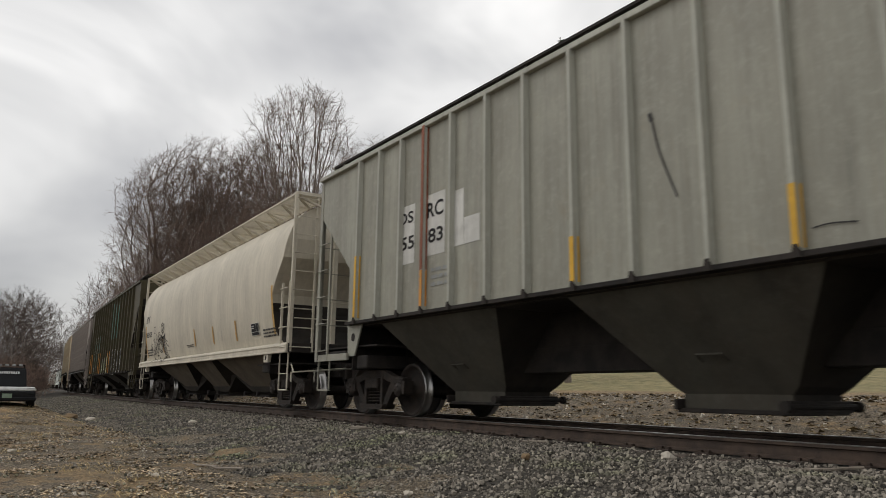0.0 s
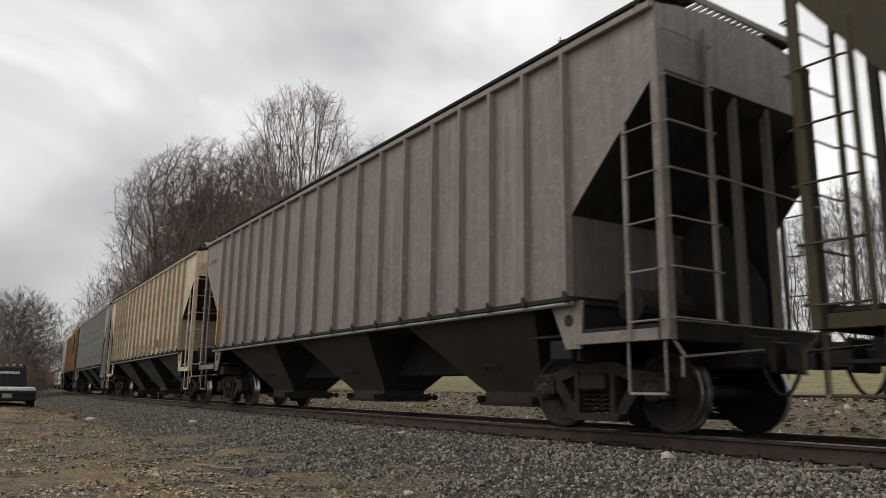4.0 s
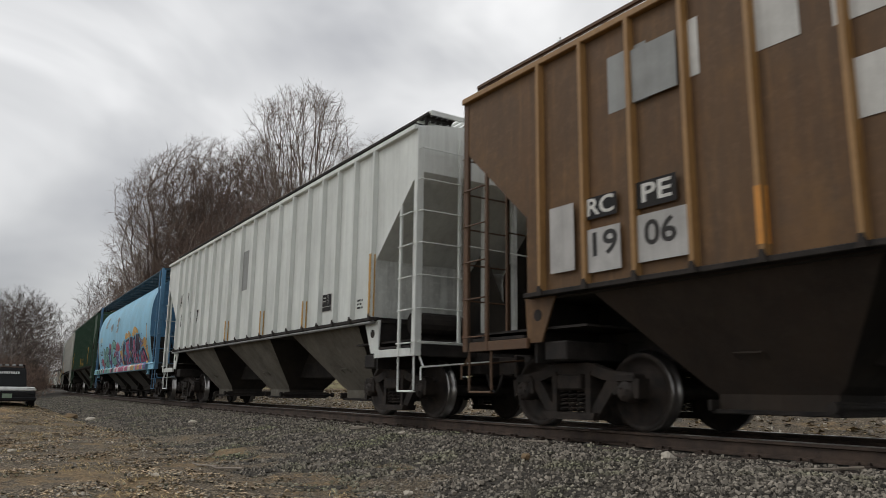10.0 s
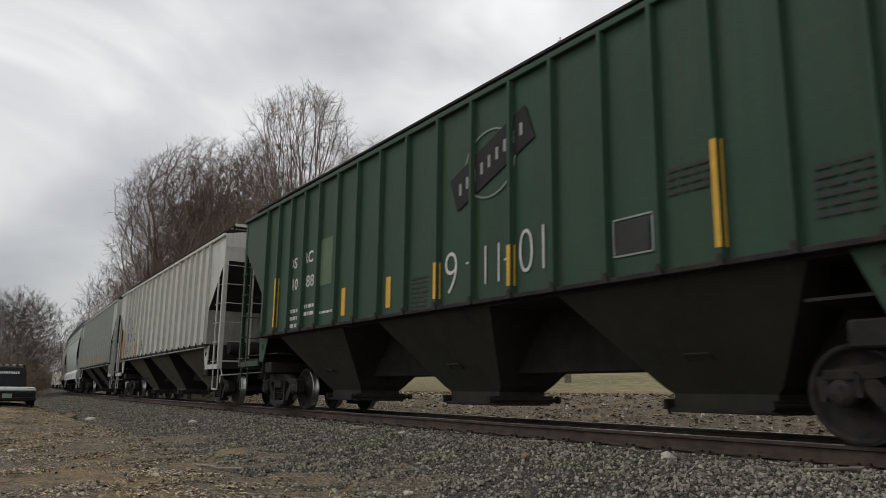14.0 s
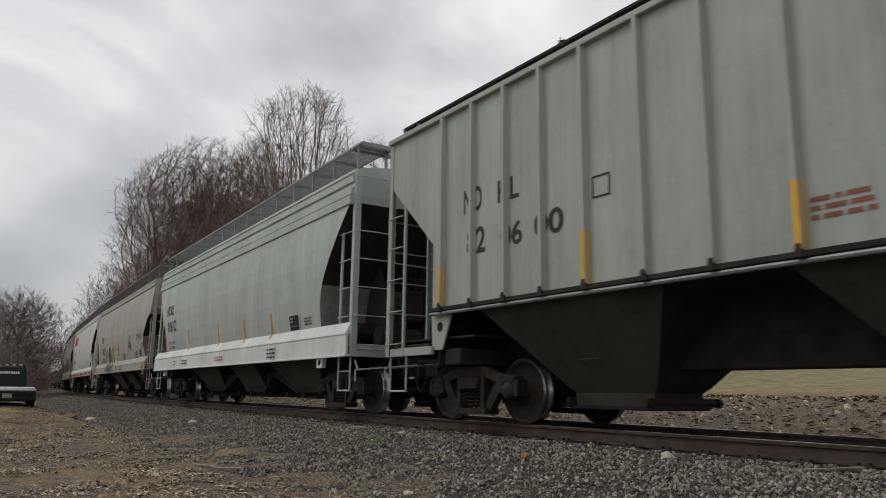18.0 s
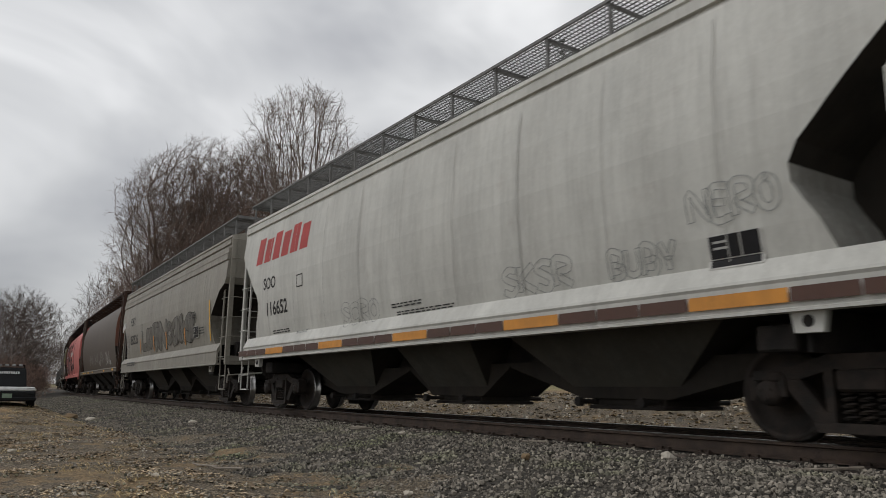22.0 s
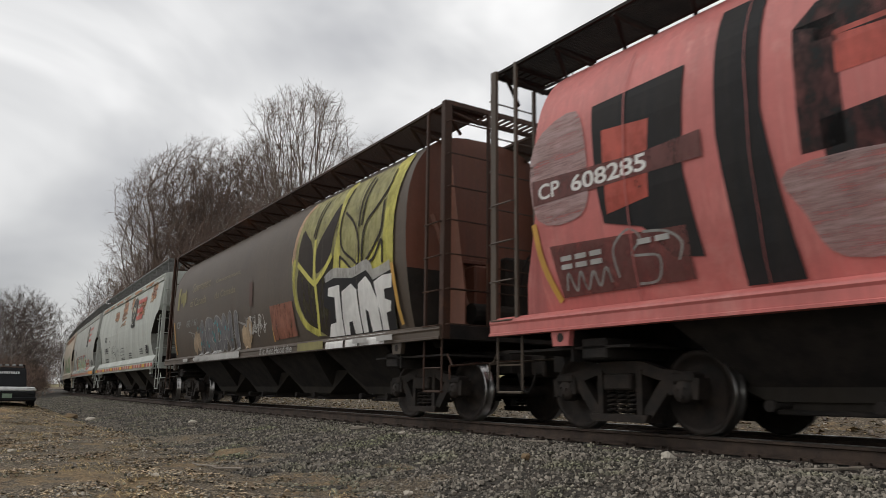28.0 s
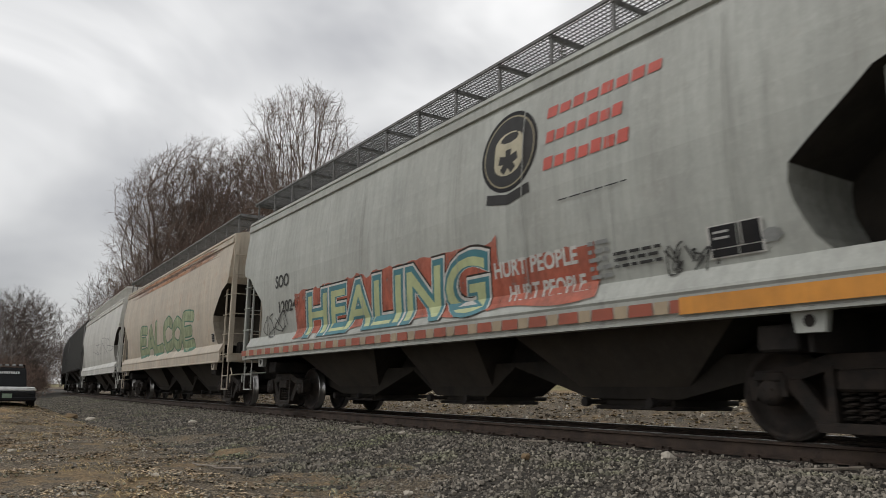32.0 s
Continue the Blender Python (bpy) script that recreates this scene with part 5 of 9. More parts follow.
            for e in (-1, 1):
                bm = bmesh.new()
                c = e * (hb - 1.35)
                plate(bm, [(c - 0.16, zb - sill_h), (c + 0.16, zb - sill_h), (c + 0.13, zb - sill_h - 0.18), (c - 0.13, zb - sill_h - 0.18)], *sorted((sg * 1.44, sg * 1.52)))
                bmesh.ops.recalc_face_normals(bm, faces=bm.faces)
                jp = part("jacking_plate", bm, sill_mat, car)
                bm = bmesh.new()
                beam(bm, (c, sg * 1.51, zb - sill_h - 0.08), (c, sg * 1.525, zb - sill_h - 0.08), 0.055, 12)
                part("hole", bm, M_UNDER, jp)
        cells = ((-6.10, -1.30, -3.50), (-1.30, 1.60, 0.15), (1.60, 6.40, 3.80)) if bays == 3 else ((-6.15, -2.85, -4.50), (-2.85, 0.45, -1.20), (0.45, 3.75, 2.10), (3.75, 6.90, 5.40))
        for x0, x1, c in cells:
            # side sheets that lean in towards the outlet, and the trough that meets its neighbours low down
            bm = bmesh.new()
            for lv in (((x0 + 0.22, x1 - 0.22, 1.38, zb - 0.10), (c - 0.85, c + 0.85, 0.56, 0.50), (c - 0.60, c + 0.60, 0.50, 0.36), (c - 0.60, c + 0.60, 0.50, 0.28)),
                       ((x0 - 0.01, x1 + 0.01, 0.60, 0.86), (x0 + 0.02, x1 - 0.02, 0.60, 0.79), (c - 0.72, c + 0.72, 0.56, 0.37))):
                rings = [[bm.verts.new(q) for q in ((a, -n, z), (b, -n, z), (b, n, z), (a, n, z))] for a, b, n, z in lv]
                for r0, r1 in zip(rings, rings[1:]):
                    for q in range(4):
                        bm.faces.new((r0[q], r0[(q + 1) % 4], r1[(q + 1) % 4], r1[q])[::-1])
                bm.faces.new(rings[-1][::-1])
                bm.faces.new(rings[0])
            bmesh.ops.recalc_face_normals(bm, faces=bm.faces)
            # shade put into the material: faces along the car, and the low trough
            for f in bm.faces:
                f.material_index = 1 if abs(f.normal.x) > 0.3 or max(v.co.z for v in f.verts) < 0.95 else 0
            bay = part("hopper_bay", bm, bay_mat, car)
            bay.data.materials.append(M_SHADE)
            bm = bmesh.new()
            box(bm, c - 0.62, c + 0.62, -0.56, 0.56, 0.24, 0.29, 0.01)
            for k in (-1, 1):
                beam(bm, (c + k * 0.52, -0.80, 0.33), (c + k * 0.52, 0.80, 0.33), 0.03, 8)
                beam(bm, (c + k * 0.52, -0.86, 0.33), (c + k * 0.52, -0.78, 0.33), 0.06, 10)
            part("outlet_gate", bm, M_UNDER, bay)
    if index in (12, 15):
        for z0, z1 in ((zt - 0.70, zt - 0.53), (zt - 0.51, zt - 0.36)):
            bm = bmesh.new()
            n0 = side_n(prof, z0)
            box(bm, -hb + 0.06, hb - 0.06, -n0 - 0.035, -n0 + 0.06, z0, z1, 0.01)
            part("cornice_band", bm, body, car)
    # dark sheet across the underside, standing in for the shade between the bays
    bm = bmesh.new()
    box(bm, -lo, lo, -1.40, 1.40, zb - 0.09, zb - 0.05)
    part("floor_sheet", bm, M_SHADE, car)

    # centre sill, bolsters
    bm = bmesh.new()
    box(bm, -hb - 0.1, hb + 0.1, -0.30, 0.30, 0.72, 1.08, 0.01)
    # filler up to the body, added to keep the underside black
    box(bm, -lo, lo, -0.28, 0.28, 1.08, zb - 0.09)
    for e in (-1, 1):
        box(bm, *sorted((e * (hb - 1.95), e * (hb - 1.55))), -1.38, 1.38, 0.82, 1.06, 0.02)
    part("centre_sill", bm, M_UNDER, car)
    for e in (-1, 1):
        end_gear(car, kind, e, hb, zb, zt, body, metal, sill_h, slope)
        rigged_truck(car, e * (7.05 if kind == "ribbed" else half - 2.10) + 0.34 - mid)
    brake_gear(car, hb, zb, metal)
    # roof walkway
    if kind == "ribbed":
        key, args = ("rw", round(hb, 2), walkway.name, zt), (hb - 0.05, 0.72, 1.26, zt + 0.29, walkway if walkway is not body else M_UNDER, 14, 0.22, False)
    elif kind == "smooth":
        key, args = ("sw", round(hb, 2), walkway.name, zt), (hb - 0.05, 0.74, 1.41, zt + 0.53, walkway, 14, 0.50, False)
    else:
        key, args = ("cw", round(hb, 2), walkway.name, zt), (hb - 0.02, 0.66, 1.44, zt + 0.10, walkway, 16, 0.30, index != 8)
    me = cached(key, lambda: grating_mesh(*args))
    for r in (0, 180):
        w = new("running_board", me)
        w.parent = car
        w.matrix_basis = pose(0, 0, 0, 0, 0, r)
    for e in (-1, 1):
        bm = bmesh.new()
        z = args[3]
        for i in range(24):
            y = -args[2] + 2 * args[2] * i / 23
            box(bm, *sorted((e * (hb - 0.45), e * (hb + 0.02))), y - 0.012, y + 0.012, z - 0.015, z + 0.02)
        box(bm, *sorted((e * (hb - 0.02), e * (hb + 0.02))), -args[2], args[2], z - 0.05, z + 0.025)
        box(bm, *sorted((e * (hb - 0.47), e * (hb - 0.43))), -args[2], args[2], z - 0.05, z + 0.025)
        part("end_walkway", bm, walkway, car)
    bm = bmesh.new()
    top = zt - 0.06 if kind == "cylinder" else zt + 0.12
    box(bm, -hb + 1.3, hb - 1.3, -0.26, 0.26, top, top + 0.14, 0.04)
    part("hatch_cover", bm, body, car)
    FLEET.append((car, (front + rear) / 2 + mid, half - 2.10))
    return car, prof, hb


# coupling places of the train, metres along the track at 0 s
ENDS = [6.5, -11.8, -29.4, -47.9, -66.6, -84.95, -103.7, -122.0, -140.7, -158.9, -178.3, -196.88, -215.6, -232.8, -250.0, -267.5, -285.0, -303.5, -321.86,
        -340.6, -358.33, -375.6, -393.2, -411.0, -428.8, -446.6, -464.4, -482.2]


def travelled(t):
    q = (t - 16) / 16
    u = min(4.6, max(0.0, t - 26))
    return 11.3404 * t - 0.3476 * q * q * 16 - 0.1872 * q ** 3 * 16 + 0.075 * u * u + 0.69 * max(0.0, t - 30.6)


# ---- the train ----
P = {
    0: paint("paint_sage_grey", (0.345, 0.34, 0.28), 0.5, 0.3, (0.26, 0.2, 0.12)),
    1: paint("paint_cream", (0.62, 0.565, 0.455), 0.28, 0.1),
    2: paint("paint_olive_black", (0.062, 0.053, 0.028), 0.45, 0.3, (0.10, 0.07, 0.035), spec=0.15),
    3: paint("paint_mauve_grey", (0.29, 0.25, 0.222), 0.9, 0.3),
    4: paint("paint_buff", (0.73, 0.63, 0.45), 0.35, 1.0, (0.36, 0.17, 0.07)),
    5: paint("paint_blue_grey", (0.315, 0.342, 0.338), 0.35, 0.3, (0.25, 0.14, 0.06)),
    6: paint("paint_brown", (0.140, 0.078, 0.037), 0.7, 0.8, (0.19, 0.105, 0.042), spec=0.2),
    7: paint("paint_pale_grey", (0.75, 0.78, 0.74), 0.22, 0.08),
    8: paint("paint_sky_blue", (0.25, 0.56, 0.76), 0.22, 0.25, (0.42, 0.24, 0.14)),
    9: paint("paint_dark_green", (0.036, 0.078, 0.049), 0.35, 0.1, spec=0.15),
    10: paint("paint_warm_white", (0.56, 0.55, 0.50), 0.35, 0.15),
    11: paint("paint_green_grey", (0.41, 0.44, 0.395), 0.3, 0.12),
    12: paint("paint_mint_grey", (0.465, 0.51, 0.47), 0.25, 0.05),
    13: paint("paint_ivory_grey", (0.405, 0.38, 0.33), 0.35, 0.12),
    14: paint("paint_white_grey", (0.62, 0.615, 0.57), 0.25, 0.08),
    15: paint("paint_stone_grey", (0.30, 0.28, 0.235), 0.5, 0.1),
    16: paint("paint_dark_brown", (0.085, 0.062, 0.044), 0.5, 0.3, (0.12, 0.07, 0.04), spec=0.4),
    17: paint("paint_faded_red", (0.62, 0.17, 0.155), 0.30, 0.55, (0.62, 0.30, 0.26)),
    19: paint("paint_steel_grey", (0.50, 0.53, 0.485), 0.3, 0.25, (0.30, 0.14, 0.07)),
    20: paint("paint_slate_grey", (0.46, 0.475, 0.435), 0.4, 0.08),
    21: paint("paint_cream_rusted", (0.55, 0.48, 0.38), 0.35, 0.6, (0.38, 0.2, 0.1)),
    23: paint("paint_charcoal", (0.10, 0.10, 0.095), 0.4, 0.2),
}
M_MAROON = paint("paint_maroon_rust", (0.18, 0.066, 0.038), 0.4, 0.5)
M_DARK_RUST = paint("ladder_dark_rust", (0.055, 0.028, 0.019), 0.4, 0.5, spec=0.2)
M_OCHRE = paint("paint_ochre", (0.35, 0.19, 0.060), 0.5, 0.6, (0.16, 0.075, 0.025))
M_RUNG6 = paint("ladder_rust_brown", (0.13, 0.075, 0.045), 0.5, 0.5, spec=0.2)
M_RIB0 = paint("rib_pale_sage", (0.45, 0.45, 0.385), 0.45, 0.25, (0.26, 0.2, 0.12))
M_RIB5 = paint("rib_rusted_grey", (0.33, 0.34, 0.31), 0.4, 0.9, (0.22, 0.12, 0.05))
M_RIB4 = paint("rib_rusted_buff", (0.44, 0.37, 0.25), 0.5, 0.9, (0.26, 0.13, 0.05))
M_BLUE_GRATE = mat("grating_blue", (0.022, 0.060, 0.090), (0.035, 0.085, 0.12), 5, 0.7, grime=0.4)
M_BLUE_END = paint("paint_mid_blue", (0.075, 0.22, 0.38), 0.5, 0.2)
# bay colours cut down for grime and for shade under the body
GRIME_SHADE = {k: mat("grime_shade_bay_%d" % k, (c[0] * 0.20 + 0.012, c[1] * 0.185 + 0.010, c[2] * 0.16 + 0.008), (c[0] * 0.10 + 0.010, c[1] * 0.09 + 0.008, c[2] * 0.075 + 0.006), 1.4, 0.85, grime=0.5)
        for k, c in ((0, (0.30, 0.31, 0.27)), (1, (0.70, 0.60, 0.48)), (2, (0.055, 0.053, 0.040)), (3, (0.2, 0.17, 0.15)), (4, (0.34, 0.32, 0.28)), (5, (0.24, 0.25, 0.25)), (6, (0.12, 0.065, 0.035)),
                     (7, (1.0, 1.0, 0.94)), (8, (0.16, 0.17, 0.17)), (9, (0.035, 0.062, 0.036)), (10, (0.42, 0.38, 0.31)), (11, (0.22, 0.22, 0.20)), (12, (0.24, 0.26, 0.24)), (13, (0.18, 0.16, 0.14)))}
CARS = {}
CARS[0] = rail_car("ribbed", 0, P[0], 1.67, 4.74, "sage-grey covered hopper car with ribbed sides", mid=0.20, shift=0.18, rib_mat=M_RIB0, bay_mat=GRIME_SHADE[0])
CARS[1] = rail_car("rounded", 1, P[1], 1.45, 4.72, "cream round-sided covered hopper car with scribbled side", bay_mat=GRIME_SHADE[1], sill_h=0.22)
CARS[2] = rail_car("ribbed", 2, P[2], 1.16, 4.92, "olive-black ribbed hopper car with teal patches", ribs=16, mid=0.18, hb=8.42, shift=0.0, slope=M_SHADE, metal=P[2], bay_mat=GRIME_SHADE[2])
CARS[3] = rail_car("ribbed", 3, P[3], 1.56, 4.72, "mauve-grey ribbed hopper car streaked with dirt", mid=0.28, shift=0.14, slope=M_SHADE, bay_mat=GRIME_SHADE[3])
CARS[4] = rail_car("ribbed", 4, P[4], 1.66, 4.74, "buff ribbed hopper car streaked with orange rust", mid=0.30, shift=0.14, rib_mat=M_RIB4, bay_mat=GRIME_SHADE[4])
CARS[5] = rail_car("ribbed", 5, P[5], 1.66, 4.76, "blue-grey ribbed hopper car with rusty ribs", mid=0.24, shift=0.14, rib_mat=M_RIB5, bay_mat=GRIME_SHADE[5])
CARS[6] = rail_car("ribbed", 6, P[6], 1.67, 4.74, "rust-brown ribbed hopper car with patched panels", mid=0.18, slope=M_SHADE, bay_mat=GRIME_SHADE[6], rib_mat=M_OCHRE, metal=M_RUNG6)
CARS[7] = rail_car("ribbed", 7, P[7], 1.69, 4.78, "pale grey ribbed hopper car with orange stripes", mid=0.17, shift=0.14, slope=P[7], bay_mat=GRIME_SHADE[7])
CARS[8] = rail_car("cylinder", 8, P[8], 1.40, 4.76, "sky-blue cylindrical hopper car covered in bright spray paint", mid=0.12, metal=M_BLUE_END, slope=M_BLUE_END, walkway=M_BLUE_GRATE, bays=4, bay_mat=GRIME_SHADE[8], sill_h=0.27, sill_mat=P[8])
CARS[9] = rail_car("ribbed", 9, P[9], 1.70, 4.76, "dark green ribbed hopper car with yellow stripes", mid=0.10, slope=M_SHADE, bay_mat=GRIME_SHADE[9])
CARS[10] = rail_car("ribbed", 10, P[10], 1.71, 4.76, "dirty off-white ribbed hopper car with black tags", mid=0.10, shift=0.10, bay_mat=GRIME_SHADE[10])
CARS[11] = rail_car("ribbed", 11, P[11], 1.67, 4.72, "grey-green ribbed hopper car with yellow stripes", mid=0.08, shift=0.09, bay_mat=GRIME_SHADE[11])
CARS[12] = rail_car("smooth", 12, P[12], 1.66, 4.60, "mint-grey smooth-sided hopper car", mid=0.14, sill_mat=P[7], walkway=M_GALV, bay_mat=GRIME_SHADE[12], sill_h=0.62)
CARS[13] = rail_car("smooth", 13, P[13], 1.64, 4.60, "ivory-grey smooth hopper car with painted tags", bay_mat=GRIME_SHADE[13], walkway=M_GRATE, slope=M_SHADE)
CARS[14] = rail_car("smooth", 14, P[14], 1.64, 4.60, "white-grey smooth hopper car with red marks", walkway=M_GRATE, slope=M_SHADE, bay_mat=GRIME_SHADE[12])
CARS[15] = rail_car("smooth", 15, P[15], 1.66, 4.62, "dirty stone-grey smooth hopper car with outlined tags", walkway=M_GRATE, slope=M_SHADE, bay_mat=GRIME_SHADE[13], sill_h=0.58)
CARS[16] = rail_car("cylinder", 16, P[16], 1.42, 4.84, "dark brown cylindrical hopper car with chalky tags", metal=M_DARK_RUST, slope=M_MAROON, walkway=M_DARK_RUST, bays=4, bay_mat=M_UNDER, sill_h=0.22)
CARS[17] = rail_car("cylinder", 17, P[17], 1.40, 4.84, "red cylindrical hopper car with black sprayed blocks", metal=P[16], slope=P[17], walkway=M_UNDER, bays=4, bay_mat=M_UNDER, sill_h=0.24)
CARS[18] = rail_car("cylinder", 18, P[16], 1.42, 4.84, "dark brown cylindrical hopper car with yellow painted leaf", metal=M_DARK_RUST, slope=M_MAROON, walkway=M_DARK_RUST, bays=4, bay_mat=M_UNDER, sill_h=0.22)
CARS[19] = rail_car("smooth", 19, P[19], 1.64, 4.62, "steel-grey smooth hopper car with brushed rust marks", walkway=M_GRATE, slope=M_SHADE, bay_mat=GRIME_SHADE[13])
CARS[20] = rail_car("smooth", 20, P[20], 1.64, 4.62, "slate-grey smooth hopper car with painted blue letters", walkway=M_GRATE, slope=M_SHADE, bay_mat=GRIME_SHADE[13])
CARS[21] = rail_car("smooth", 21, P[21], 1.64, 4.62, "rust-stained cream smooth hopper car", bay_mat=GRIME_SHADE[13], walkway=M_GRATE, slope=M_SHADE)
CARS[22] = rail_car("smooth", 22, P[14], 1.64, 4.62, "white-grey smooth hopper car", bay_mat=GRIME_SHADE[13])
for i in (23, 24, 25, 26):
    CARS[i] = rail_car("ribbed", i, P[23], 1.66, 4.7, "dark grey ribbed hopper car", bay_mat=GRIME_SHADE[2])


# ---- marks, stripes and spray paint on the car sides ----
def coat(name, c, rough=0.6):
    return mat("coat_" + name, c, tuple(v * 0.8 for v in c), 2.2, rough, grime=0.25, spec=0.12 if max(c) < 0.06 else 0.5)


COATS = {n: coat(n, c) for n, c in {
    "white": (0.66, 0.65, 0.61), "black": (0.022, 0.022, 0.024), "dark": (0.05, 0.05, 0.05), "grey": (0.30, 0.31, 0.30), "greyw": (0.48, 0.47, 0.45), "yellow": (0.78, 0.44, 0.03),
    "orange": (0.72, 0.30, 0.04), "ochre": (0.55, 0.31, 0.07), "rustred": (0.27, 0.075, 0.03), "rustpale": (0.52, 0.24, 0.10), "rustsoft": (0.38, 0.26, 0.20), "rust": (0.26, 0.105, 0.045),
    "teal": (0.065, 0.19, 0.165), "green": (0.22, 0.33, 0.12), "buff": (0.46, 0.38, 0.27), "pale": (0.50, 0.52, 0.52), "maroon": (0.085, 0.035, 0.022), "darkgreen": (0.02, 0.05, 0.045),
    "ochreblob": (0.48, 0.29, 0.09), "cream": (0.52, 0.47, 0.33), "pinkred": (0.46, 0.09, 0.15), "teal2": (0.07, 0.30, 0.32), "purple": (0.12, 0.07, 0.22), "lime": (0.52, 0.58, 0.30),
    "navy": (0.03, 0.045, 0.12), "sagegreen": (0.09, 0.14, 0.07), "navyblue": (0.07, 0.10, 0.15), "green2": (0.06, 0.20, 0.12), "pinktan": (0.44, 0.29, 0.24),
    "butter": (0.66, 0.54, 0.30), "tan": (0.42, 0.33, 0.22), "cpred": (0.48, 0.035, 0.03), "paleg": (0.34, 0.34, 0.32),
    "mauve": (0.26, 0.13, 0.13), "olive": (0.26, 0.23, 0.08), "peach": (0.60, 0.38, 0.22), "signred": (0.60, 0.10, 0.07), "brickred": (0.36, 0.085, 0.045),
    "tealblue": (0.05, 0.21, 0.25), "leaf": (0.62, 0.57, 0.11), "brightred": (0.42, 0.06, 0.05), "tapecream": (0.62, 0.52, 0.36), "rustwash": (0.40, 0.27, 0.17), "dimcream": (0.30, 0.26, 0.16), "paleleaf": (0.36, 0.42, 0.24), "faint": (0.20, 0.24, 0.20), "leafdim": (0.36, 0.335, 0.125), "soot": (0.035, 0.027, 0.022), "soot2": (0.045, 0.022, 0.05), "cyan": (0.10, 0.42, 0.60), "hotpink": (0.52, 0.09, 0.20), "violet": (0.14, 0.07, 0.26), "blue3": (0.05, 0.11, 0.34), "deadgrey": (0.17, 0.165, 0.175), "creamblue": (0.42, 0.54, 0.52), "wine": (0.32, 0.055, 0.10), "rustbrick": (0.30, 0.10, 0.055), "rustsoft2": (0.46, 0.34, 0.22), "peachdim": (0.50, 0.36, 0.22), "amber": (0.62, 0.34, 0.06), "seafoam": (0.16, 0.44, 0.38), "rustwash8": (0.40, 0.42, 0.42), "washred": (0.50, 0.115, 0.06), "fieldred": (0.52, 0.085, 0.055), "platered": (0.135, 0.035, 0.030), "pinkgrey": (0.42, 0.28, 0.27), "slate": (0.165, 0.152, 0.128), "chalkwhite": (0.84, 0.83, 0.80)}.items()}
LAYER = {}
FADED = {}


def worn(m):
    """Rust rubbed on thinly, in fine level streaks."""
    key = m.name + "_streaks"
    if key not in FADED:
        f = FADED[key] = faded(m).copy()
        for n in f.node_tree.nodes:
            if n.type == "MAPPING" and tuple(round(c, 2) for c in n.inputs["Scale"].default_value) == (2.0, 2.0, 0.9):
                n.inputs["Scale"].default_value = (0.6, 0.6, 5.5)
            if n.type == "MAP_RANGE" and abs(n.inputs[4].default_value - 0.55) < 1e-4:
                n.inputs[1].default_value, n.inputs[2].default_value, n.inputs[3].default_value, n.inputs[4].default_value = 0.42, 0.70, 0.0, 0.85
    return FADED[key]


def faded(m):
    """The same coat weathered thin, so that the car's paint shows through it in patches."""
    if m.name not in FADED:
        f = FADED[m.name] = m.copy()
        t = f.node_tree
        p, out = t.nodes["Principled BSDF"], t.nodes["Material Output"]
        co, mp, n, r, clear, mx = (t.nodes.new(k) for k in ("ShaderNodeTexCoord", "ShaderNodeMapping", "ShaderNodeTexNoise", "ShaderNodeMapRange", "ShaderNodeBsdfTransparent", "ShaderNodeMixShader"))
        mp.inputs["Scale"].default_value = (2.0, 2.0, 0.9)
        n.inputs["Scale"].default_value, n.inputs["Detail"].default_value, n.inputs["Roughness"].default_value = 2.6, 9.0, 0.72
        r.inputs[1].default_value, r.inputs[2].default_value, r.inputs[3].default_value, r.inputs[4].default_value = 0.42, 0.70, 0.02, 0.55
        t.links.new(co.outputs["Object"], mp.inputs["Vector"])
        t.links.new(mp.outputs[0], n.inputs["Vector"])
        t.links.new(n.outputs["Fac"], r.inputs[0])
        t.links.new(r.outputs[0], mx.inputs[0])
        t.links.new(p.outputs[0], mx.inputs[1])
        t.links.new(clear.outputs[0], mx.inputs[2])
        t.links.new(mx.outputs[0], out.inputs["Surface"])
    return FADED[m.name]


PLY = [0]


def ply():
    """A hair's breadth of lift, so that overlapping strokes of one figure never share a plane."""
    PLY[0] = (PLY[0] + 1) % 50
    return PLY[0] * 0.00001


def surface_n(index, z):
    car, prof, hb = CARS[index]
    zb = prof[0][1]
    ribbed = index not in ROUND_OR_SMOOTH
    if not ribbed and z < zb:
        led = 0.18 if index in SMOOTH else 0.04
        return (1.50 if index in SMOOTH else 1.45) + 0.115 * min(1.0, (zb - z) / led)
    return side_n(prof, z)


SMOOTH = (12, 13, 14, 15, 19, 20, 21, 22)
ROUND_OR_SMOOTH = (*SMOOTH, 1, 8, 16, 17, 18)


def islands(verts, faces):
    """Split a flat figure into its separate pieces."""
    root = list(range(len(verts)))

    def top(i):
        while root[i] != i:
            root[i] = root[root[i]]
            i = root[i]
        return i
    for f in faces:
        for i in f[1:]:
            root[top(i)] = top(f[0])
    out = {}
    for f in faces:
        out.setdefault(top(f[0]), []).append(f)
    for fs in out.values():
        used = sorted({i for f in fs for i in f})
        at = {i: k for k, i in enumerate(used)}
        yield [verts[i] for i in used], [tuple(at[i] for i in f) for f in fs]


def lay_apart(index, name, verts, faces, material):
    """Each character or bar as a part of its own, all in one layer."""
    for k, (v, f) in enumerate(islands(verts, faces)):
        lay(index, name, v, f, material, fresh=k == 0)


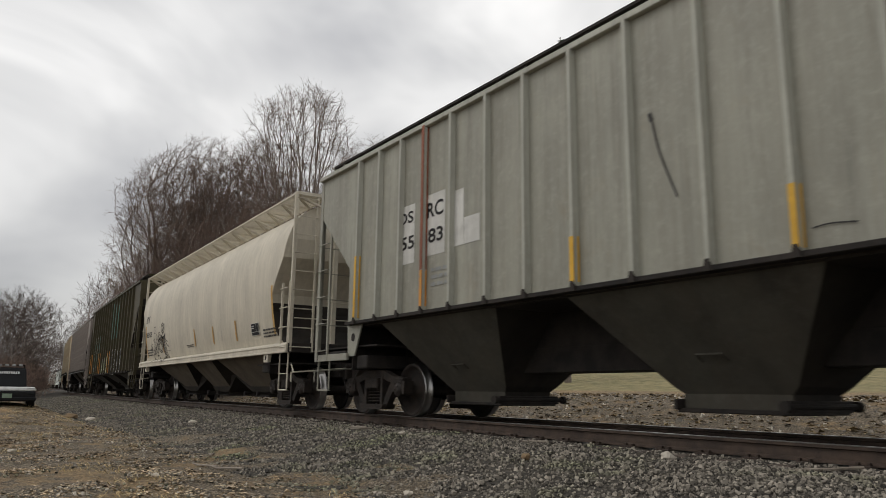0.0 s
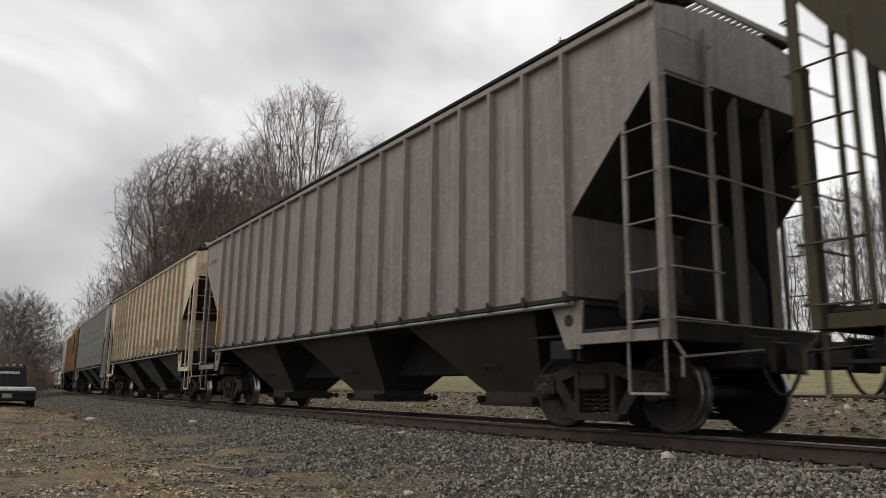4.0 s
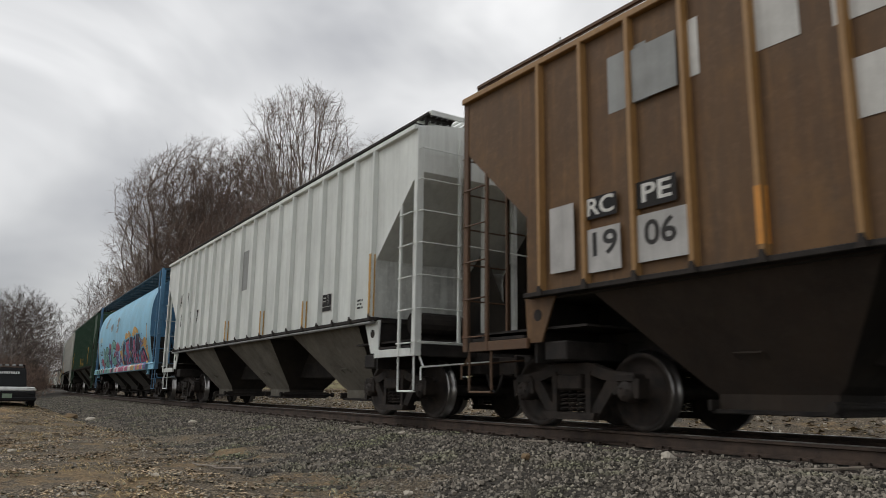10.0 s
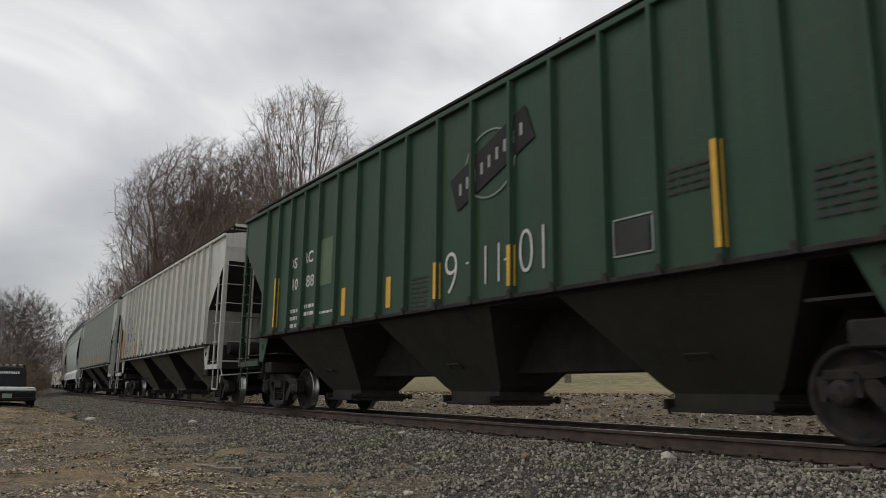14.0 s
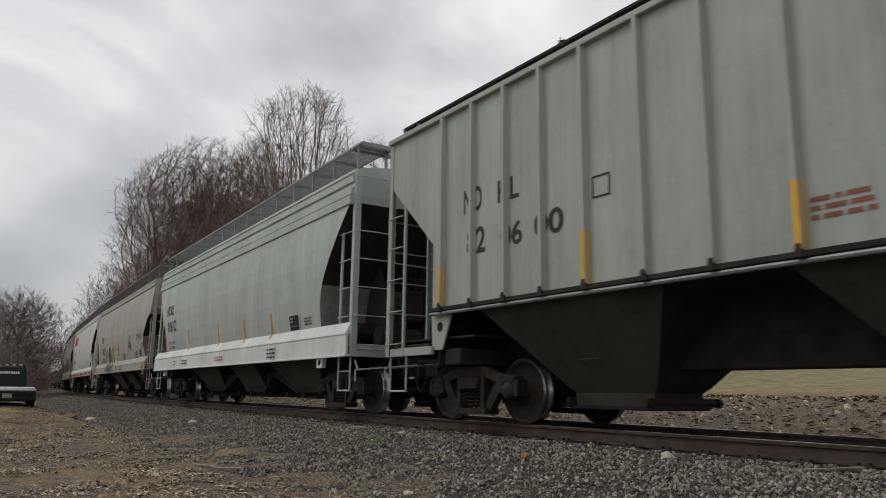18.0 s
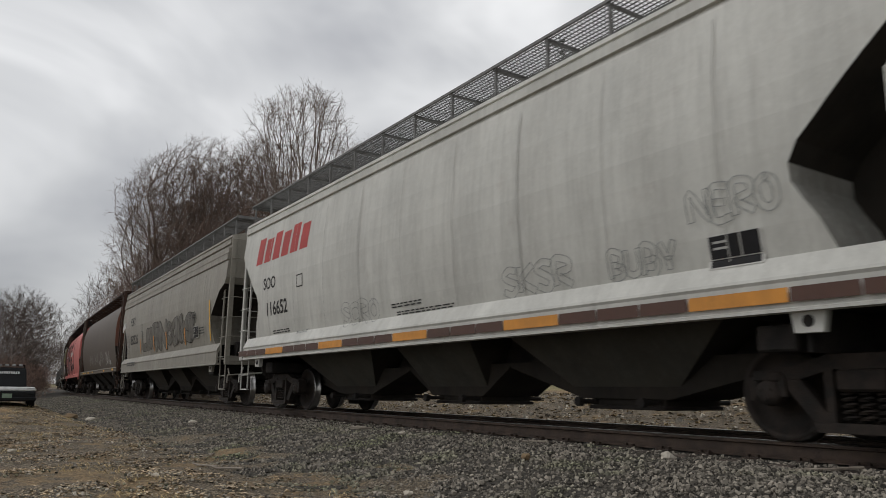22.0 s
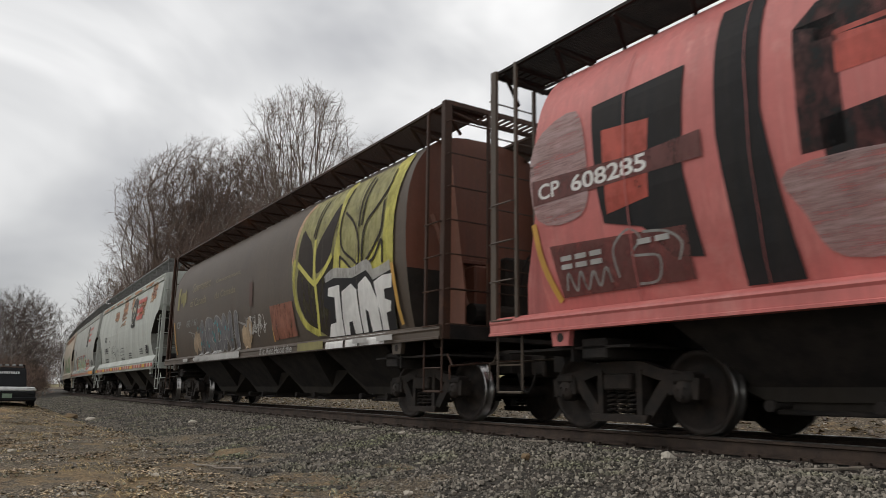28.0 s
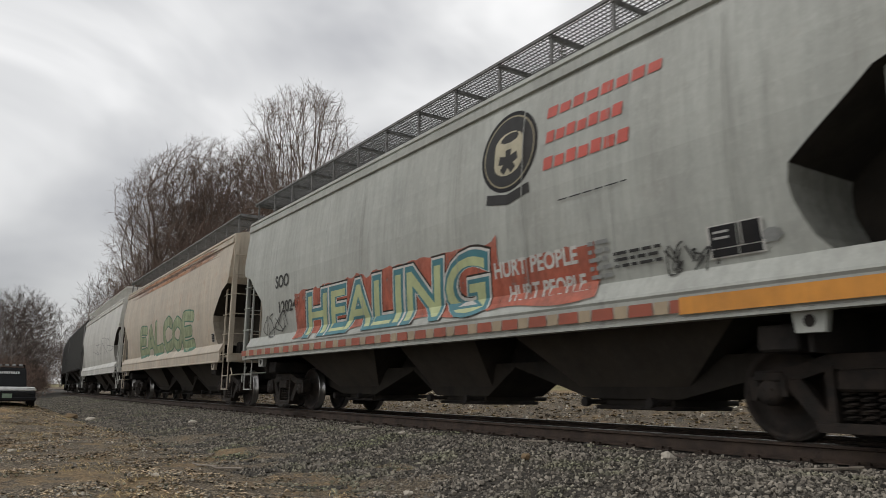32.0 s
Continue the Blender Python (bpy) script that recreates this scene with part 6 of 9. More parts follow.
def lay(index, name, verts, faces, material, lift=0.0, fresh=True):
    """Lay a flat figure, given in (x, z), on the near side of a car."""
    car = CARS[index][0]
    LAYER[index] = LAYER.get(index, 0) + (1 if fresh else 0)
    off = 0.003 + lift + 0.0008 * LAYER[index]
    me = bpy.data.meshes.new(name)
    me.from_pydata([(p[0], p[2] if len(p) > 2 else 0.0, p[1]) for p in verts], [], faces)
    me.materials.append(worn(material) if name == "rust_stain" else faded(material) if name in ("graffiti", "peeled_paint") else material)
    bm = bmesh.new()
    bm.from_mesh(me)
    bmesh.ops.triangulate(bm, faces=[f for f in bm.faces if len(f.verts) > 4])
    if index in ROUND_OR_SMOOTH:
        # cut at even heights, so that every layer follows the curved shell alike
        lo, hi = min(p[1] for p in verts), max(p[1] for p in verts)
        for q in range(int(lo * 10) + 1, int(hi * 10) + 1):
            bmesh.ops.bisect_plane(bm, geom=bm.verts[:] + bm.edges[:] + bm.faces[:], plane_co=(0, 0, q / 10), plane_no=(0, 0, 1))
    for v in bm.verts:
        v.co.y = -(surface_n(index, v.co.z) + off + v.co.y)
    bm.normal_update()
    for f in bm.faces:
        if f.normal.y > 0:
            f.normal_flip()
    bm.to_mesh(me)
    bm.free()
    return link_mesh(name, me, None, car)


def patch(verts, faces, x0, x1, z0, z1, lean=0.0):
    n = max(1, int(abs(z1 - z0) / 0.12))
    b = len(verts)
    for i in range(n + 1):
        u = i / n
        verts += [(x0 + lean * u, z0 + (z1 - z0) * u), (x1 + lean * u, z0 + (z1 - z0) * u)]
    faces += [(b + 2 * i, b + 2 * i + 1, b + 2 * i + 3, b + 2 * i + 2) for i in range(n)]


def ribbon(verts, faces, pts, width):
    b = len(verts)
    up = ply()
    for i, p in enumerate(pts):
        q0, q1 = pts[max(0, i - 1)], pts[min(len(pts) - 1, i + 1)]
        dx, dz = q1[0] - q0[0], q1[1] - q0[1]
        L = math.hypot(dx, dz) or 1.0
        nx, nz = -dz / L * width / 2, dx / L * width / 2
        verts += [(p[0] + nx, p[1] + nz, up), (p[0] - nx, p[1] - nz, up)]
    faces += [(b + 2 * i, b + 2 * i + 1, b + 2 * i + 3, b + 2 * i + 2) for i in range(len(pts) - 1)]


def disc(verts, faces, x, z, rx, rz, seg=14, wob=0.0, rng=None):
    b = len(verts)
    up = ply()
    verts.append((x, z, up))
    for i in range(seg):
        k = 1 + (wob * rng.uniform(-1, 1) if rng else 0)
        verts.append((x + rx * k * math.cos(i * math.tau / seg), z + rz * k * math.sin(i * math.tau / seg), up))
    faces += [(b, b + 1 + i, b + 1 + (i + 1) % seg) for i in range(seg)]


def curve(rng, x0, x1, z0, z1, n=5, fine=5):
    """A smooth random stroke in a box."""
    p = [(rng.uniform(x0, x1), rng.uniform(z0, z1)) for _ in range(n)]
    out = []
    for i in range(n - 1):
        a, b, c, d = p[max(0, i - 1)], p[i], p[i + 1], p[min(n - 1, i + 2)]
        for k in range(fine):
            t = k / fine
            out.append(tuple(0.5 * (2 * b[j] + (c[j] - a[j]) * t + (2 * a[j] - 5 * b[j] + 4 * c[j] - d[j]) * t * t + (3 * b[j] - a[j] - 3 * c[j] + d[j]) * t ** 3) for j in (0, 1)))
    return [(min(x1, max(x0, x)), min(z1, max(z0, z))) for x, z in out + [p[-1]]]


def eased(p, closed=False, fine=5):
    """A smooth line through a few points."""
    n, out = len(p), []
    for i in range(n if closed else n - 1):
        a, b, c, d = (p[(i + k) % n] for k in (-1, 0, 1, 2)) if closed else (p[max(0, i - 1)], p[i], p[i + 1], p[min(n - 1, i + 2)])
        for k in range(fine):
            t = k / fine
            out.append(tuple(0.5 * (2 * b[j] + (c[j] - a[j]) * t + (2 * a[j] - 5 * b[j] + 4 * c[j] - d[j]) * t * t + (3 * b[j] - a[j] - 3 * c[j] + d[j]) * t ** 3) for j in (0, 1)))
    return out if closed else out + [p[-1]]


def shape(index, colour, pts, soft=False, name="graffiti"):
    """A filled sprayed form on a car's side."""
    p = [(x - MIDS[index], z) for x, z in (eased(pts, True, 4) if soft else pts)]
    lay(index, name, p, [tuple(range(len(p)))], COATS[colour])


def stroke(index, colour, width, pts, soft=True, name="graffiti"):
    """A painted line on a car's side."""
    v, f = [], []
    ribbon(v, f, [(x - MIDS[index], z) for x, z in (eased(pts) if soft else pts)], width)
    lay(index, name, v, f, COATS[colour])


def letter_mesh(text, bold=0.0):
    cu = bpy.data.curves.new("lettering", "FONT")
    cu.body, cu.offset, cu.resolution_u = text, bold, 4
    ob = bpy.data.objects.new("lettering", cu)
    me = bpy.data.meshes.new_from_object(ob)
    v = [(p.co.x, p.co.y) for p in me.vertices]
    f = [tuple(p.vertices) for p in me.polygons]
    bpy.data.objects.remove(ob)
    bpy.data.meshes.remove(me)
    return v, f


def fitted(text, x0, x1, z0, z1, bold=0.0):
    v, f = letter_mesh(text, bold)
    ax, bx, az, bz = min(p[0] for p in v), max(p[0] for p in v), min(p[1] for p in v), max(p[1] for p in v)
    return [(x0 + (x - ax) / (bx - ax) * (x1 - x0), z0 + (z - az) / (bz - az) * (z1 - z0)) for x, z in v], f


# pen strokes of block letters in a unit box
STROKES = {
    "A": [[(0, 0), (0.5, 1), (1, 0)], [(0.25, 0.35), (0.75, 0.35)]], "B": [[(0, 0), (0, 1), (0.8, 0.85), (0.7, 0.55), (0.1, 0.5)], [(0.5, 0.5), (1, 0.3), (0.8, 0), (0, 0)]],
    "C": [[(1, 0.85), (0.6, 1), (0.1, 0.8), (0, 0.4), (0.3, 0), (1, 0.12)]], "D": [[(0.1, 0), (0.1, 1), (0.8, 0.85), (1, 0.5), (0.8, 0.1), (0.1, 0)]],
    "E": [[(1, 1), (0, 1), (0, 0), (1, 0)], [(0, 0.5), (0.8, 0.5)]], "F": [[(0, 0), (0, 1), (1, 1)], [(0, 0.5), (0.7, 0.5)]], "G": [[(1, 0.85), (0.6, 1), (0.1, 0.8), (0, 0.4), (0.3, 0), (1, 0.12), (1, 0.5), (0.6, 0.5)]], "I": [[(0.5, 0), (0.5, 1)]], "K": [[(0, 0), (0, 1)], [(1, 1), (0.1, 0.45), (1, 0)]],
    "L": [[(0, 1), (0, 0), (1, 0)]], "M": [[(0, 0), (0.1, 1), (0.5, 0.4), (0.9, 1), (1, 0)]], "N": [[(0, 0), (0, 1), (1, 0), (1, 1)]], "O": [[(0.5, 1), (0.05, 0.75), (0.05, 0.25), (0.5, 0), (0.95, 0.25), (0.95, 0.75), (0.5, 1)]],
    "P": [[(0, 0), (0, 1), (0.8, 0.95), (1, 0.7), (0.8, 0.45), (0, 0.4)]], "R": [[(0, 0), (0, 1), (0.8, 0.95), (0.9, 0.65), (0.1, 0.45), (1, 0)]], "S": [[(1, 0.9), (0.4, 1), (0, 0.75), (0.5, 0.52), (1, 0.3), (0.6, 0), (0, 0.1)]],
    "U": [[(0, 1), (0, 0.25), (0.5, 0), (1, 0.25), (1, 1)]], "V": [[(0, 1), (0.5, 0), (1, 1)]], "W": [[(0, 1), (0.25, 0), (0.5, 0.7), (0.75, 0), (1, 1)]], "Y": [[(0, 1), (0.5, 0.5), (1, 1)], [(0.5, 0.5), (0.5, 0)]], "Z": [[(0, 1), (1, 1), (0, 0), (1, 0)]]}


def fat_letters(index, x0, x1, z0, z1, fill, edge, count, rng, text=""):
    """Overlapping fat sprayed letters: a broad dark or pale edge with the filling on it."""
    h = z1 - z0
    if text == "HEALING":
        for bold, grow, m in ((0.085, 0.10, COATS["soot"]), (0.075, 0.07, edge), (0.055, 0.035, COATS["tealblue"]), (0.012, -0.06, COATS["lime"])):
            v, f = fitted(text, x0 - grow, x1 + grow, max(z0 - grow, 1.46), z1 + grow, bold)
            v = [(x + 0.14 * (z - z0), z) for x, z in v]
            lay_apart(index, "painted_letter", v, f, m)
        return
    text = text or "".join(rng.choice("CSAPNRO") for _ in range(count))
    w = (x1 - x0) / len(text)
    t = min(w * 0.40, h * 0.34) if index == 15 else min(w * 0.34, h * 0.26)
    letters = []
    for i, ch in enumerate(text):
        letters.append([])
        a, up, tall = x0 + i * w, rng.uniform(-0.03, 0.03) * h, rng.uniform(0.92, 1.0)
        for s in STROKES[ch]:
            letters[-1].append([(a + 0.5 * t + (w - 0.9 * t) * (u + rng.uniform(-0.05, 0.05)), z0 + up + 0.5 * t + (h - t) * tall * (v + rng.uniform(-0.03, 0.03))) for u, v in s])
    dark_fill = fill is COATS["black"]
    layers = ((t * 1.75, fill), (t * 1.36, edge), (t * 0.98, fill)) if dark_fill else ((t * (1.16 if index == 15 else 1.28), edge), (t, fill))
    for width, m, strokes in ((wd, m, s) for wd, m in layers for s in letters):
        v, f = [], []
        for s in strokes:
            fine = []
            for k in range(len(s) - 1):
                a, b, c, d = s[max(0, k - 1)], s[k], s[k + 1], s[min(len(s) - 1, k + 2)]
                for q in range(6):
                    u = q / 6
                    fine.append(tuple(b[j] + u * (0.3 * (c[j] - a[j]) + u * (3 * (c[j] - b[j]) - 0.6 * (c[j] - a[j]) - 0.3 * (d[j] - b[j]) + u * (-2 * (c[j] - b[j]) + 0.3 * (c[j] - a[j]) + 0.3 * (d[j] - b[j])))) for j in (0, 1)))
            fine.append(s[-1])
            ribbon(v, f, fine, width)
            for p in s:
                disc(v, f, *p, width / 2, width / 2, 10)
        lay(index, "graffiti", v, f, m, fresh=strokes is letters[0])
    if t > 0.12 and edge is COATS["white"]:
        v, f = [], []
        for s in (q for l in letters for q in l):
            a, b = s[0], s[1]
            ribbon(v, f, [(a[0] - t * 0.2, a[1] + t * 0.15), (b[0] - t * 0.2, b[1] + t * 0.15)], t * 0.09)
        lay(index, "graffiti", v, f, COATS["paleg"])


def make_mark(index, kind, x0, x1, z0, z1, colour, *rest):
    rng = random.Random(hash((index, round(x0 * 100), round(z0 * 100))) & 0xffff)
    rows = int(colour[-1]) if colour[-1].isdigit() and kind == "N" else 1
    base = {"rust": "rustred", "dark": "dark", "pale": "pale", "grey": "grey", "white": "white"}.get(colour.rstrip("0123456789"), colour) if kind == "N" else colour
    m = COATS.get(base) or COATS["dark"]
    zb = CARS[index][1][0][1]
    v, f = [], []
    if kind == "R":
        z1 = min(z1, CARS[index][1][-1][1] - 0.30)
        patch(v, f, x0, x1, z0, z1)
        lay(index, "panel", v, f, m)
    elif kind == "X":
        # a sheet riveted over the side posts
        bm = bmesh.new()
        plate(bm, [(x0, z0), (x1, z0), (x1, z1), (x0, z1)], -1.612, -1.50)
        bmesh.ops.recalc_face_normals(bm, faces=bm.faces)
        part("cover_plate", bm, m, CARS[index][0])
    elif kind == "T":
        v, f = fitted(rest[0].replace("_", " "), x0, x1, z0, z1, 0.028 if index == 20 and len(rest[0]) > 9 else 0.0 if len(rest[0]) > 9 else 0.03 if index == 1 else -0.018 if rest[0] in ("9", "11", "01") else 0.0 if index == 18 else 0.02)
        lay_apart(index, "lettering", v, f, m)
    elif kind in "SD":
        if index in ROUND_OR_SMOOTH:
            patch(v, f, x0 - 0.055, x0 + 0.055, z0, z1)
            lay(index, "stripe", v, f, m)
        else:
            x = min(RIBS[index], key=lambda r: abs(r - x0))
            bm = bmesh.new()
            plate(bm, [(x - 0.034, z0), (x + 0.034, z0), (x + 0.034, z1), (x - 0.034, z1)], -1.592, -1.583)
            plate(bm, [(x - 0.05, z0), (x + 0.05, z0), (x + 0.05, z1), (x - 0.05, z1)], -1.53, -1.505)
            bmesh.ops.recalc_face_normals(bm, faces=bm.faces)
            part("stripe", bm, m, CARS[index][0])
    elif kind == "V":
        pts = [(x0 - 0.10 + 0.2 * u, z0 + (z1 - z0) * u) for u in (i / 20 for i in range(21))]
        ribbon(v, f, pts, 0.36)
        lay(index, "graffiti", v, f, m)
    elif kind == "N":
        for i in range(rows):
            h = (z1 - z0) / rows
            za = z1 - (i + 1) * h + 0.25 * h
            x = x0
            while x < x1 - 0.02:
                w = min(rng.uniform(0.06, 0.2), x1 - x)
                patch(v, f, x, x + w, za, za + 0.5 * h)
                x += w + 0.035
        tagged(lay(index, "lettering", v, f, m), kind="stuff")
    elif kind == "O":
        t = min(0.022, (x1 - x0) * 0.1)
        for a, b, c, d in ((x0, x1, z0, z0 + t), (x0, x1, z1 - t, z1), (x0, x0 + t, z0, z1), (x1 - t, x1, z0, z1)):
            patch(v, f, a, b, c, d)
        lay(index, "marking_frame", v, f, m)
    elif kind == "L":
        patch(v, f, x0, x1, z0, z1)
        lay(index, "label_panel", v, f, COATS["white"])
        w, h = x1 - x0, z1 - z0
        v, f = [], []
        for a, b, c, d in ((0.05, 0.60, 0.30, 0.96), (0.63, 0.95, 0.30, 0.96), (0.05, 0.95, 0.04, 0.27)):
            patch(v, f, x0 + a * w, x0 + b * w, z0 + c * h, z0 + d * h)
        lay(index, "label_panel", v, f, COATS["black"], 0.004)
        v, f = [], []
        for c in (0.74, 0.56):
            patch(v, f, x0 + 0.12 * w, x0 + 0.40 * w, z0 + c * h, z0 + (c + 0.07) * h)
        lay(index, "lettering", v, f, COATS["greyw"], 0.006)
    elif kind == "G":
        n = int(rest[0]) if rest else 4
        w = (x1 - x0) / n
        if colour == "ochreblob":
            for i in range(n * 3):
                v, f = [], []
                disc(v, f, rng.uniform(x0, x1), rng.uniform(z0, z1), rng.uniform(0.06, 0.2), rng.uniform(0.06, 0.16), 11, 0.5, rng)
                lay(index, "peeled_paint", v, f, m, 0.115)
            return
        for i in range(n):
            a = max(x0, x0 + (i - 0.3) * w)
            ribbon(v, f, curve(rng, a, min(x1, a + 1.6 * w), z0, z1, 6), 0.030 if z1 - z0 > 0.5 else 0.022)
        lay(index, "graffiti", v, f, m)
    elif kind == "Y":
        # a crowd of curly pen strokes: rings, curls, stars and thin letters
        w, h = x1 - x0, z1 - z0
        for cu, cv, ru, rv, turns, out in ((0.76, 0.52, 0.20, 0.26, 2.6, 0.35), (0.72, 0.86, 0.10, 0.15, 1.9, 0.2), (0.48, 0.83, 0.05, 0.10, 0.8, 0.8), (0.62, 0.80, 0.05, 0.08, 0.9, 0.7), (0.50, 0.12, 0.09, 0.13, 0.6, 0.9), (0.22, 0.22, 0.07, 0.11, 0.8, 0.8)):
            n = int(turns * 16)
            ribbon(v, f, [(x0 + w * (cu + ru * (out + (1 - out) * k / n) * math.cos(k / 16 * math.tau)), z0 + h * (cv + rv * (out + (1 - out) * k / n) * math.sin(k / 16 * math.tau))) for k in range(n + 1)], 0.036)
        for cu, cv, r in ((0.22, 0.10, 0.10), (0.27, 0.76, 0.09), (0.98, 0.08, 0.11), (0.62, 0.10, 0.08)):
            for k in range(3):
                a = 0.3 + k * 1.05
                ribbon(v, f, [(x0 + w * cu + h * r * q * math.cos(a), z0 + h * (cv + r * q * math.sin(a))) for q in (-1, 0, 1)], 0.034)
        for ch, a, b, c, d in (("M", -0.01, 0.06, 0.36, 0.62), ("R", 0.07, 0.14, 0.40, 0.64), ("A", 0.19, 0.28, 0.28, 0.66), ("R", 0.29, 0.37, 0.22, 0.70), ("A", 0.37, 0.46, 0.28, 0.72), ("S", 0.46, 0.56, 0.30, 0.80)):
            for s in STROKES[ch]:
                ribbon(v, f, [(x0 + w * (a + (b - a) * p), z0 + h * (c + (d - c) * q)) for p, q in s], 0.036)
        ribbon(v, f, [(x0 + w * p, z0 + h * q) for p, q in ((0.36, 0.45), (0.5, 0.58), (0.62, 0.72), (0.70, 0.78), (0.80, 0.80), (0.86, 0.70))], 0.036)
        lay(index, "graffiti", v, f, m)
    elif kind == "K":
        # a curl above a dark collar with long strands
        w, h = x1 - x0, z1 - z0
        ribbon(v, f, [(x0 + w * (0.29 + 0.29 * (0.2 + 0.8 * k / 34) * math.cos(k * 0.37 + 0.6)), z0 + h * (0.85 + 0.15 * (0.2 + 0.8 * k / 34) * math.sin(k * 0.37 + 0.6))) for k in range(35)] + [(x0 + 0.18 * w, z0 + 0.73 * h), (x0 + 0.30 * w, z0 + 0.68 * h)], 0.04)
        for q in range(3):
            ribbon(v, f, [(x0 + w * p, z0 + h * (r - 0.015 * q)) for p, r in ((0.02, 0.69), (0.14, 0.645), (0.32, 0.62), (0.50, 0.64), (0.64, 0.70))], 0.05)
        for k, (p, r) in enumerate(((-0.08, 0.52), (-0.02, 0.50), (0.36, 0.38), (0.42, 0.22), (0.52, 0.05), (0.60, 0.03), (0.72, 0.06), (0.90, 0.04), (1.02, 0.10), (0.78, 0.30), (1.02, 0.38), (0.92, 0.50))):
            a = 0.05 + 0.5 * k / 11
            ribbon(v, f, [(x0 + w * a, z0 + 0.62 * h), (x0 + w * (a + 0.15 * (p - a)), z0 + h * (0.62 + 0.4 * (r - 0.62))), (x0 + w * (a + 0.55 * (p - a)), z0 + h * (0.62 + 0.75 * (r - 0.62))), (x0 + w * p, z0 + h * r)], 0.036)
        lay(index, "graffiti", v, f, m)
    elif kind == "A":
        edge = COATS[rest[0]]
        fat_letters(index, x0, x1, z0, z1, m, edge, int(rest[1]), rng, rest[2] if len(rest) > 2 else "")
    elif kind == "P":
        for i in range(int(rest[0])):
            r = rng.uniform(0.03, 0.075)
            disc(v, f, rng.uniform(x0, x1), rng.uniform(z0, z1), r, r, 10)
        lay(index, "graffiti", v, f, m)
    elif kind == "C":
        n = int(rest[0])
        if colour in ("rust", "rustsoft", "rustwash8"):
            # rubbed, slanting streaks: pale ones first, the darker in their midst
            soft = colour != "rust"
            for tone, share, count in ((colour if soft else "rustwash", 1.0, 16), ("rustpale", 0.8, 0 if colour == "rustwash8" else 8 if soft else 14), ("rust", 0.6, 0 if soft else 14)):
                v, f = [], []
                for i in range(count):
                    z = (z0 + z1) / 2 + (z1 - z0) * share * (rng.random() - 0.5)
                    L = rng.uniform(0.35, 0.85) * (x1 - x0) * share
                    a = (x0 + x1) / 2 + (x1 - x0 - L) * 0.5 * share * rng.uniform(-1, 1) - L / 2
                    wd, up = rng.uniform(0.04, 0.11), rng.uniform(-0.02, 0.06)
                    pts = [(a + L * q / 6, z + up * q / 6 + rng.uniform(-0.012, 0.012)) for q in range(7)]
                    n0 = len(v)
                    ribbon(v, f, pts, wd)
                    for q in (0, 1, 12, 13):
                        p = v[n0 + q]
                        v[n0 + q] = (p[0], z + (p[1] - z) * 0.25, p[2])
                if f:
                    lay(index, "rust_stain", v, f, COATS[tone])
            return
        for i in range(n):
            u = (i + 0.5) / n
            r = min((x1 - x0) / n * 0.95, (z1 - z0) * 0.55) if n > 1 else (x1 - x0) / 2
            disc(v, f, x0 + (x1 - x0) * u, z0 + (z1 - z0) * (0.45 + 0.25 * rng.uniform(-1, 1)) if n > 1 else (z0 + z1) / 2, max(r, (z1 - z0) * 0.3) if n > 1 else r, (z1 - z0) * rng.uniform(0.32, 0.5), 22, 0.16, rng)
        lay(index, "graffiti", v, f, m)
    elif kind == "Q":
        n = int(rest[0])
        w, h = (x1 - x0) / n, z1 - z0
        for i in range(n):
            patch(v, f, x0 + i * w + 0.06 * w, x0 + (i + 1) * w - 0.16 * w, z0, z1 - (0.0 if i % 2 == 0 else 0.12 * h), 0.12 * h)
        lay_apart(index, "company_mark", v, f, m)
    elif kind == "F":
        w, h = x1 - x0, z1 - z0
        pts = {"dee": [(0.15, 0.0), (0.15, 0.95), (0.9, 0.9), (0.9, 0.1), (0.15, 0.05)],
               "gee": [(0.95, 0.95), (0.1, 0.95), (0.1, 0.05), (0.95, 0.08), (0.95, 0.45), (0.5, 0.45)]}[rest[0]]
        ribbon(v, f, [(x0 + (a[0] + (b[0] - a[0]) * k / 5) * w, z0 + (a[1] + (b[1] - a[1]) * k / 5) * h) for a, b in zip(pts, pts[1:]) for k in range(6)], 0.40)
        lay(index, "graffiti", v, f, m)
        v, f = [], []
        patch(v, f, x0 + 0.3 * w, x0 + 0.72 * w, z0 + 0.5 * h, z0 + 0.82 * h)
        lay(index, "graffiti", v, f, COATS["signred"])
    elif kind == "U":
        # a sprayed wash with a ragged upper edge
        n = int((x1 - x0) / 0.12)
        top = [(x0 + (x1 - x0) * k / n, z1 - 0.22 * (z1 - z0) * (0.5 + 0.5 * noise.noise((k * 0.35, index, 1.0))) - 0.05 * rng.random()) for k in range(n + 1)]
        v = [(x, z0 + 0.04 * math.sin(3 * x)) for x, z in top] + top
        f = [(k, k + 1, n + 2 + k, n + 1 + k) for k in range(n)]
        lay(index, "graffiti", v, f, m)
    elif kind == "H":
        # thin outlines of fat letters
        text = rest[0]
        w, h = (x1 - x0) / len(text), z1 - z0
        t = min(w * 0.30, h * 0.22)
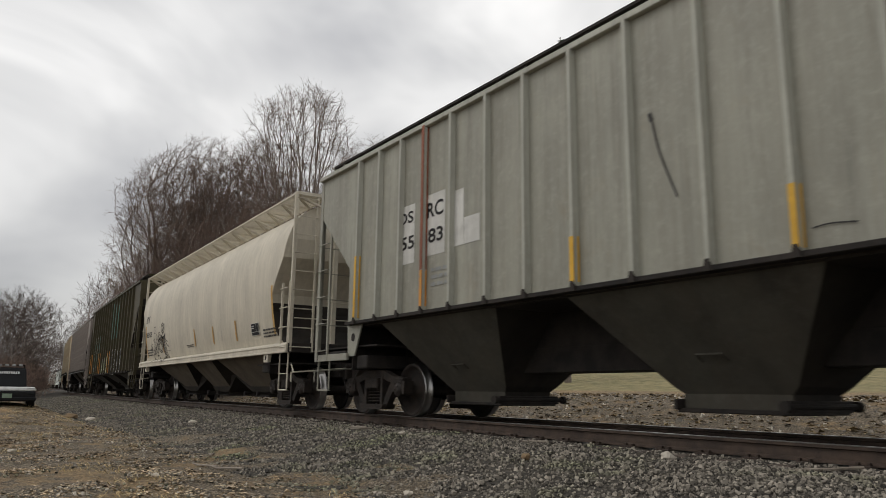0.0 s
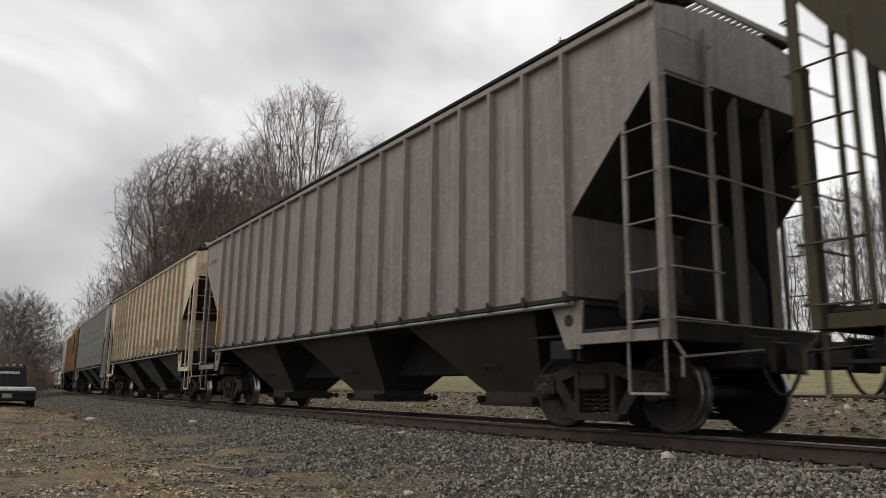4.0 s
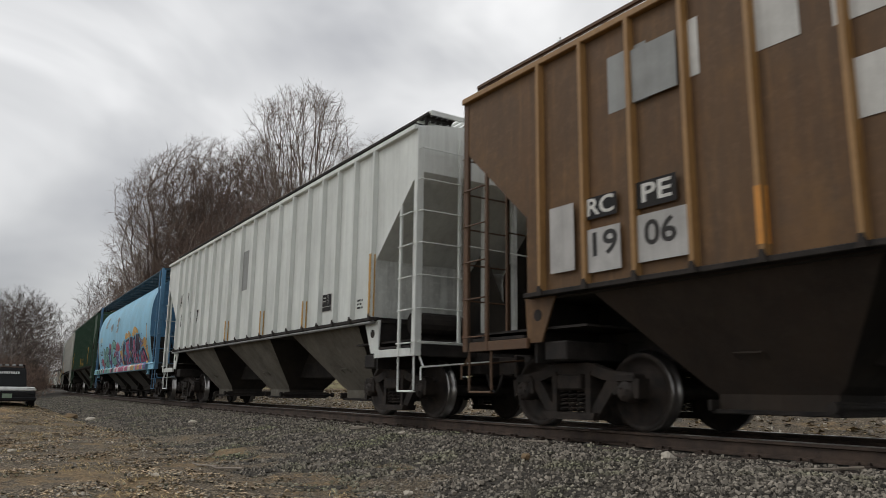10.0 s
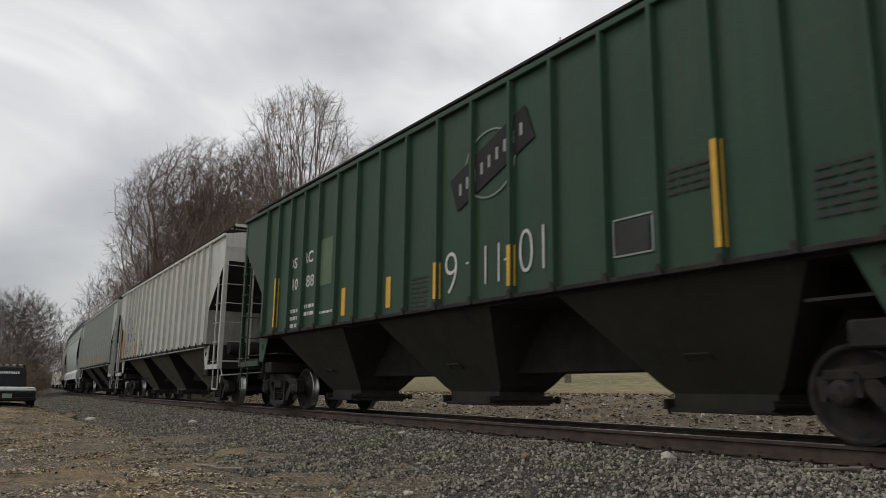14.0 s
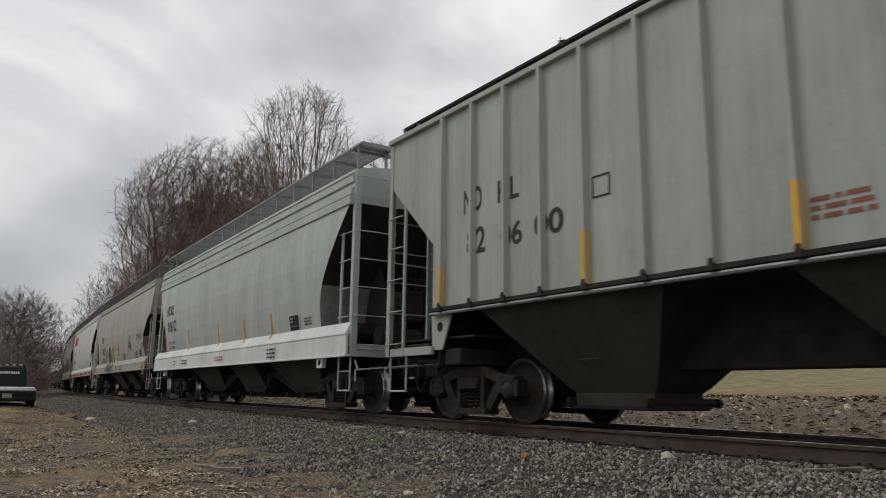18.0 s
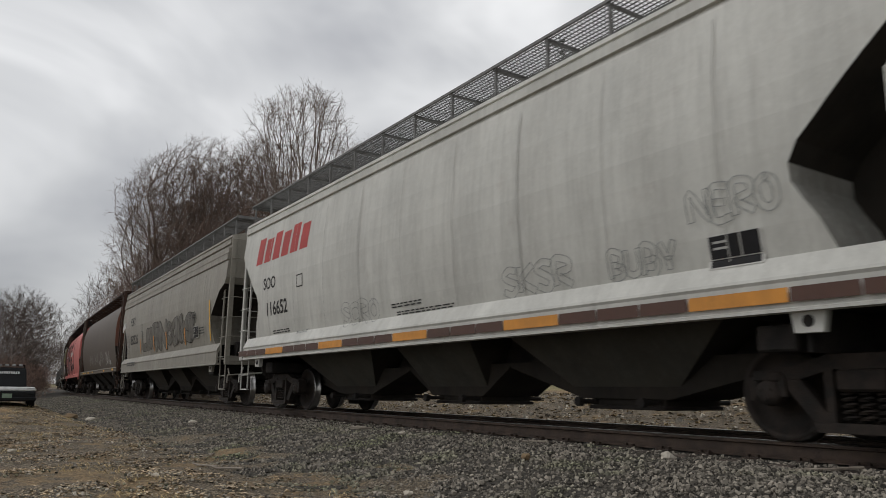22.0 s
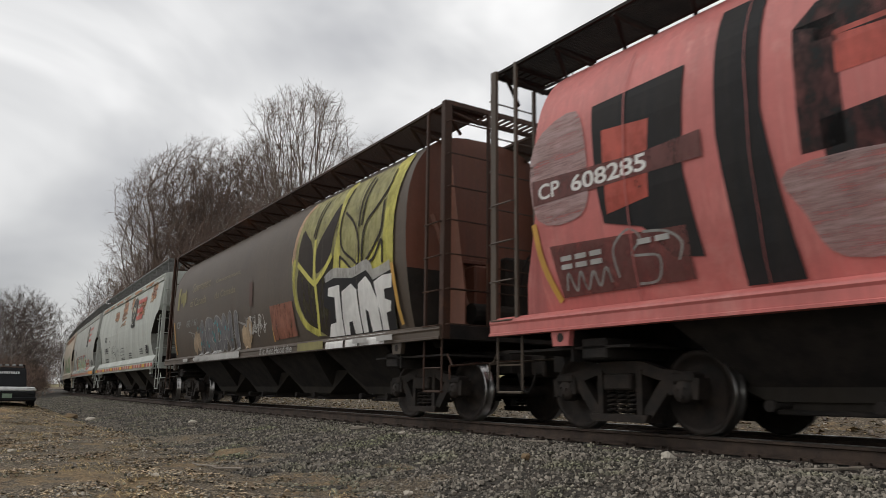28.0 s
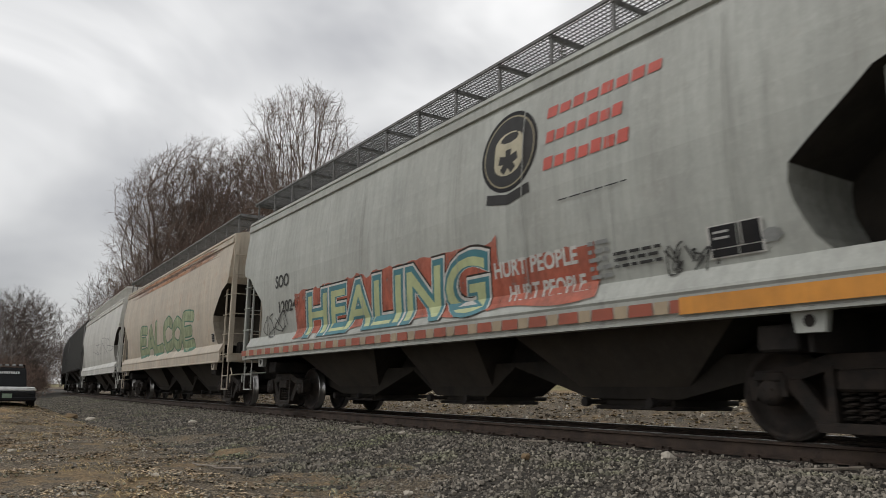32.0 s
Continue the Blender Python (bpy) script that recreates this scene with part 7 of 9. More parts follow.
        for i, ch in enumerate(text):
            for pts in STROKES[ch]:
                mid = eased([(x0 + i * w + 0.5 * t + (w - 0.7 * t) * (p + rng.uniform(-0.06, 0.06)), z0 + 0.5 * t + (h - t) * (q + rng.uniform(-0.05, 0.05))) for p, q in pts], fine=4)
                rim = [[], []]
                for k, p in enumerate(mid):
                    a, b = mid[max(0, k - 1)], mid[min(len(mid) - 1, k + 1)]
                    dx, dz = b[0] - a[0], b[1] - a[1]
                    L = math.hypot(dx, dz) or 1.0
                    for side, sg in enumerate((-1, 1)):
                        rim[side].append((p[0] - sg * dz / L * t / 2, p[1] + sg * dx / L * t / 2))
                ribbon(v, f, rim[0] + rim[1][::-1] + rim[0][:1], 0.011)
        lay(index, "graffiti", v, f, m)
    elif kind == "B":
        # a worn round emblem crossed by a dark slanting band
        w, h = x1 - x0, z1 - z0
        ribbon(v, f, [(x0 + w * (0.5 + 0.33 * math.cos(a * 0.26)), z0 + h * (0.5 + 0.46 * math.sin(a * 0.26))) for a in range(25)], 0.03)
        lay(index, "emblem", v, f, COATS["faint"])
        v, f = [], []
        ribbon(v, f, [(x0 + w * (k / 8), z0 + h * (0.22 + 0.62 * k / 8)) for k in range(9)], 0.55)
        lay(index, "emblem", v, f, COATS["black"])
        v, f = [], []
        for k in range(9):
            cx, cz = x0 + w * (0.1 + 0.1 * k), z0 + h * (0.28 + 0.062 * k)
            patch(v, f, cx - 0.03, cx + 0.03, cz - 0.09, cz + 0.09)
        lay(index, "emblem", v, f, COATS["grey"])
    elif kind == "E":
        cx, cz, rx, rz = (x0 + x1) / 2, (z0 + z1) / 2 + 0.05, (x1 - x0) * 0.5, (z1 - z0) * 0.5
        for k, c in ((1.0, "black"), (0.90, "dimcream"), (0.86, "dark")):
            v, f = [], []
            disc(v, f, cx, cz, rx * k, rz * k, 30)
            lay(index, "emblem", v, f, COATS[c])
        v, f = [], []
        patch(v, f, cx - rx * 0.5, cx + rx * 0.5, cz - rz * 0.3, cz + rz * 0.22)
        lay(index, "emblem", v, f, COATS["cream"])
        v, f = [], []
        disc(v, f, cx, cz - rz * 0.26, rx * 0.5, rz * 0.34, 16)
        disc(v, f, cx, cz + rz * 0.2, rx * 0.5, rz * 0.3, 16)
        lay(index, "emblem", v, f, COATS["cream"])
        v, f = [], []
        for q in range(5):
            a = math.pi * (0.5 + 0.4 * (q - 2))
            ribbon(v, f, [(cx, cz - rz * 0.25), (cx + rx * 0.34 * math.cos(a), cz - rz * 0.25 + rz * 0.3 * math.sin(a))], rx * 0.2)
        disc(v, f, cx, cz + rz * 0.34, rx * 0.34, rz * 0.12, 9, 0.2, rng)
        ribbon(v, f, [(cx - rx * 0.75, z0 + 0.02), (cx, z0 - 0.06), (cx + rx * 0.75, z0 + 0.02)], 0.14)
        lay(index, "emblem", v, f, COATS["dark"])


RIBS = {}
for i in (0, 2, 3, 4, 5, 6, 7, 9, 10, 11):
    car, prof, hb = CARS[i]
    RIBS[i] = [o.matrix_basis.translation.x for o in car.children if o.name.split(".")[0] == "rib" and abs(o.matrix_basis.to_euler().z) > 1]
MARKS = []

# car 0
MARKS.append((0, "R", -5.24, -4.72, 2.48, 3.47, "white"))
MARKS.append((0, "R", -4.42, -3.84, 2.52, 3.51, "white"))
MARKS.append((0, "R", -3.58, -3.34, 2.56, 3.42, "white"))
MARKS.append((0, "R", -3.33, -2.94, 2.56, 2.96, "white"))
MARKS.append((0, "T", -5.22, -4.76, 3.16, 3.36, "black", "DS"))
MARKS.append((0, "T", -4.34, -3.88, 3.13, 3.38, "black", "RC"))
MARKS.append((0, "T", -5.14, -4.72, 2.72, 2.94, "black", "55"))
MARKS.append((0, "T", -4.30, -3.88, 2.72, 2.95, "black", "83"))
MARKS.append((0, "S", -6.94, -6.94, 1.72, 2.85, "yellow"))
MARKS.append((0, "S", -4.56, -4.56, 1.73, 2.30, "orange"))
MARKS.append((0, "S", -1.10, -1.10, 1.72, 2.27, "yellow"))
MARKS.append((0, "S", 1.76, 1.76, 1.70, 2.28, "yellow"))
MARKS.append((0, "S", -4.58, -4.58, 2.31, 4.69, "rustred"))
MARKS.append((0, "N", -4.20, -3.74, 2.00, 2.34, "grey3"))

# car 1
MARKS.append((1, "T", -7.05, -6.37, 2.88, 3.13, "black", "ATW"))
MARKS.append((1, "T", -7.07, -5.97, 2.33, 2.53, "black", "465129"))
MARKS.append((1, "N", -6.93, -5.99, 1.62, 1.90, "dark3"))
MARKS.append((1, "O", -5.59, -5.29, 2.43, 2.67, "black"))
MARKS.append((1, "D", -7.01, -7.01, 1.59, 2.77, "ochre"))
MARKS.append((1, "D", -4.21, -4.21, 1.67, 2.20, "ochre"))
MARKS.append((1, "Y", -6.21, -4.09, 1.36, 2.46, "black"))
MARKS.append((1, "K", -4.47, -3.41, 1.29, 2.80, "black"))
MARKS.append((1, "N", -3.67, -3.19, 1.70, 1.74, "dark1"))
MARKS.append((1, "L", 5.50, 6.10, 1.72, 2.02, "black"))
MARKS.append((1, "D", 7.12, 7.12, 1.68, 2.79, "ochre"))
MARKS.append((1, "D", 4.28, 4.28, 1.67, 2.19, "ochre"))
MARKS.append((1, "D", 2.16, 2.16, 1.69, 2.18, "ochre"))
MARKS.append((1, "D", 0.16, 0.16, 1.72, 2.23, "ochre"))
MARKS.append((1, "N", 6.36, 7.24, 1.62, 1.85, "dark3"))
MARKS.append((1, "N", -0.82, -0.04, 1.70, 1.80, "dark2"))

# car 2
MARKS.append((2, "R", 0.63, 1.43, 2.83, 4.67, "teal"))
MARKS.append((2, "R", 1.37, 2.47, 2.82, 4.56, "teal"))
MARKS.append((2, "R", 2.41, 3.35, 2.83, 4.42, "teal"))
MARKS.append((2, "R", -5.75, -5.29, 1.15, 3.19, "teal"))
MARKS.append((2, "R", -4.91, -4.29, 1.55, 3.23, "teal"))
MARKS.append((2, "R", -3.95, -3.37, 1.74, 3.27, "teal"))
MARKS.append((2, "T", -5.79, -5.29, 2.85, 3.24, "white", "NO"))
MARKS.append((2, "T", -4.83, -4.35, 2.88, 3.24, "white", "KL"))
MARKS.append((2, "T", -5.77, -5.23, 2.26, 2.65, "white", "819"))
MARKS.append((2, "T", -4.85, -4.29, 2.29, 2.62, "white", "021"))
MARKS.append((2, "N", -5.67, -5.15, 1.22, 1.60, "white2"))
MARKS.append((2, "S", -7.13, -7.13, 1.20, 2.30, "orange"))
MARKS.append((2, "S", -3.25, -3.25, 1.17, 2.27, "orange"))
MARKS.append((2, "S", 0.49, 0.49, 1.16, 2.25, "orange"))
MARKS.append((2, "A", 1.59, 3.37, 1.16, 2.28, "black", "white", "3", "PES"))
MARKS.append((2, "A", 3.31, 4.89, 1.17, 2.21, "black", "white", "2", "NO"))
MARKS.append((2, "A", -2.11, 0.39, 1.20, 2.04, "paleleaf", "white", "3", "AAS"))
MARKS.append((2, "G", 0.75, 1.41, 1.55, 2.11, "white", "3"))

# car 3
MARKS.append((3, "S", -6.63, -6.63, 1.71, 2.83, "yellow"))
MARKS.append((3, "N", -8.07, -7.29, 4.04, 4.17, "dark4"))

# car 4
MARKS.append((4, "T", -5.23, -4.81, 3.16, 3.50, "dark", "NO"))
MARKS.append((4, "T", -4.53, -4.03, 3.20, 3.47, "dark", "KL"))
MARKS.append((4, "T", -5.15, -4.79, 2.57, 2.98, "dark", "83"))
MARKS.append((4, "T", -4.41, -4.05, 2.60, 2.92, "dark", "31"))
MARKS.append((4, "T", -3.51, -3.21, 2.58, 2.93, "dark", "18"))
MARKS.append((4, "A", -1.01, 1.51, 1.70, 2.13, "buff", "black", "8", "MOWEFLEB"))
MARKS.append((4, "R", -0.67, -0.25, 1.82, 1.96, "orange"))
MARKS.append((4, "R", 1.17, 1.49, 1.85, 1.97, "orange"))
MARKS.append((4, "R", -3.43, -2.87, 1.81, 1.95, "orange"))
MARKS.append((4, "R", 2.81, 3.33, 1.85, 1.96, "rustpale"))
MARKS.append((4, "R", -6.83, -6.41, 2.05, 2.30, "orange"))
MARKS.append((4, "N", 1.93, 2.49, 1.73, 2.09, "rust4"))
MARKS.append((4, "L", 3.73, 4.19, 1.90, 2.20, "black"))
MARKS.append((4, "A", 5.35, 5.75, 1.82, 2.11, "buff", "black", "3", "OOS"))
MARKS.append((4, "N", 4.57, 5.09, 1.85, 2.18, "rust4"))
MARKS.append((4, "N", 6.15, 6.45, 1.77, 2.19, "pale3"))
MARKS.append((4, "R", 6.69, 7.17, 1.85, 2.10, "rustpale"))

# car 5
MARKS.append((5, "R", -6.80, -6.26, 1.77, 3.97, "pale"))
MARKS.append((5, "R", -5.96, -5.46, 1.75, 4.48, "pale"))
MARKS.append((5, "R", -4.52, -3.90, 1.76, 4.54, "pale"))
MARKS.append((5, "R", -3.76, -2.92, 1.81, 4.27, "pale"))
MARKS.append((5, "R", -0.08, 0.98, 1.69, 4.04, "pale"))
MARKS.append((5, "R", 0.90, 1.94, 1.71, 3.92, "pale"))
MARKS.append((5, "T", -6.00, -5.54, 3.24, 3.54, "dark", "NO"))
MARKS.append((5, "T", -5.20, -4.74, 3.21, 3.51, "dark", "KL"))
MARKS.append((5, "T", -5.94, -5.48, 2.58, 2.91, "dark", "83"))
MARKS.append((5, "T", -5.12, -4.66, 2.58, 2.92, "dark", "32"))
MARKS.append((5, "T", -4.36, -3.94, 2.58, 2.92, "dark", "07"))
MARKS.append((5, "R", -0.78, -0.30, 1.67, 1.78, "yellow"))
MARKS.append((5, "R", -3.42, -2.90, 1.65, 1.79, "yellow"))
MARKS.append((5, "R", -6.66, -6.08, 1.68, 1.79, "yellow"))
MARKS.append((5, "S", -6.92, -6.92, 1.68, 2.34, "yellow"))
MARKS.append((5, "T", -0.90, -0.08, 2.21, 2.55, "rustsoft", "Pox"))
MARKS.append((5, "G", -0.14, 0.36, 2.14, 2.53, "rustred", "2"))
MARKS.append((5, "T", 1.20, 1.52, 1.85, 2.12, "rustred", "S"))
MARKS.append((5, "N", -5.84, -3.90, 1.93, 2.07, "dark2"))

# car 6
MARKS.append((6, "R", -5.56, -4.98, 3.63, 4.33, "grey"))
MARKS.append((6, "R", -4.54, -4.30, 3.68, 4.32, "white"))
MARKS.append((6, "R", -3.72, -3.22, 3.66, 4.35, "white"))
MARKS.append((6, "R", -2.92, -2.36, 3.61, 4.33, "white"))
MARKS.append((6, "R", -1.98, -1.46, 3.63, 4.32, "white"))
MARKS.append((6, "R", -1.02, -0.50, 3.63, 4.33, "white"))
MARKS.append((6, "R", 0.00, 0.46, 3.63, 4.35, "white"))
MARKS.append((6, "R", 0.94, 1.40, 3.64, 4.33, "white"))
MARKS.append((6, "R", 1.88, 2.30, 3.63, 4.36, "white"))
MARKS.append((6, "R", -2.80, -2.32, 2.71, 3.25, "white"))
MARKS.append((6, "R", -1.96, -1.42, 2.70, 3.27, "white"))
MARKS.append((6, "R", -0.96, -0.48, 2.71, 3.25, "white"))
MARKS.append((6, "R", 0.04, 0.48, 2.70, 3.26, "white"))
MARKS.append((6, "R", 3.66, 4.14, 1.82, 2.27, "white"))
MARKS.append((6, "R", 4.42, 4.94, 1.93, 2.39, "white"))
MARKS.append((6, "R", 4.48, 4.92, 1.97, 2.36, "darkgreen"))
MARKS.append((6, "R", 5.24, 5.64, 1.94, 2.39, "white"))
MARKS.append((6, "R", 5.28, 5.62, 1.98, 2.37, "darkgreen"))
MARKS.append((6, "X", 3.24, 5.90, 3.07, 4.33, "maroon"))
MARKS.append((6, "G", 3.48, 5.72, 3.97, 4.37, "ochreblob", "9"))
MARKS.append((6, "N", -1.84, -1.34, 1.94, 2.39, "white4"))
MARKS.append((6, "N", 6.12, 6.40, 2.60, 3.18, "grey6"))
MARKS.append((6, "S", 7.32, 7.32, 1.88, 2.97, "orange"))
MARKS.append((6, "R", -5.93, -5.45, 2.42, 2.68, "black"))
MARKS.append((6, "R", -5.17, -4.63, 2.40, 2.70, "black"))
MARKS.append((6, "T", -5.91, -5.49, 2.46, 2.67, "white", "RC"))
MARKS.append((6, "T", -5.09, -4.69, 2.46, 2.67, "white", "PE"))
MARKS.append((6, "R", -5.93, -5.41, 1.79, 2.30, "greyw"))
MARKS.append((6, "R", -5.17, -4.51, 1.81, 2.33, "greyw"))
MARKS.append((6, "R", -6.55, -6.13, 1.86, 2.68, "greyw"))
MARKS.append((6, "T", -5.83, -5.45, 1.97, 2.26, "dark", "19"))
MARKS.append((6, "T", -5.07, -4.65, 1.98, 2.26, "dark", "06"))
MARKS.append((6, "S", -3.79, -3.79, 1.78, 2.33, "orange"))
MARKS.append((6, "R", -5.21, -4.55, 3.63, 4.26, "grey"))

# car 7
MARKS.append((7, "R", -0.25, 0.31, 2.95, 3.98, "grey"))
MARKS.append((7, "L", 5.13, 5.59, 1.95, 2.31, "black"))
MARKS.append((7, "S", 7.17, 7.17, 1.70, 2.81, "ochre"))
MARKS.append((7, "S", 4.07, 4.07, 1.68, 2.25, "ochre"))
MARKS.append((7, "S", 1.49, 1.49, 1.63, 2.27, "ochre"))
MARKS.append((7, "S", -1.33, -1.33, 1.67, 2.23, "ochre"))
MARKS.append((7, "N", 6.71, 6.93, 1.87, 2.07, "dark3"))
MARKS.append((7, "T", -6.61, -6.13, 3.09, 3.51, "dark", "AT"))
MARKS.append((7, "T", -5.69, -5.39, 3.06, 3.49, "dark", "W"))
MARKS.append((7, "T", -6.39, -5.93, 2.41, 2.84, "dark", "88"))
MARKS.append((7, "T", -5.49, -5.11, 2.41, 2.83, "dark", "25"))
MARKS.append((7, "T", -4.45, -4.23, 2.42, 2.82, "dark", "7"))

# car 8
MARKS.append((8, "R", -6.67, -5.87, 2.78, 3.04, "creamblue"))
MARKS.append((8, "T", -6.51, -5.87, 2.56, 2.78, "dark", "WGR"))
MARKS.append((8, "T", -6.55, -5.47, 2.10, 2.34, "dark", "162231"))
MARKS.append((8, "N", -6.53, -5.77, 1.54, 1.90, "dark4"))
MARKS.append((8, "D", -7.29, -7.29, 1.54, 2.84, "ochre"))
MARKS.append((8, "C", -6.02, -5.00, 1.42, 1.96, "pinkred", "4"))
MARKS.append((8, "C", -3.10, -2.62, 2.24, 2.62, "pinkred", "2"))
MARKS.append((8, "C", -1.75, -0.70, 1.44, 2.10, "wine", "4"))
MARKS.append((8, "C", -1.10, 0.05, 2.15, 2.62, "pinkred", "4"))
MARKS.append((8, "A", -5.36, -4.58, 1.45, 2.40, "seafoam", "black", "1", "A"))
MARKS.append((8, "A", -4.56, -3.48, 1.44, 2.52, "seafoam", "black", "1", "S"))
MARKS.append((8, "A", -3.44, -2.50, 1.42, 2.40, "purple", "black", "1", "O"))
MARKS.append((8, "A", -2.50, -1.02, 1.46, 2.72, "seafoam", "black", "1", "C"))
MARKS.append((8, "A", -1.02, -0.18, 1.46, 2.14, "purple", "white", "1", "R"))
MARKS.append((8, "A", -0.16, 0.72, 1.44, 2.02, "purple", "white", "1", "A"))
MARKS.append((8, "P", -5.36, -4.70, 1.50, 2.45, "creamblue", "9"))
MARKS.append((8, "P", -4.40, -3.55, 1.50, 2.50, "creamblue", "10"))
MARKS.append((8, "P", -3.30, -2.70, 1.50, 2.30, "creamblue", "5"))
MARKS.append((8, "P", -2.40, -1.10, 1.50, 2.72, "creamblue", "16"))
MARKS.append((8, "C", -1.10, -0.30, 3.00, 3.80, "rustwash8", "4"))
MARKS.append((8, "C", -3.00, -2.20, 3.20, 3.55, "rustwash8", "5"))
MARKS.append((8, "C", -5.00, -4.00, 3.45, 3.95, "rustwash8", "3"))
MARKS.append((8, "G", 0.20, 0.95, 2.06, 2.34, "dark", "4"))
MARKS.append((8, "N", 6.70, 7.20, 1.92, 2.08, "dark2"))

# car 9
MARKS.append((9, "T", -5.43, -4.97, 3.05, 3.29, "white", "DS"))
MARKS.append((9, "T", -4.59, -4.13, 3.08, 3.33, "white", "RC"))
MARKS.append((9, "T", -5.41, -4.89, 2.57, 2.82, "white", "810"))
MARKS.append((9, "T", -4.57, -4.03, 2.56, 2.81, "white", "188"))
MARKS.append((9, "R", -3.81, -3.17, 2.51, 3.47, "sagegreen"))
MARKS.append((9, "S", -6.13, -6.13, 1.82, 2.94, "yellow"))
MARKS.append((9, "R", -2.69, -2.53, 1.82, 2.35, "yellow"))
MARKS.append((9, "R", -0.95, -0.79, 1.82, 2.35, "yellow"))
MARKS.append((9, "S", 0.47, 0.47, 1.81, 2.37, "yellow"))
MARKS.append((9, "N", -5.37, -4.83, 1.71, 2.19, "white3"))
MARKS.append((9, "N", -4.47, -3.97, 1.92, 2.23, "white2"))
MARKS.append((9, "N", -3.69, -3.09, 1.91, 2.01, "white1"))
MARKS.append((9, "N", -0.11, 0.37, 1.72, 2.25, "faint7"))
MARKS.append((9, "S", 6.02, 6.02, 1.82, 2.91, "yellow"))
MARKS.append((9, "S", 2.92, 2.92, 1.81, 2.36, "yellow"))
MARKS.append((9, "T", 0.88, 1.20, 1.86, 2.49, "white", "9"))
MARKS.append((9, "R", 1.42, 1.56, 2.25, 2.28, "white"))
MARKS.append((9, "R", 2.32, 2.44, 2.18, 2.21, "white"))
MARKS.append((9, "T", 1.88, 2.22, 1.91, 2.45, "white", "11"))
MARKS.append((9, "T", 2.64, 3.14, 1.96, 2.54, "white", "01"))
MARKS.append((9, "O", 4.30, 4.88, 1.92, 2.36, "grey"))
MARKS.append((9, "R", 4.34, 4.82, 1.95, 2.31, "dark"))
MARKS.append((9, "N", 5.10, 5.68, 2.45, 2.78, "faint4"))
MARKS.append((9, "N", 6.66, 7.18, 1.91, 2.42, "faint6"))
MARKS.append((9, "B", 1.10, 2.88, 3.10, 4.18, "dark"))

# car 10
MARKS.append((10, "R", -6.18, -5.58, 2.87, 3.50, "navyblue"))
MARKS.append((10, "R", -5.42, -4.72, 2.88, 3.33, "navyblue"))
MARKS.append((10, "T", -6.12, -5.60, 2.96, 3.25, "white", "DS"))
MARKS.append((10, "T", -5.36, -4.78, 3.02, 3.25, "white", "RC"))
MARKS.append((10, "T", -6.04, -5.72, 2.40, 2.79, "dark", "87"))
MARKS.append((10, "T", -5.32, -4.84, 2.39, 2.74, "dark", "22"))
MARKS.append((10, "T", -4.48, -4.24, 2.41, 2.75, "dark", "2"))
MARKS.append((10, "S", -7.00, -7.00, 1.81, 2.87, "orange"))
MARKS.append((10, "S", -3.80, -3.80, 1.69, 2.30, "orange"))
MARKS.append((10, "O", -3.46, -3.18, 2.75, 3.00, "black"))
MARKS.append((10, "N", -6.12, -5.58, 1.87, 2.17, "dark3"))
MARKS.append((10, "N", -5.32, -4.76, 1.96, 2.19, "dark2"))
MARKS.append((10, "G", -2.78, -2.48, 1.84, 2.34, "black", "4"))
MARKS.append((10, "O", -6.68, -6.42, 1.86, 2.09, "black"))
MARKS.append((10, "G", -6.82, -6.32, 2.11, 2.51, "black", "2"))

# car 11
MARKS.append((11, "T", -6.33, -5.89, 2.99, 3.36, "dark", "NO"))
MARKS.append((11, "T", -5.53, -5.07, 3.00, 3.32, "dark", "KL"))
MARKS.append((11, "T", -6.25, -5.81, 2.36, 2.75, "dark", "82"))
MARKS.append((11, "T", -5.47, -5.01, 2.36, 2.69, "dark", "06"))
MARKS.append((11, "T", -4.77, -4.23, 2.38, 2.71, "dark", "00"))
MARKS.append((11, "S", -7.23, -7.23, 1.70, 2.26, "yellow"))
MARKS.append((11, "S", -4.15, -4.15, 1.68, 2.31, "yellow"))
MARKS.append((11, "S", -1.41, -1.41, 1.68, 2.31, "yellow"))
MARKS.append((11, "S", 1.43, 1.43, 1.71, 2.29, "yellow"))
MARKS.append((11, "S", 4.15, 4.15, 1.72, 2.27, "yellow"))
MARKS.append((11, "O", -3.73, -3.45, 2.68, 2.95, "dark"))
MARKS.append((11, "N", -1.13, -0.57, 1.91, 2.15, "rust3"))
MARKS.append((11, "N", 0.87, 1.19, 1.86, 1.98, "dark2"))
MARKS.append((11, "R", 2.71, 2.91, 1.74, 1.79, "white"))
MARKS.append((11, "L", 5.14, 5.50, 1.94, 2.28, "black"))

# car 12
MARKS.append((12, "T", -6.43, -5.45, 2.86, 3.22, "black", "NOKL"))
MARKS.append((12, "T", -6.25, -5.09, 2.30, 2.69, "black", "816102"))
MARKS.append((12, "D", -3.53, -3.53, 1.58, 2.25, "orange"))
MARKS.append((12, "D", -0.33, -0.33, 1.59, 2.21, "orange"))
MARKS.append((12, "D", 1.95, 1.95, 1.58, 2.15, "orange"))
MARKS.append((12, "D", 3.91, 3.91, 1.57, 2.15, "orange"))
MARKS.append((12, "D", -6.62, -6.62, 1.62, 2.50, "orange"))
MARKS.append((12, "L", 5.03, 5.59, 1.67, 2.01, "black"))
MARKS.append((12, "N", 5.87, 6.23, 1.74, 1.92, "dark3"))
MARKS.append((12, "N", 3.95, 4.49, 1.10, 1.36, "dark3"))
MARKS.append((12, "N", -0.27, 0.49, 1.16, 1.31, "rust2"))
MARKS.append((12, "N", -3.93, -3.25, 1.16, 1.33, "dark2"))
MARKS.append((12, "O", -5.03, -4.75, 1.18, 1.31, "dark"))
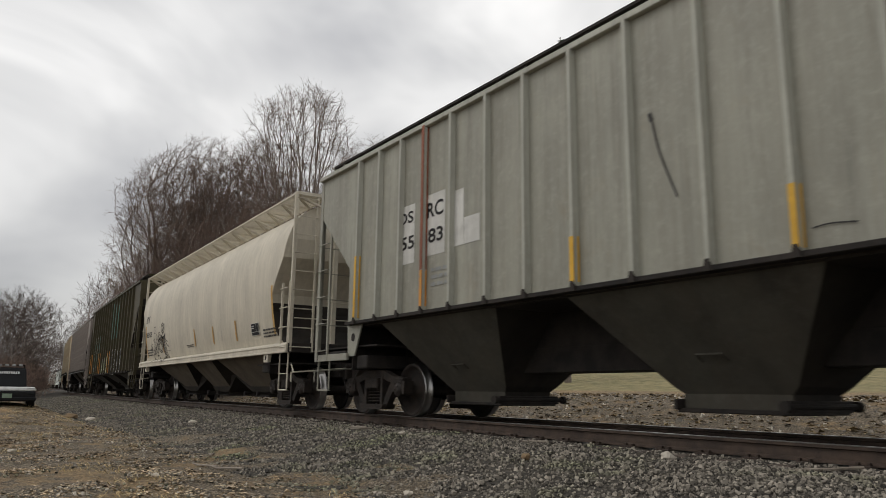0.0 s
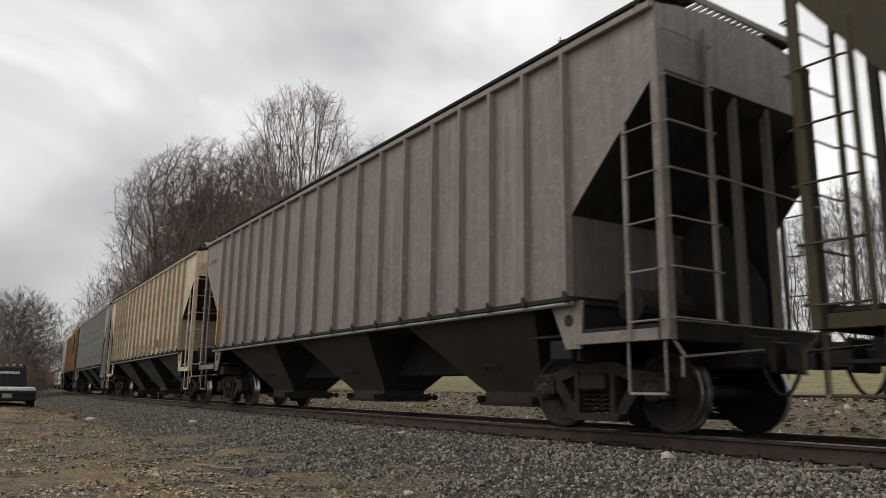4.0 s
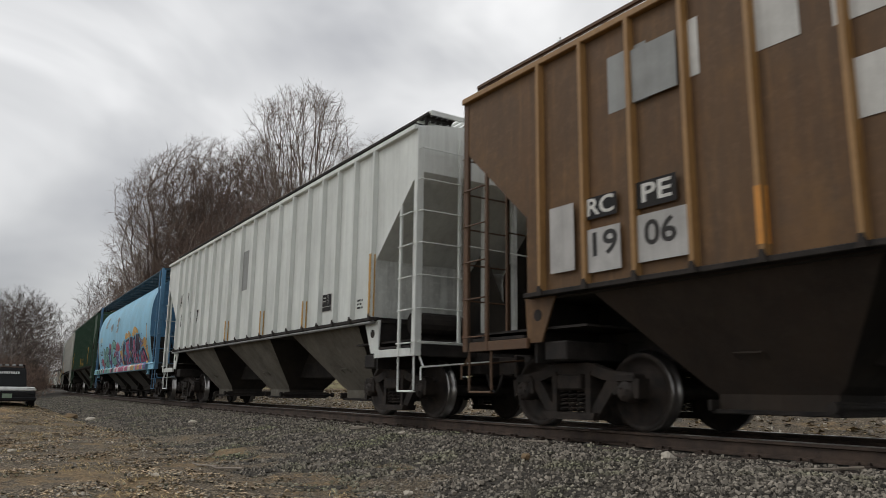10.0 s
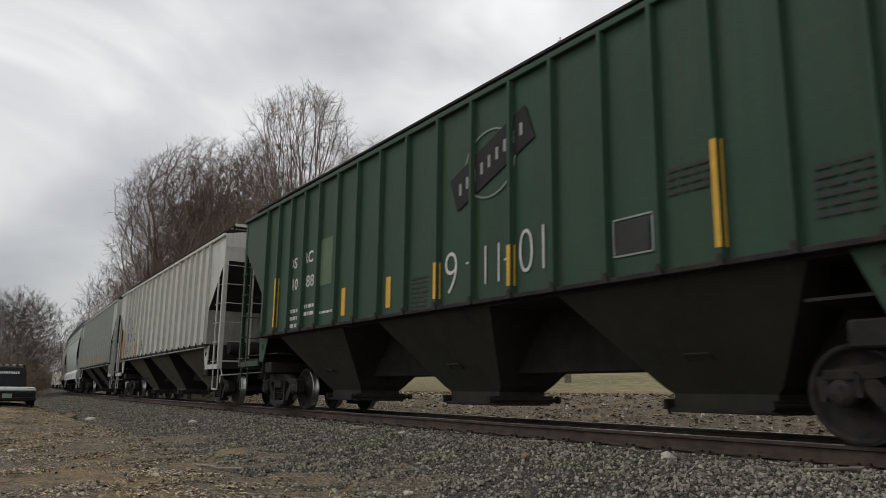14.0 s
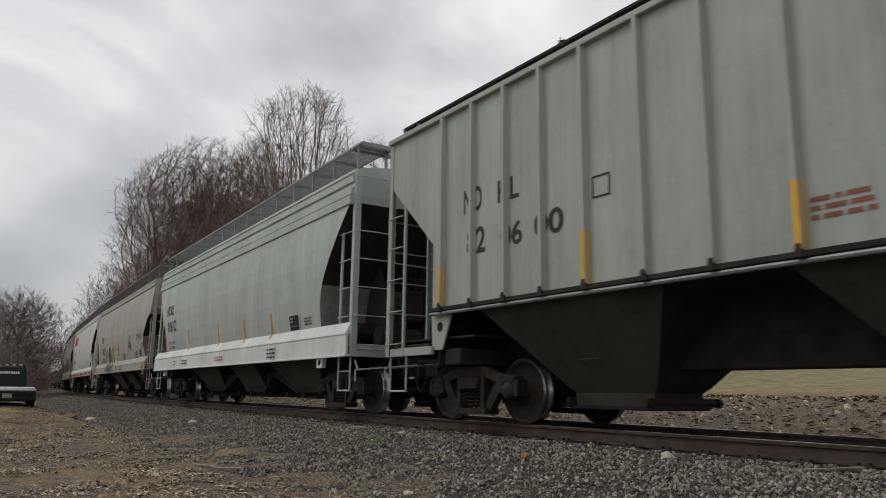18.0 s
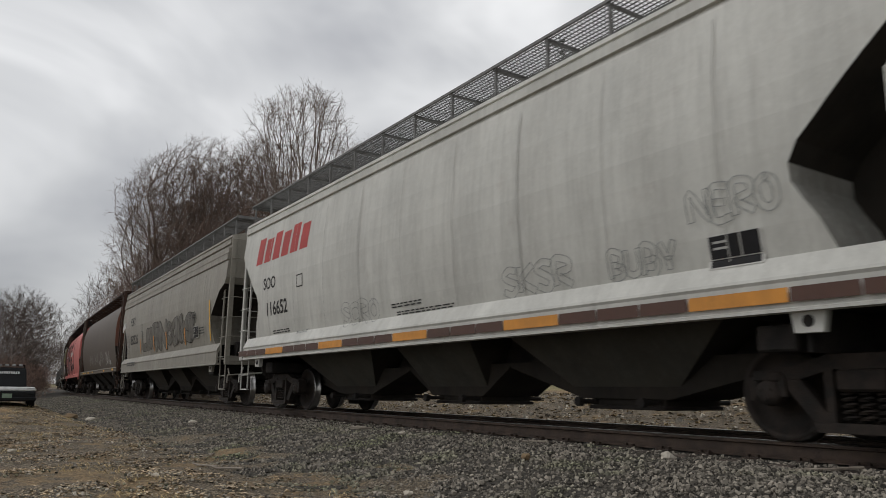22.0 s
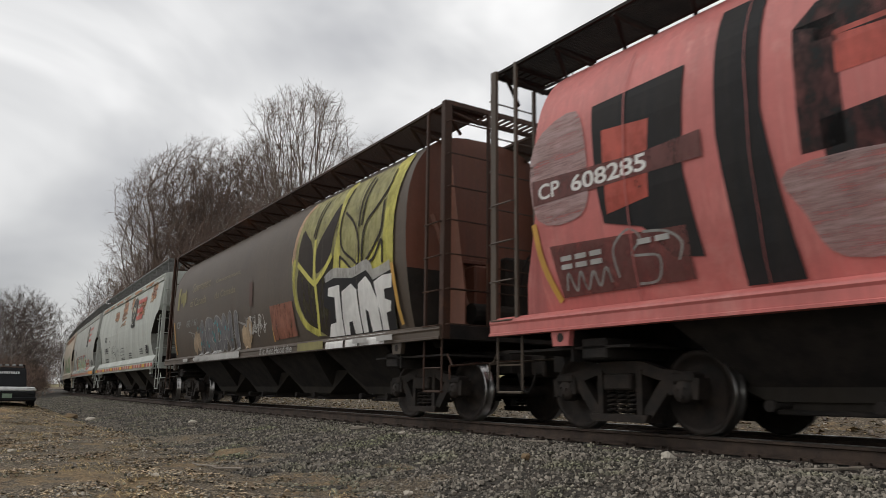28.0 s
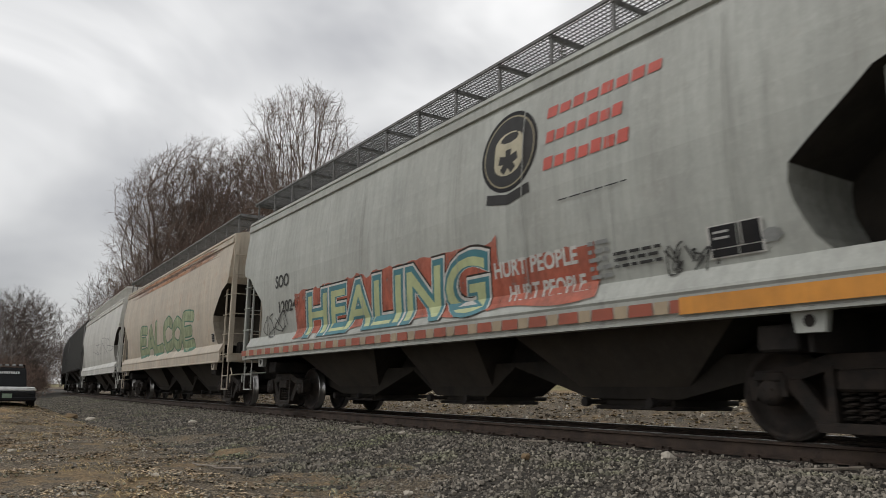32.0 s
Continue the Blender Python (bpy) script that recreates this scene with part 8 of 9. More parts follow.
MARKS.append((12, "T", -6.25, -5.20, 1.90, 2.00, "dark", "LD_LMT_203000_LO"))
MARKS.append((12, "T", -6.25, -5.42, 1.74, 1.84, "dark", "LT_WT_65000"))

# car 13
MARKS.append((13, "T", -5.63, -4.83, 2.71, 3.04, "black", "SOO"))
MARKS.append((13, "T", -5.49, -4.23, 2.11, 2.45, "black", "124130"))
MARKS.append((13, "R", -4.07, -3.75, 2.47, 2.78, "grey"))
MARKS.append((13, "A", -4.07, -3.09, 1.26, 2.34, "pinktan", "rustsoft", "1", "C"))
MARKS.append((13, "A", -3.03, -2.09, 1.19, 2.33, "green2", "dark", "1", "R"))
MARKS.append((13, "A", -2.01, -1.03, 1.21, 2.42, "pinktan", "dark", "1", "A"))
MARKS.append((13, "A", -1.05, 0.19, 1.18, 2.49, "butter", "tan", "1", "W"))
MARKS.append((13, "O", -0.57, 0.43, 1.94, 2.23, "dark"))
MARKS.append((13, "N", 1.57, 2.21, 1.67, 1.93, "dark3"))
MARKS.append((13, "L", 5.71, 6.19, 1.67, 1.98, "black"))
MARKS.append((13, "G", 2.87, 3.97, 1.95, 2.66, "black", "6"))
MARKS.append((13, "G", 5.09, 6.27, 2.34, 2.65, "black", "8"))
MARKS.append((13, "G", 6.21, 6.65, 2.01, 2.24, "black", "4"))
MARKS.append((13, "N", 4.61, 5.27, 1.64, 1.94, "dark3"))
MARKS.append((13, "N", -5.47, -4.29, 1.72, 1.92, "dark2"))

# car 14
MARKS.append((14, "Q", -7.19, -3.99, 3.39, 4.03, "cpred", "6"))
MARKS.append((14, "T", -6.53, -5.77, 2.72, 3.00, "dark", "SOO"))
MARKS.append((14, "T", -6.33, -5.09, 2.10, 2.42, "black", "116652"))
MARKS.append((14, "O", -4.53, -4.21, 2.58, 2.85, "dark"))
MARKS.append((14, "N", -6.05, -5.05, 1.67, 1.77, "dark2"))
MARKS.append((14, "T", -4.61, -4.05, 1.60, 1.68, "grey", "New11-95"))
MARKS.append((14, "H", -2.43, -0.99, 1.60, 2.04, "grey", "SCRO"))
MARKS.append((14, "N", -0.51, 0.47, 1.78, 1.87, "dark2"))
MARKS.append((14, "L", 5.78, 6.38, 1.62, 1.95, "black"))
MARKS.append((14, "H", 4.46, 5.40, 1.65, 2.02, "grey", "BUBY"))
MARKS.append((14, "H", 2.52, 3.86, 1.66, 2.07, "grey", "SKSR"))
MARKS.append((14, "H", 5.62, 6.60, 2.07, 2.44, "grey", "NERO"))
MARKS.append((14, "N", -0.36, 1.32, 1.65, 1.73, "dark2"))

# car 15
MARKS.append((15, "T", -6.11, -5.07, 3.00, 3.36, "black", "FURX"))
MARKS.append((15, "T", -6.01, -4.43, 2.22, 2.61, "black", "850526"))
MARKS.append((15, "A", -3.50, -2.55, 1.88, 2.70, "slate", "soot", "1", "L"))
MARKS.append((15, "A", -2.63, -1.94, 1.88, 2.70, "slate", "soot", "1", "E"))
MARKS.append((15, "A", -2.15, -1.45, 1.88, 2.73, "slate", "soot", "1", "S"))
MARKS.append((15, "A", -1.51, -0.35, 1.85, 2.80, "slate", "soot", "1", "F"))
MARKS.append((15, "A", -0.95, 0.00, 1.78, 2.66, "slate", "soot", "1", "R"))
MARKS.append((15, "A", -0.25, 1.00, 1.79, 2.85, "slate", "soot", "1", "N"))
MARKS.append((15, "A", 0.89, 1.90, 1.88, 2.72, "slate", "soot", "1", "O"))
MARKS.append((15, "A", 1.73, 2.75, 1.84, 2.74, "slate", "soot", "1", "C"))
MARKS.append((15, "A", 2.38, 3.30, 1.84, 2.84, "slate", "soot", "1", "K"))
MARKS.append((15, "A", 3.15, 3.95, 1.88, 2.56, "slate", "soot", "1", "O"))
MARKS.append((15, "A", 3.70, 4.85, 1.84, 2.80, "slate", "soot", "1", "S"))
MARKS.append((15, "C", -7.89, -7.27, 2.85, 3.29, "white", "3"))
MARKS.append((15, "H", -7.31, -6.17, 1.85, 2.75, "navy", "RSA"))
MARKS.append((15, "O", -3.61, -3.35, 2.65, 2.93, "dark"))
MARKS.append((15, "N", -6.15, -4.35, 1.31, 1.51, "dark2"))
MARKS.append((15, "D", -3.75, -3.75, 1.78, 2.36, "orange"))
MARKS.append((15, "D", -1.15, -1.15, 1.78, 2.35, "orange"))
MARKS.append((15, "D", 0.97, 0.97, 1.77, 2.36, "orange"))
MARKS.append((15, "D", 3.66, 3.66, 1.80, 2.33, "orange"))
MARKS.append((15, "L", 4.78, 5.38, 1.94, 2.29, "black"))
MARKS.append((15, "D", 6.66, 6.66, 1.77, 2.93, "yellow"))
MARKS.append((15, "G", 4.16, 5.28, 2.35, 2.79, "dark", "4"))
MARKS.append((15, "N", 5.44, 6.04, 2.01, 2.24, "dark3"))

# car 16
MARKS.append((16, "G", -3.85, 0.69, 1.72, 2.34, "paleg", "9"))
MARKS.append((16, "G", 1.39, 3.11, 1.72, 2.35, "paleg", "5"))
MARKS.append((16, "G", 3.81, 5.35, 1.57, 2.30, "white", "8"))
MARKS.append((16, "R", 5.45, 5.79, 1.60, 1.79, "pale"))
MARKS.append((16, "G", 0.77, 1.65, 1.58, 1.92, "white", "3"))

# car 17
MARKS.append((17, "F", -4.06, -2.94, 2.51, 3.76, "black", "dee"))
MARKS.append((17, "V", -2.10, -2.10, 1.40, 4.68, "black"))
MARKS.append((17, "F", -1.94, -0.64, 1.78, 3.70, "black", "gee"))
MARKS.append((17, "V", -0.34, -0.34, 1.30, 2.86, "black"))
MARKS.append((17, "V", -0.24, -0.24, 3.01, 5.22, "black"))
MARKS.append((17, "V", 1.58, 1.58, 1.43, 5.58, "black"))
MARKS.append((17, "R", 0.22, 1.30, 1.79, 2.18, "black"))
MARKS.append((17, "C", -1.74, 0.40, 2.81, 3.21, "white", "7"))
MARKS.append((17, "C", 0.54, 1.24, 2.18, 2.29, "white", "4"))

# car 18
MARKS.append((18, "R", 4.72, 5.50, 1.21, 1.39, "chalkwhite"))
MARKS.append((18, "R", 5.60, 6.10, 1.21, 1.39, "chalkwhite"))
MARKS.append((18, "R", 6.18, 7.10, 1.21, 1.39, "chalkwhite"))
MARKS.append((18, "R", 3.30, 4.60, 1.22, 1.38, "olive"))
MARKS.append((18, "G", -5.95, 0.69, 1.62, 2.30, "paleg", "8"))
MARKS.append((18, "T", -5.53, -3.55, 3.38, 3.66, "dimcream", "Government"))
MARKS.append((18, "T", -5.65, -3.87, 2.93, 3.17, "dimcream", "of_Canada"))
MARKS.append((18, "T", -2.97, -0.77, 3.39, 3.51, "dimcream", "Gouvernement"))
MARKS.append((18, "T", -3.01, -1.11, 2.94, 3.13, "dimcream", "du_Canada"))
MARKS.append((18, "T", -7.25, -6.77, 2.35, 2.57, "grey", "CP"))
MARKS.append((18, "T", -6.05, -4.79, 2.33, 2.54, "grey", "601161"))
MARKS.append((18, "R", -7.25, -7.01, 2.95, 3.69, "olive"))
MARKS.append((18, "C", -6.83, -6.25, 3.12, 3.62, "olive", "4"))
MARKS.append((18, "A", -4.70, -0.66, 1.44, 2.48, "deadgrey", "paleg", "5", "ARDNI"))
MARKS.append((18, "R", -4.75, -0.55, 1.22, 1.38, "greyw"))
MARKS.append((18, "C", -5.20, -4.60, 1.48, 2.20, "rustsoft2", "3"))
MARKS.append((18, "C", -0.55, 0.05, 1.45, 2.15, "peachdim", "3"))
MARKS.append((18, "R", 0.06, 0.30, 2.45, 3.05, "maroon"))
MARKS.append((18, "P", -4.77, -1.41, 1.60, 2.38, "teal2", "22"))
MARKS.append((18, "D", -7.53, -7.53, 1.53, 2.57, "ochre"))
MARKS.append((18, "T", 1.02, 3.02, 1.22, 1.38, "greyw", "If_it_Aint_Hood_the"))
MARKS.append((18, "G", -0.08, 1.22, 1.67, 2.21, "white", "7"))
MARKS.append((18, "S", 1.60, 1.60, 1.51, 1.98, "ochre"))

# car 19
MARKS.append((19, "C", -3.14, -1.54, 3.57, 4.00, "rust", "6"))
MARKS.append((19, "C", -0.96, 0.90, 3.20, 4.43, "rust", "6"))
MARKS.append((19, "C", 5.96, 7.28, 3.73, 4.34, "rust", "6"))
MARKS.append((19, "C", 3.50, 5.38, 3.29, 3.96, "rust", "6"))
MARKS.append((19, "C", 1.50, 2.46, 3.63, 4.27, "rustsoft", "6"))
MARKS.append((19, "T", -5.69, -4.93, 2.70, 2.97, "black", "SOO"))
MARKS.append((19, "T", -5.61, -4.43, 2.11, 2.40, "black", "119963"))
MARKS.append((19, "N", -5.55, -4.41, 1.65, 1.90, "dark2"))
MARKS.append((19, "O", -4.11, -3.83, 2.40, 2.71, "dark"))
MARKS.append((19, "O", -0.53, 0.51, 1.89, 2.20, "black"))
MARKS.append((19, "N", -0.43, 0.43, 1.99, 2.10, "dark3"))
MARKS.append((19, "N", -0.49, 0.53, 1.66, 1.79, "dark2"))
MARKS.append((19, "E", 2.10, 3.30, 3.05, 4.17, "black"))
MARKS.append((19, "Q", 3.42, 5.30, 3.86, 4.05, "signred", "8"))
MARKS.append((19, "Q", 3.42, 4.78, 3.48, 3.69, "signred", "7"))
MARKS.append((19, "Q", 3.40, 4.84, 3.19, 3.39, "signred", "7"))
MARKS.append((19, "L", 5.72, 6.24, 1.74, 2.09, "black"))
MARKS.append((19, "N", 4.46, 5.10, 1.75, 2.01, "dark3"))
MARKS.append((19, "N", 1.88, 2.50, 1.66, 1.94, "dark3"))

# car 20
MARKS.append((20, "E", 2.02, 3.22, 3.02, 4.16, "black"))
MARKS.append((20, "Q", 3.38, 5.26, 3.87, 4.01, "signred", "8"))
MARKS.append((20, "Q", 3.38, 4.70, 3.53, 3.68, "signred", "7"))
MARKS.append((20, "Q", 3.34, 4.80, 3.18, 3.34, "signred", "7"))
MARKS.append((20, "T", -5.86, -5.08, 2.67, 2.96, "dark", "SOO"))
MARKS.append((20, "T", -5.68, -4.46, 2.11, 2.37, "dark", "120248"))
MARKS.append((20, "U", -4.75, 2.30, 1.52, 2.62, "washred"))
MARKS.append((20, "U", 2.10, 4.15, 1.50, 2.24, "washred"))
MARKS.append((20, "A", -4.20, 1.98, 1.47, 2.38, "tealblue", "white", "7", "HEALING"))
MARKS.append((20, "T", 2.26, 3.86, 1.93, 2.15, "white", "HURT_PEOPLE"))
MARKS.append((20, "T", 2.54, 4.00, 1.60, 1.81, "white", "HURT_PEOPLE."))
MARKS.append((20, "L", 5.68, 6.28, 1.72, 2.04, "black"))
MARKS.append((20, "C", 6.26, 6.46, 1.78, 1.94, "grey", "1"))
MARKS.append((20, "N", 4.44, 5.10, 1.78, 1.99, "dark3"))
MARKS.append((20, "G", 5.12, 5.78, 1.63, 1.96, "dark", "5"))
MARKS.append((20, "G", -6.74, -5.20, 1.61, 2.15, "dark", "4"))
MARKS.append((20, "N", 4.06, 4.38, 1.69, 2.17, "grey5"))
MARKS.append((20, "N", 3.64, 4.74, 2.72, 2.75, "dark1"))

# car 21
MARKS.append((21, "A", -4.03, 4.49, 1.66, 2.85, "paleleaf", "green2", "6", "EALCOE"))
MARKS.append((21, "C", -8.15, 7.37, 4.15, 4.47, "rustsoft", "8"))
MARKS.append((21, "L", 6.51, 6.79, 1.73, 1.97, "black"))

# car 22
MARKS.append((22, "G", -3.01, 6.87, 1.96, 3.03, "grey", "4"))
for row in MARKS:
    # the smooth shells bulge, so what stands on their rear half lies a little further forward
    off = (0.15 - 0.10 * (row[2] + 7) / 14 if row[0] in SMOOTH else 0.0) - MIDS[row[0]]
    make_mark(row[0], row[1], row[2] + off, row[3] + off, *row[4:])


def block_piece():
    """The large sprayed piece on the blue car: ochre clouds, a cyan-rimmed dark mass, pink faces and spots."""
    for cloud in ([(1.82, 2.56), (2.0, 2.84), (2.5, 2.78), (2.7, 2.89), (3.07, 2.79), (3.49, 2.59), (3.21, 2.4), (2.27, 2.37)],
                  [(3.66, 2.60), (3.83, 2.82), (4.15, 2.97), (4.51, 2.93), (5.12, 2.74), (5.08, 2.62), (4.47, 2.5), (3.89, 2.5)],
                  [(1.18, 2.47), (1.42, 2.53), (1.45, 2.1), (1.2, 1.5), (0.94, 1.47), (0.69, 1.81), (0.36, 2.08), (0.88, 2.12)],
                  [(5.40, 2.43), (5.84, 2.38), (6.03, 2.28), (6.57, 2.42), (6.85, 2.25), (6.72, 1.98), (6.18, 1.9), (5.86, 1.85), (5.5, 1.9)],
                  [(6.5, 1.92), (6.85, 1.95), (7.2, 1.6), (7.0, 1.44), (6.6, 1.44)]):
        shape(8, "amber", cloud, True)
    shape(8, "cyan", [(1.43, 1.43), (0.98, 1.66), (1.13, 2.30), (1.7, 2.55), (2.29, 2.55), (2.99, 2.62), (3.13, 2.42), (3.13, 2.64), (3.91, 2.61), (4.0, 2.54), (4.5, 2.66), (4.6, 2.50), (4.67, 2.69), (5.48, 2.63), (5.48, 2.34), (5.73, 2.25), (5.68, 2.0), (5.9, 2.03), (6.25, 2.08), (6.6, 1.95), (6.98, 1.60), (7.02, 1.43)])
    for dark in ([(1.05, 1.49), (1.19, 2.26), (1.75, 2.48), (1.82, 2.19), (1.56, 1.98), (1.62, 1.61), (1.83, 1.44), (1.3, 1.44)],
                 [(1.95, 2.30), (2.05, 2.49), (2.96, 2.55), (3.02, 2.2), (2.5, 2.28)],
                 [(3.16, 2.35), (3.18, 2.58), (3.88, 2.56), (3.91, 2.18), (3.68, 2.22), (3.57, 2.07), (3.66, 1.75), (3.89, 1.46), (3.33, 1.45), (3.23, 1.85), (3.36, 2.05), (3.14, 2.02)],
                 [(4.02, 2.3), (4.05, 2.50), (4.48, 2.60), (4.55, 2.2)],
                 [(4.72, 2.63), (5.43, 2.58), (5.41, 2.28), (5.65, 2.21), (5.6, 1.92), (5.27, 1.97), (5.02, 1.65), (5.27, 1.45), (4.59, 1.45), (4.56, 2.18)],
                 [(5.85, 1.5), (5.9, 1.98), (6.25, 2.03), (6.56, 1.91), (6.92, 1.58), (6.96, 1.45)]):
        shape(8, "soot2", dark)
    for pink in ([(2.08, 2.40), (2.92, 2.46), (2.90, 2.05), (3.0, 1.46), (2.34, 1.45), (1.84, 1.45), (1.69, 1.84), (2.19, 1.97), (2.14, 2.21)],
                 [(4.10, 2.40), (4.42, 2.46), (4.52, 2.14), (5.06, 1.78), (5.1, 1.46), (4.59, 1.45), (3.92, 1.46), (3.70, 1.8), (3.68, 2.04), (3.97, 2.12)],
                 [(5.70, 1.93), (6.0, 1.82), (6.25, 1.92), (6.50, 1.80), (6.72, 1.46), (5.38, 1.45), (5.58, 1.75)]):
        shape(8, "hotpink", pink)
    for x, z, L, up in ((1.72, 1.46, 0.42, 0.8), (2.42, 1.46, -0.30, 0.62), (3.06, 1.46, 0.10, 0.72), (3.52, 1.95, 0.30, -0.45), (4.25, 1.46, -0.32, 0.62), (4.86, 1.46, -0.30, 0.75), (5.32, 1.48, 0.28, 0.5), (6.02, 1.48, 0.12, 0.40)):
        stroke(8, "cyan", 0.055, [(x, z), (x + 0.6 * L, z + 0.45 * up), (x + L, z + up)])
        stroke(8, "soot2", 0.10, [(x + 0.12, z), (x + 0.12 + 0.5 * L, z + 0.35 * up), (x + 0.12 + 0.7 * L, z + 0.8 * up)])
    rng = random.Random(83)
    for tint, count in (("violet", 14), ("soot2", 18), ("blue3", 10), ("amber", 4), ("cyan", 5)):
        v, f = [], []
        for _ in range(count):
            r = rng.uniform(0.03, 0.11)
            disc(v, f, rng.uniform(1.5, 6.5) - MIDS[8], rng.uniform(1.52, 2.32), r * rng.uniform(0.7, 1.2), r * rng.uniform(0.8, 1.5), 10, 0.15, rng)
        lay_apart(8, "graffiti", v, f, COATS[tint])
    for text, x, z in (("NSE", 5.72, 2.30), ("MRNR", 5.86, 2.05)):
        for i, ch in enumerate(text):
            for s in STROKES.get(ch, ()):
                stroke(8, "blue3", 0.022, [(x + 0.20 * i + 0.16 * p + 0.05 * q, z + 0.24 * q + 0.04 * i) for p, q in s], False)
    # an ochre strap in two lengths with black clips at the front end
    stroke(8, "amber", 0.10, [(7.16, 2.86), (7.18, 2.5), (7.25, 2.1), (7.36, 1.58)], name="stripe")
    for x, z in ((7.16, 2.86), (7.215, 2.28), (7.355, 1.58)):
        stroke(8, "black", 0.11, [(x, z + 0.04), (x + 0.01, z - 0.03)], False, "stripe")


def leaf_mural():
    """Two painted leaves on a yellow-green field, white block letters below them and a brick-red panel beside them."""
    shape(18, "rustbrick", [(1.47, 2.33), (2.86, 2.33), (3.01, 1.57), (1.62, 1.54)])
    shape(18, "leafdim", [(3.43, 4.42), (3.12, 4.05), (2.98, 3.6), (2.88, 3.11), (2.92, 2.61), (3.09, 2.1), (3.49, 1.67), (4.14, 1.5), (7.30, 1.46), (7.37, 2.4), (7.43, 3.37), (7.50, 3.88), (7.56, 4.40)])
    shape(18, "soot", [(3.30, 2.95), (3.20, 2.45), (3.42, 2.0), (3.75, 1.75), (4.10, 1.62), (4.9, 1.48), (4.95, 2.5), (5.05, 3.0), (4.6, 2.78), (4.15, 2.5), (3.7, 2.75)], True)
    for band in ([(5.10, 4.40), (5.18, 3.6), (5.06, 3.0), (5.05, 2.5), (5.34, 2.5), (5.34, 3.0), (5.30, 3.6), (5.42, 4.40)],
                 [(7.10, 4.40), (7.12, 3.6), (7.02, 2.6), (7.36, 2.4), (7.43, 3.37), (7.56, 4.40)],
                 [(5.36, 2.4), (5.36, 2.86), (5.9, 2.66), (6.15, 2.95), (6.3, 2.66), (6.8, 3.0), (7.2, 2.6), (7.2, 2.4)]):
        shape(18, "leaf", band, True)
    stroke(18, "peach", 0.16, [(3.46, 4.40), (3.18, 4.05), (3.05, 3.6), (2.96, 3.11)])
    stroke(18, "leaf", 0.15, [(3.06, 3.2), (3.02, 2.7), (3.16, 2.2), (3.52, 1.78), (4.10, 1.56)])
    for blade in ([(3.43, 3.78), (3.29, 3.52), (3.26, 3.11), (3.51, 2.91), (3.81, 2.78), (4.01, 2.69), (4.06, 3.09), (3.93, 3.43), (3.66, 3.63)],
                  [(5.10, 4.05), (4.69, 3.69), (4.29, 3.34), (4.2, 3.14), (4.22, 2.76), (4.5, 2.81), (4.87, 2.98), (5.01, 3.37), (5.14, 3.74)]):
        shape(18, "soot", blade, True, "painted_leaf")
    for pts, width in (([(4.14, 3.46), (4.13, 2.9), (4.17, 2.55), (4.22, 2.0), (4.14, 1.51)], 0.11), ([(3.25, 3.07), (3.81, 2.72), (4.14, 2.54)], 0.11), ([(4.98, 3.02), (4.6, 2.75), (4.19, 2.55)], 0.11)):
        stroke(18, "leaf", width, pts, name="painted_leaf")
    for pts in ([(4.36, 4.26), (4.21, 3.84), (4.11, 3.47)], [(4.20, 4.32), (4.10, 3.87), (4.03, 3.52)],
                [(5.46, 4.29), (5.35, 3.85), (5.33, 3.35), (5.5, 3.03), (5.91, 2.79), (6.1, 2.66)], [(5.46, 3.78), (5.84, 3.54), (6.06, 3.28), (6.15, 2.93), (6.1, 2.6)],
                [(5.89, 2.6), (5.57, 2.81), (5.35, 2.93)], [(5.35, 2.95), (5.36, 2.6)], [(6.24, 4.34), (6.14, 3.93), (6.12, 3.38)], [(6.40, 4.26), (6.27, 3.81), (6.24, 3.38)],
                [(7.16, 4.26), (7.12, 3.93), (6.77, 3.62), (6.49, 3.46), (6.31, 3.2), (6.26, 2.65)], [(7.04, 3.7), (7.01, 3.23), (6.83, 2.99), (6.29, 2.61)], [(6.52, 2.65), (6.74, 2.72), (7.02, 2.99), (7.04, 2.58)]):
        stroke(18, "soot", 0.055, pts, name="painted_leaf")
    stroke(18, "greyw", 0.24, [(4.70, 2.52), (5.10, 2.62), (5.85, 2.53), (6.45, 2.60), (6.68, 2.40), (7.32, 2.48)])
    shape(18, "black", [(4.68, 2.50), (5.09, 2.55), (5.87, 2.46), (6.45, 2.53), (6.68, 2.33), (7.36, 2.43), (7.39, 2.18), (7.30, 1.44), (4.58, 1.44), (4.85, 1.94), (4.55, 2.06)], name="painted_letter")
    for pts in ([(4.82, 2.39), (5.32, 2.40), (5.31, 1.76), (5.30, 1.45), (4.62, 1.45), (4.77, 1.69), (5.04, 1.71), (5.08, 2.18), (4.79, 2.23)],
                [(5.41, 2.26), (5.82, 2.36), (6.02, 2.23), (6.05, 1.45), (5.76, 1.45), (5.72, 1.68), (5.58, 1.68), (5.54, 1.45), (5.34, 1.45), (5.36, 1.88)],
                [(6.10, 2.32), (6.41, 2.43), (6.60, 2.27), (6.78, 1.96), (6.78, 1.46), (6.43, 1.45), (6.40, 1.80), (6.30, 1.86), (6.28, 1.45), (6.09, 1.45), (6.08, 2.14)],
                [(6.70, 2.29), (7.02, 2.37), (7.35, 2.36), (7.32, 2.13), (7.05, 2.13), (7.05, 1.97), (7.25, 1.91), (7.20, 1.75), (7.04, 1.73), (7.03, 1.45), (6.82, 1.45), (6.82, 1.75)]):
        shape(18, "chalkwhite", pts, name="painted_letter")
    stroke(18, "amber", 0.10, [(7.37, 2.54), (7.42, 2.2), (7.46, 1.85), (7.52, 1.50)], name="stripe")


